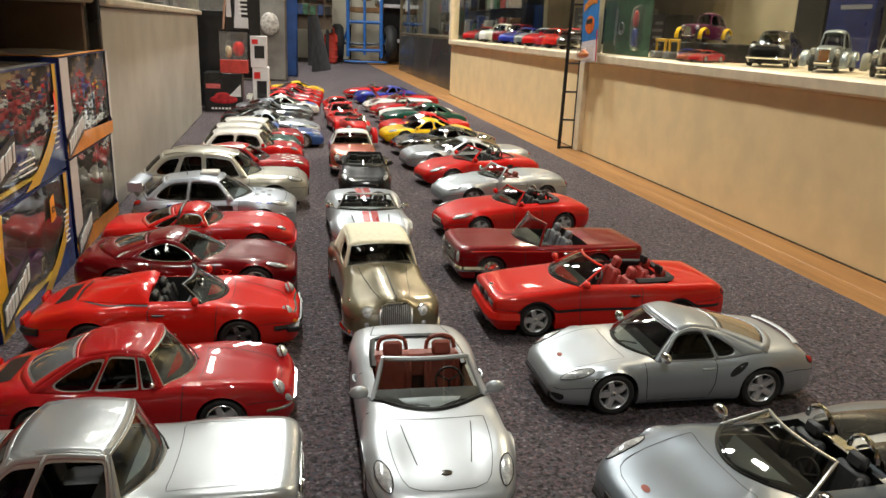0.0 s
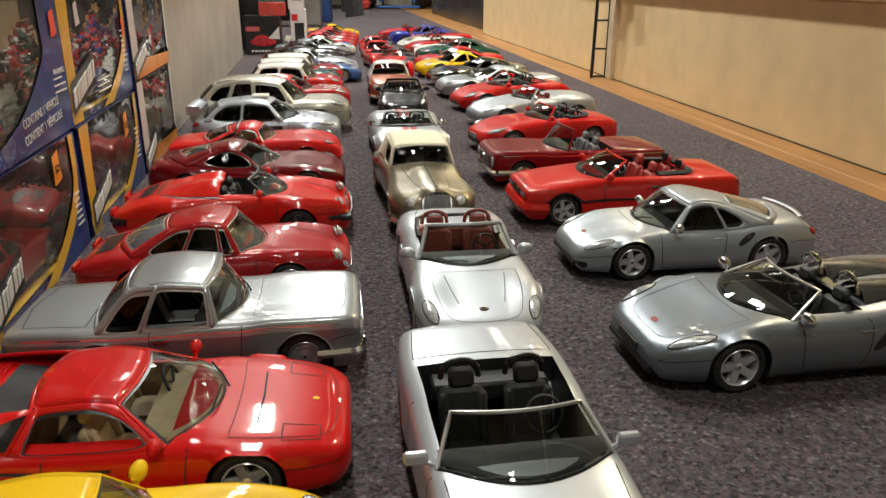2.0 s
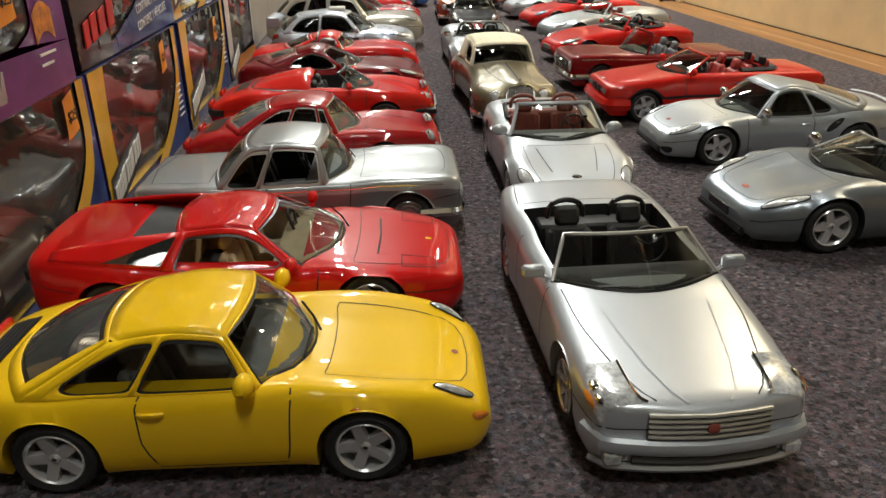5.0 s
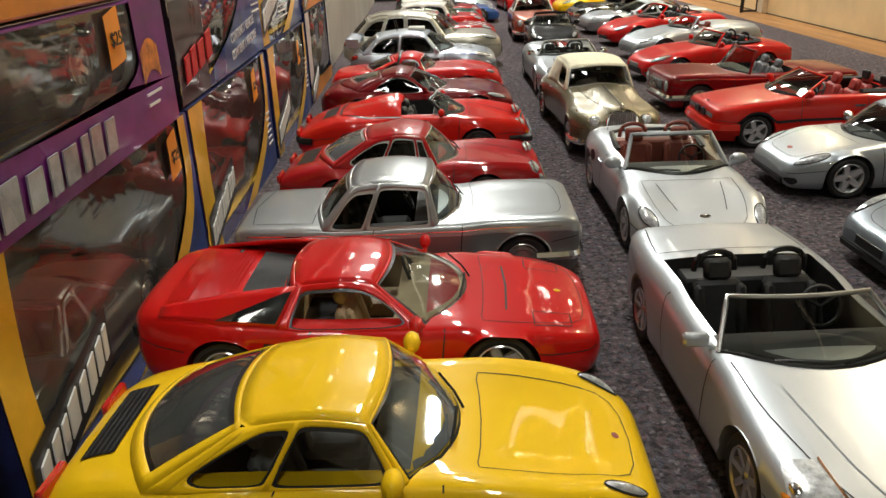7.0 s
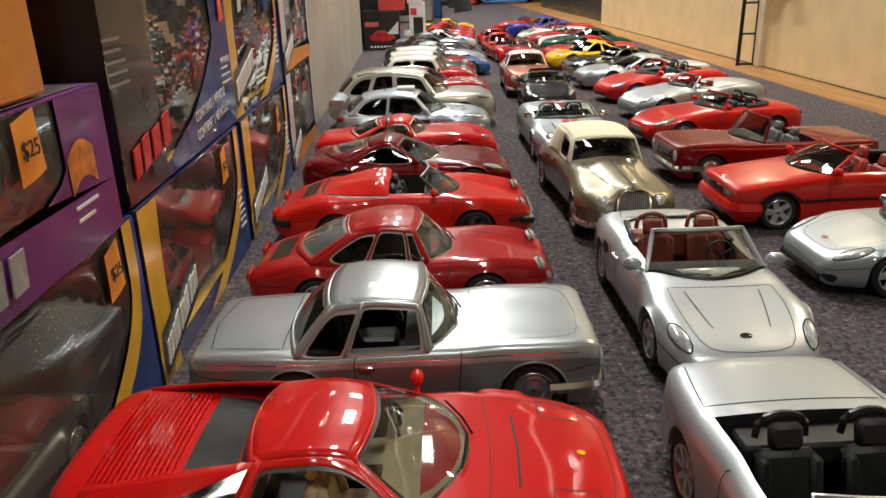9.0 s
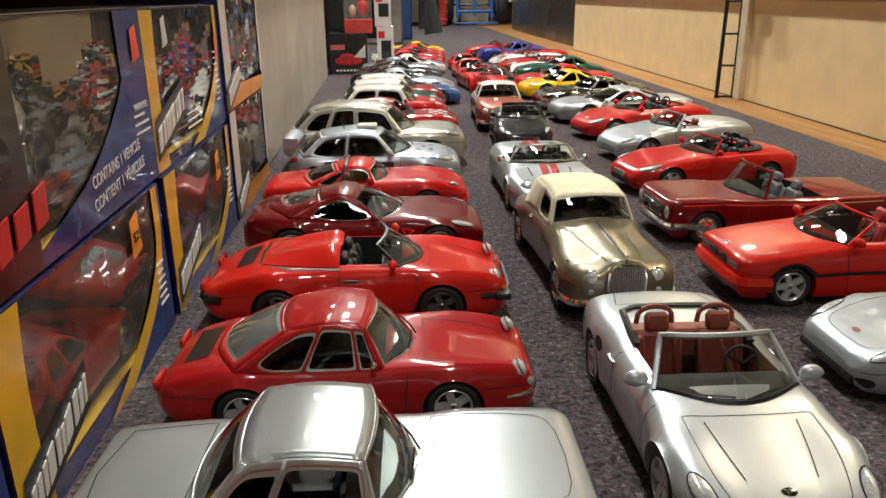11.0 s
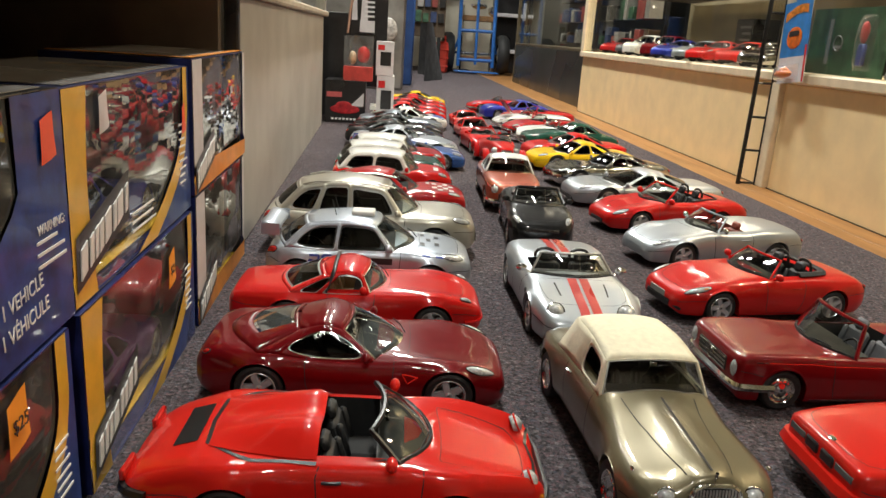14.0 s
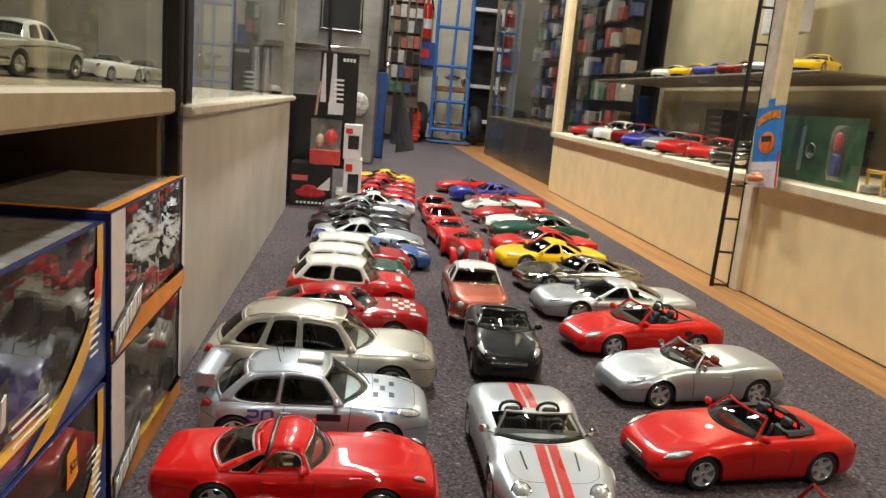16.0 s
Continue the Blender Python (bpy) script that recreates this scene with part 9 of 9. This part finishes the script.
Geo().box(-0.14, 0.24, 0.1, 0.28, 0.0, 1.8, 0.004).make("back", CARD_BLACK, rack2)
for z in (0.20, 0.55, 0.93, 1.3):
    Geo().box(-0.14, 0.24, -0.04, 0.0985, z, z + 0.035, 0.003).make("shelf", CARD_WHITE, rack2)
for x in (-0.135, 0.235):
    Geo().box(x - 0.008, x + 0.008, 0.06, 0.0985, 0.0, 1.8, 0.001).make("upright", DARK_ALLOY, rack2)
pole = thing("display_pole", pose(1.03, 5.83, 0) @ Matrix.Scale(0.885, 4), "thin bronze display pole with white cards", "display pole")
Geo().tube([(0, 0, 0), (0, 0, 1.5)], 0.008, 8).make("pole", surface("bronze_rail", (0.2, 0.16, 0.1)), pole)
for z in (0.45, 0.62, 0.95):
    Geo().box(-0.03, -0.01, -0.012, 0.012, z, z + 0.13, 0.003).make("card", CARD_WHITE, pole)

# small packaged toys in the far dark showcase
hang = thing("toy_display", pose(1.1, 3.9, 0.256) @ Matrix.Scale(0.8, 4), "rows of small packaged toys in the dim showcase", "toy display")
Geo().box(0.22, 0.24, 0.0, 2.36, 0.0, 1.2).make("board", BLACK, hang, "", False)
for i in range(22):
    for j in range(7):
        y, z = 0.03 + 0.106 * i, 0.03 + 0.15 * j
        t_ = Geo().box(0.18 - rnd.uniform(0, 0.05), 0.215, y, y + rnd.uniform(0.05, 0.085), z, z + rnd.uniform(0.05, 0.12), 0.002)
        t_.make("hanging_pack", pal[rnd.randrange(8)] if rnd.random() < 0.85 else surface("dull_blue_card", (0.03, 0.05, 0.13)), hang)

# stray crumbs on the floor
crumbs = Geo()
for i in range(60):
    x, y, s_ = rnd.uniform(-0.05, 0.9), rnd.uniform(0.3, 2.7), rnd.uniform(0.0006, 0.0016)
    crumbs.ball((x, y, (0.0 if x < 0.815 else -0.004) + s_ * 0.6), s_ * 1.4, s_, s_ * 0.6, 5, 3)
tagged(crumbs.make("floor_crumbs", surface("dark_crumbs", (0.05, 0.04, 0.03), 0.9)), "scattered dark crumbs and lint on the carpet", "crumbs", kind="stuff")
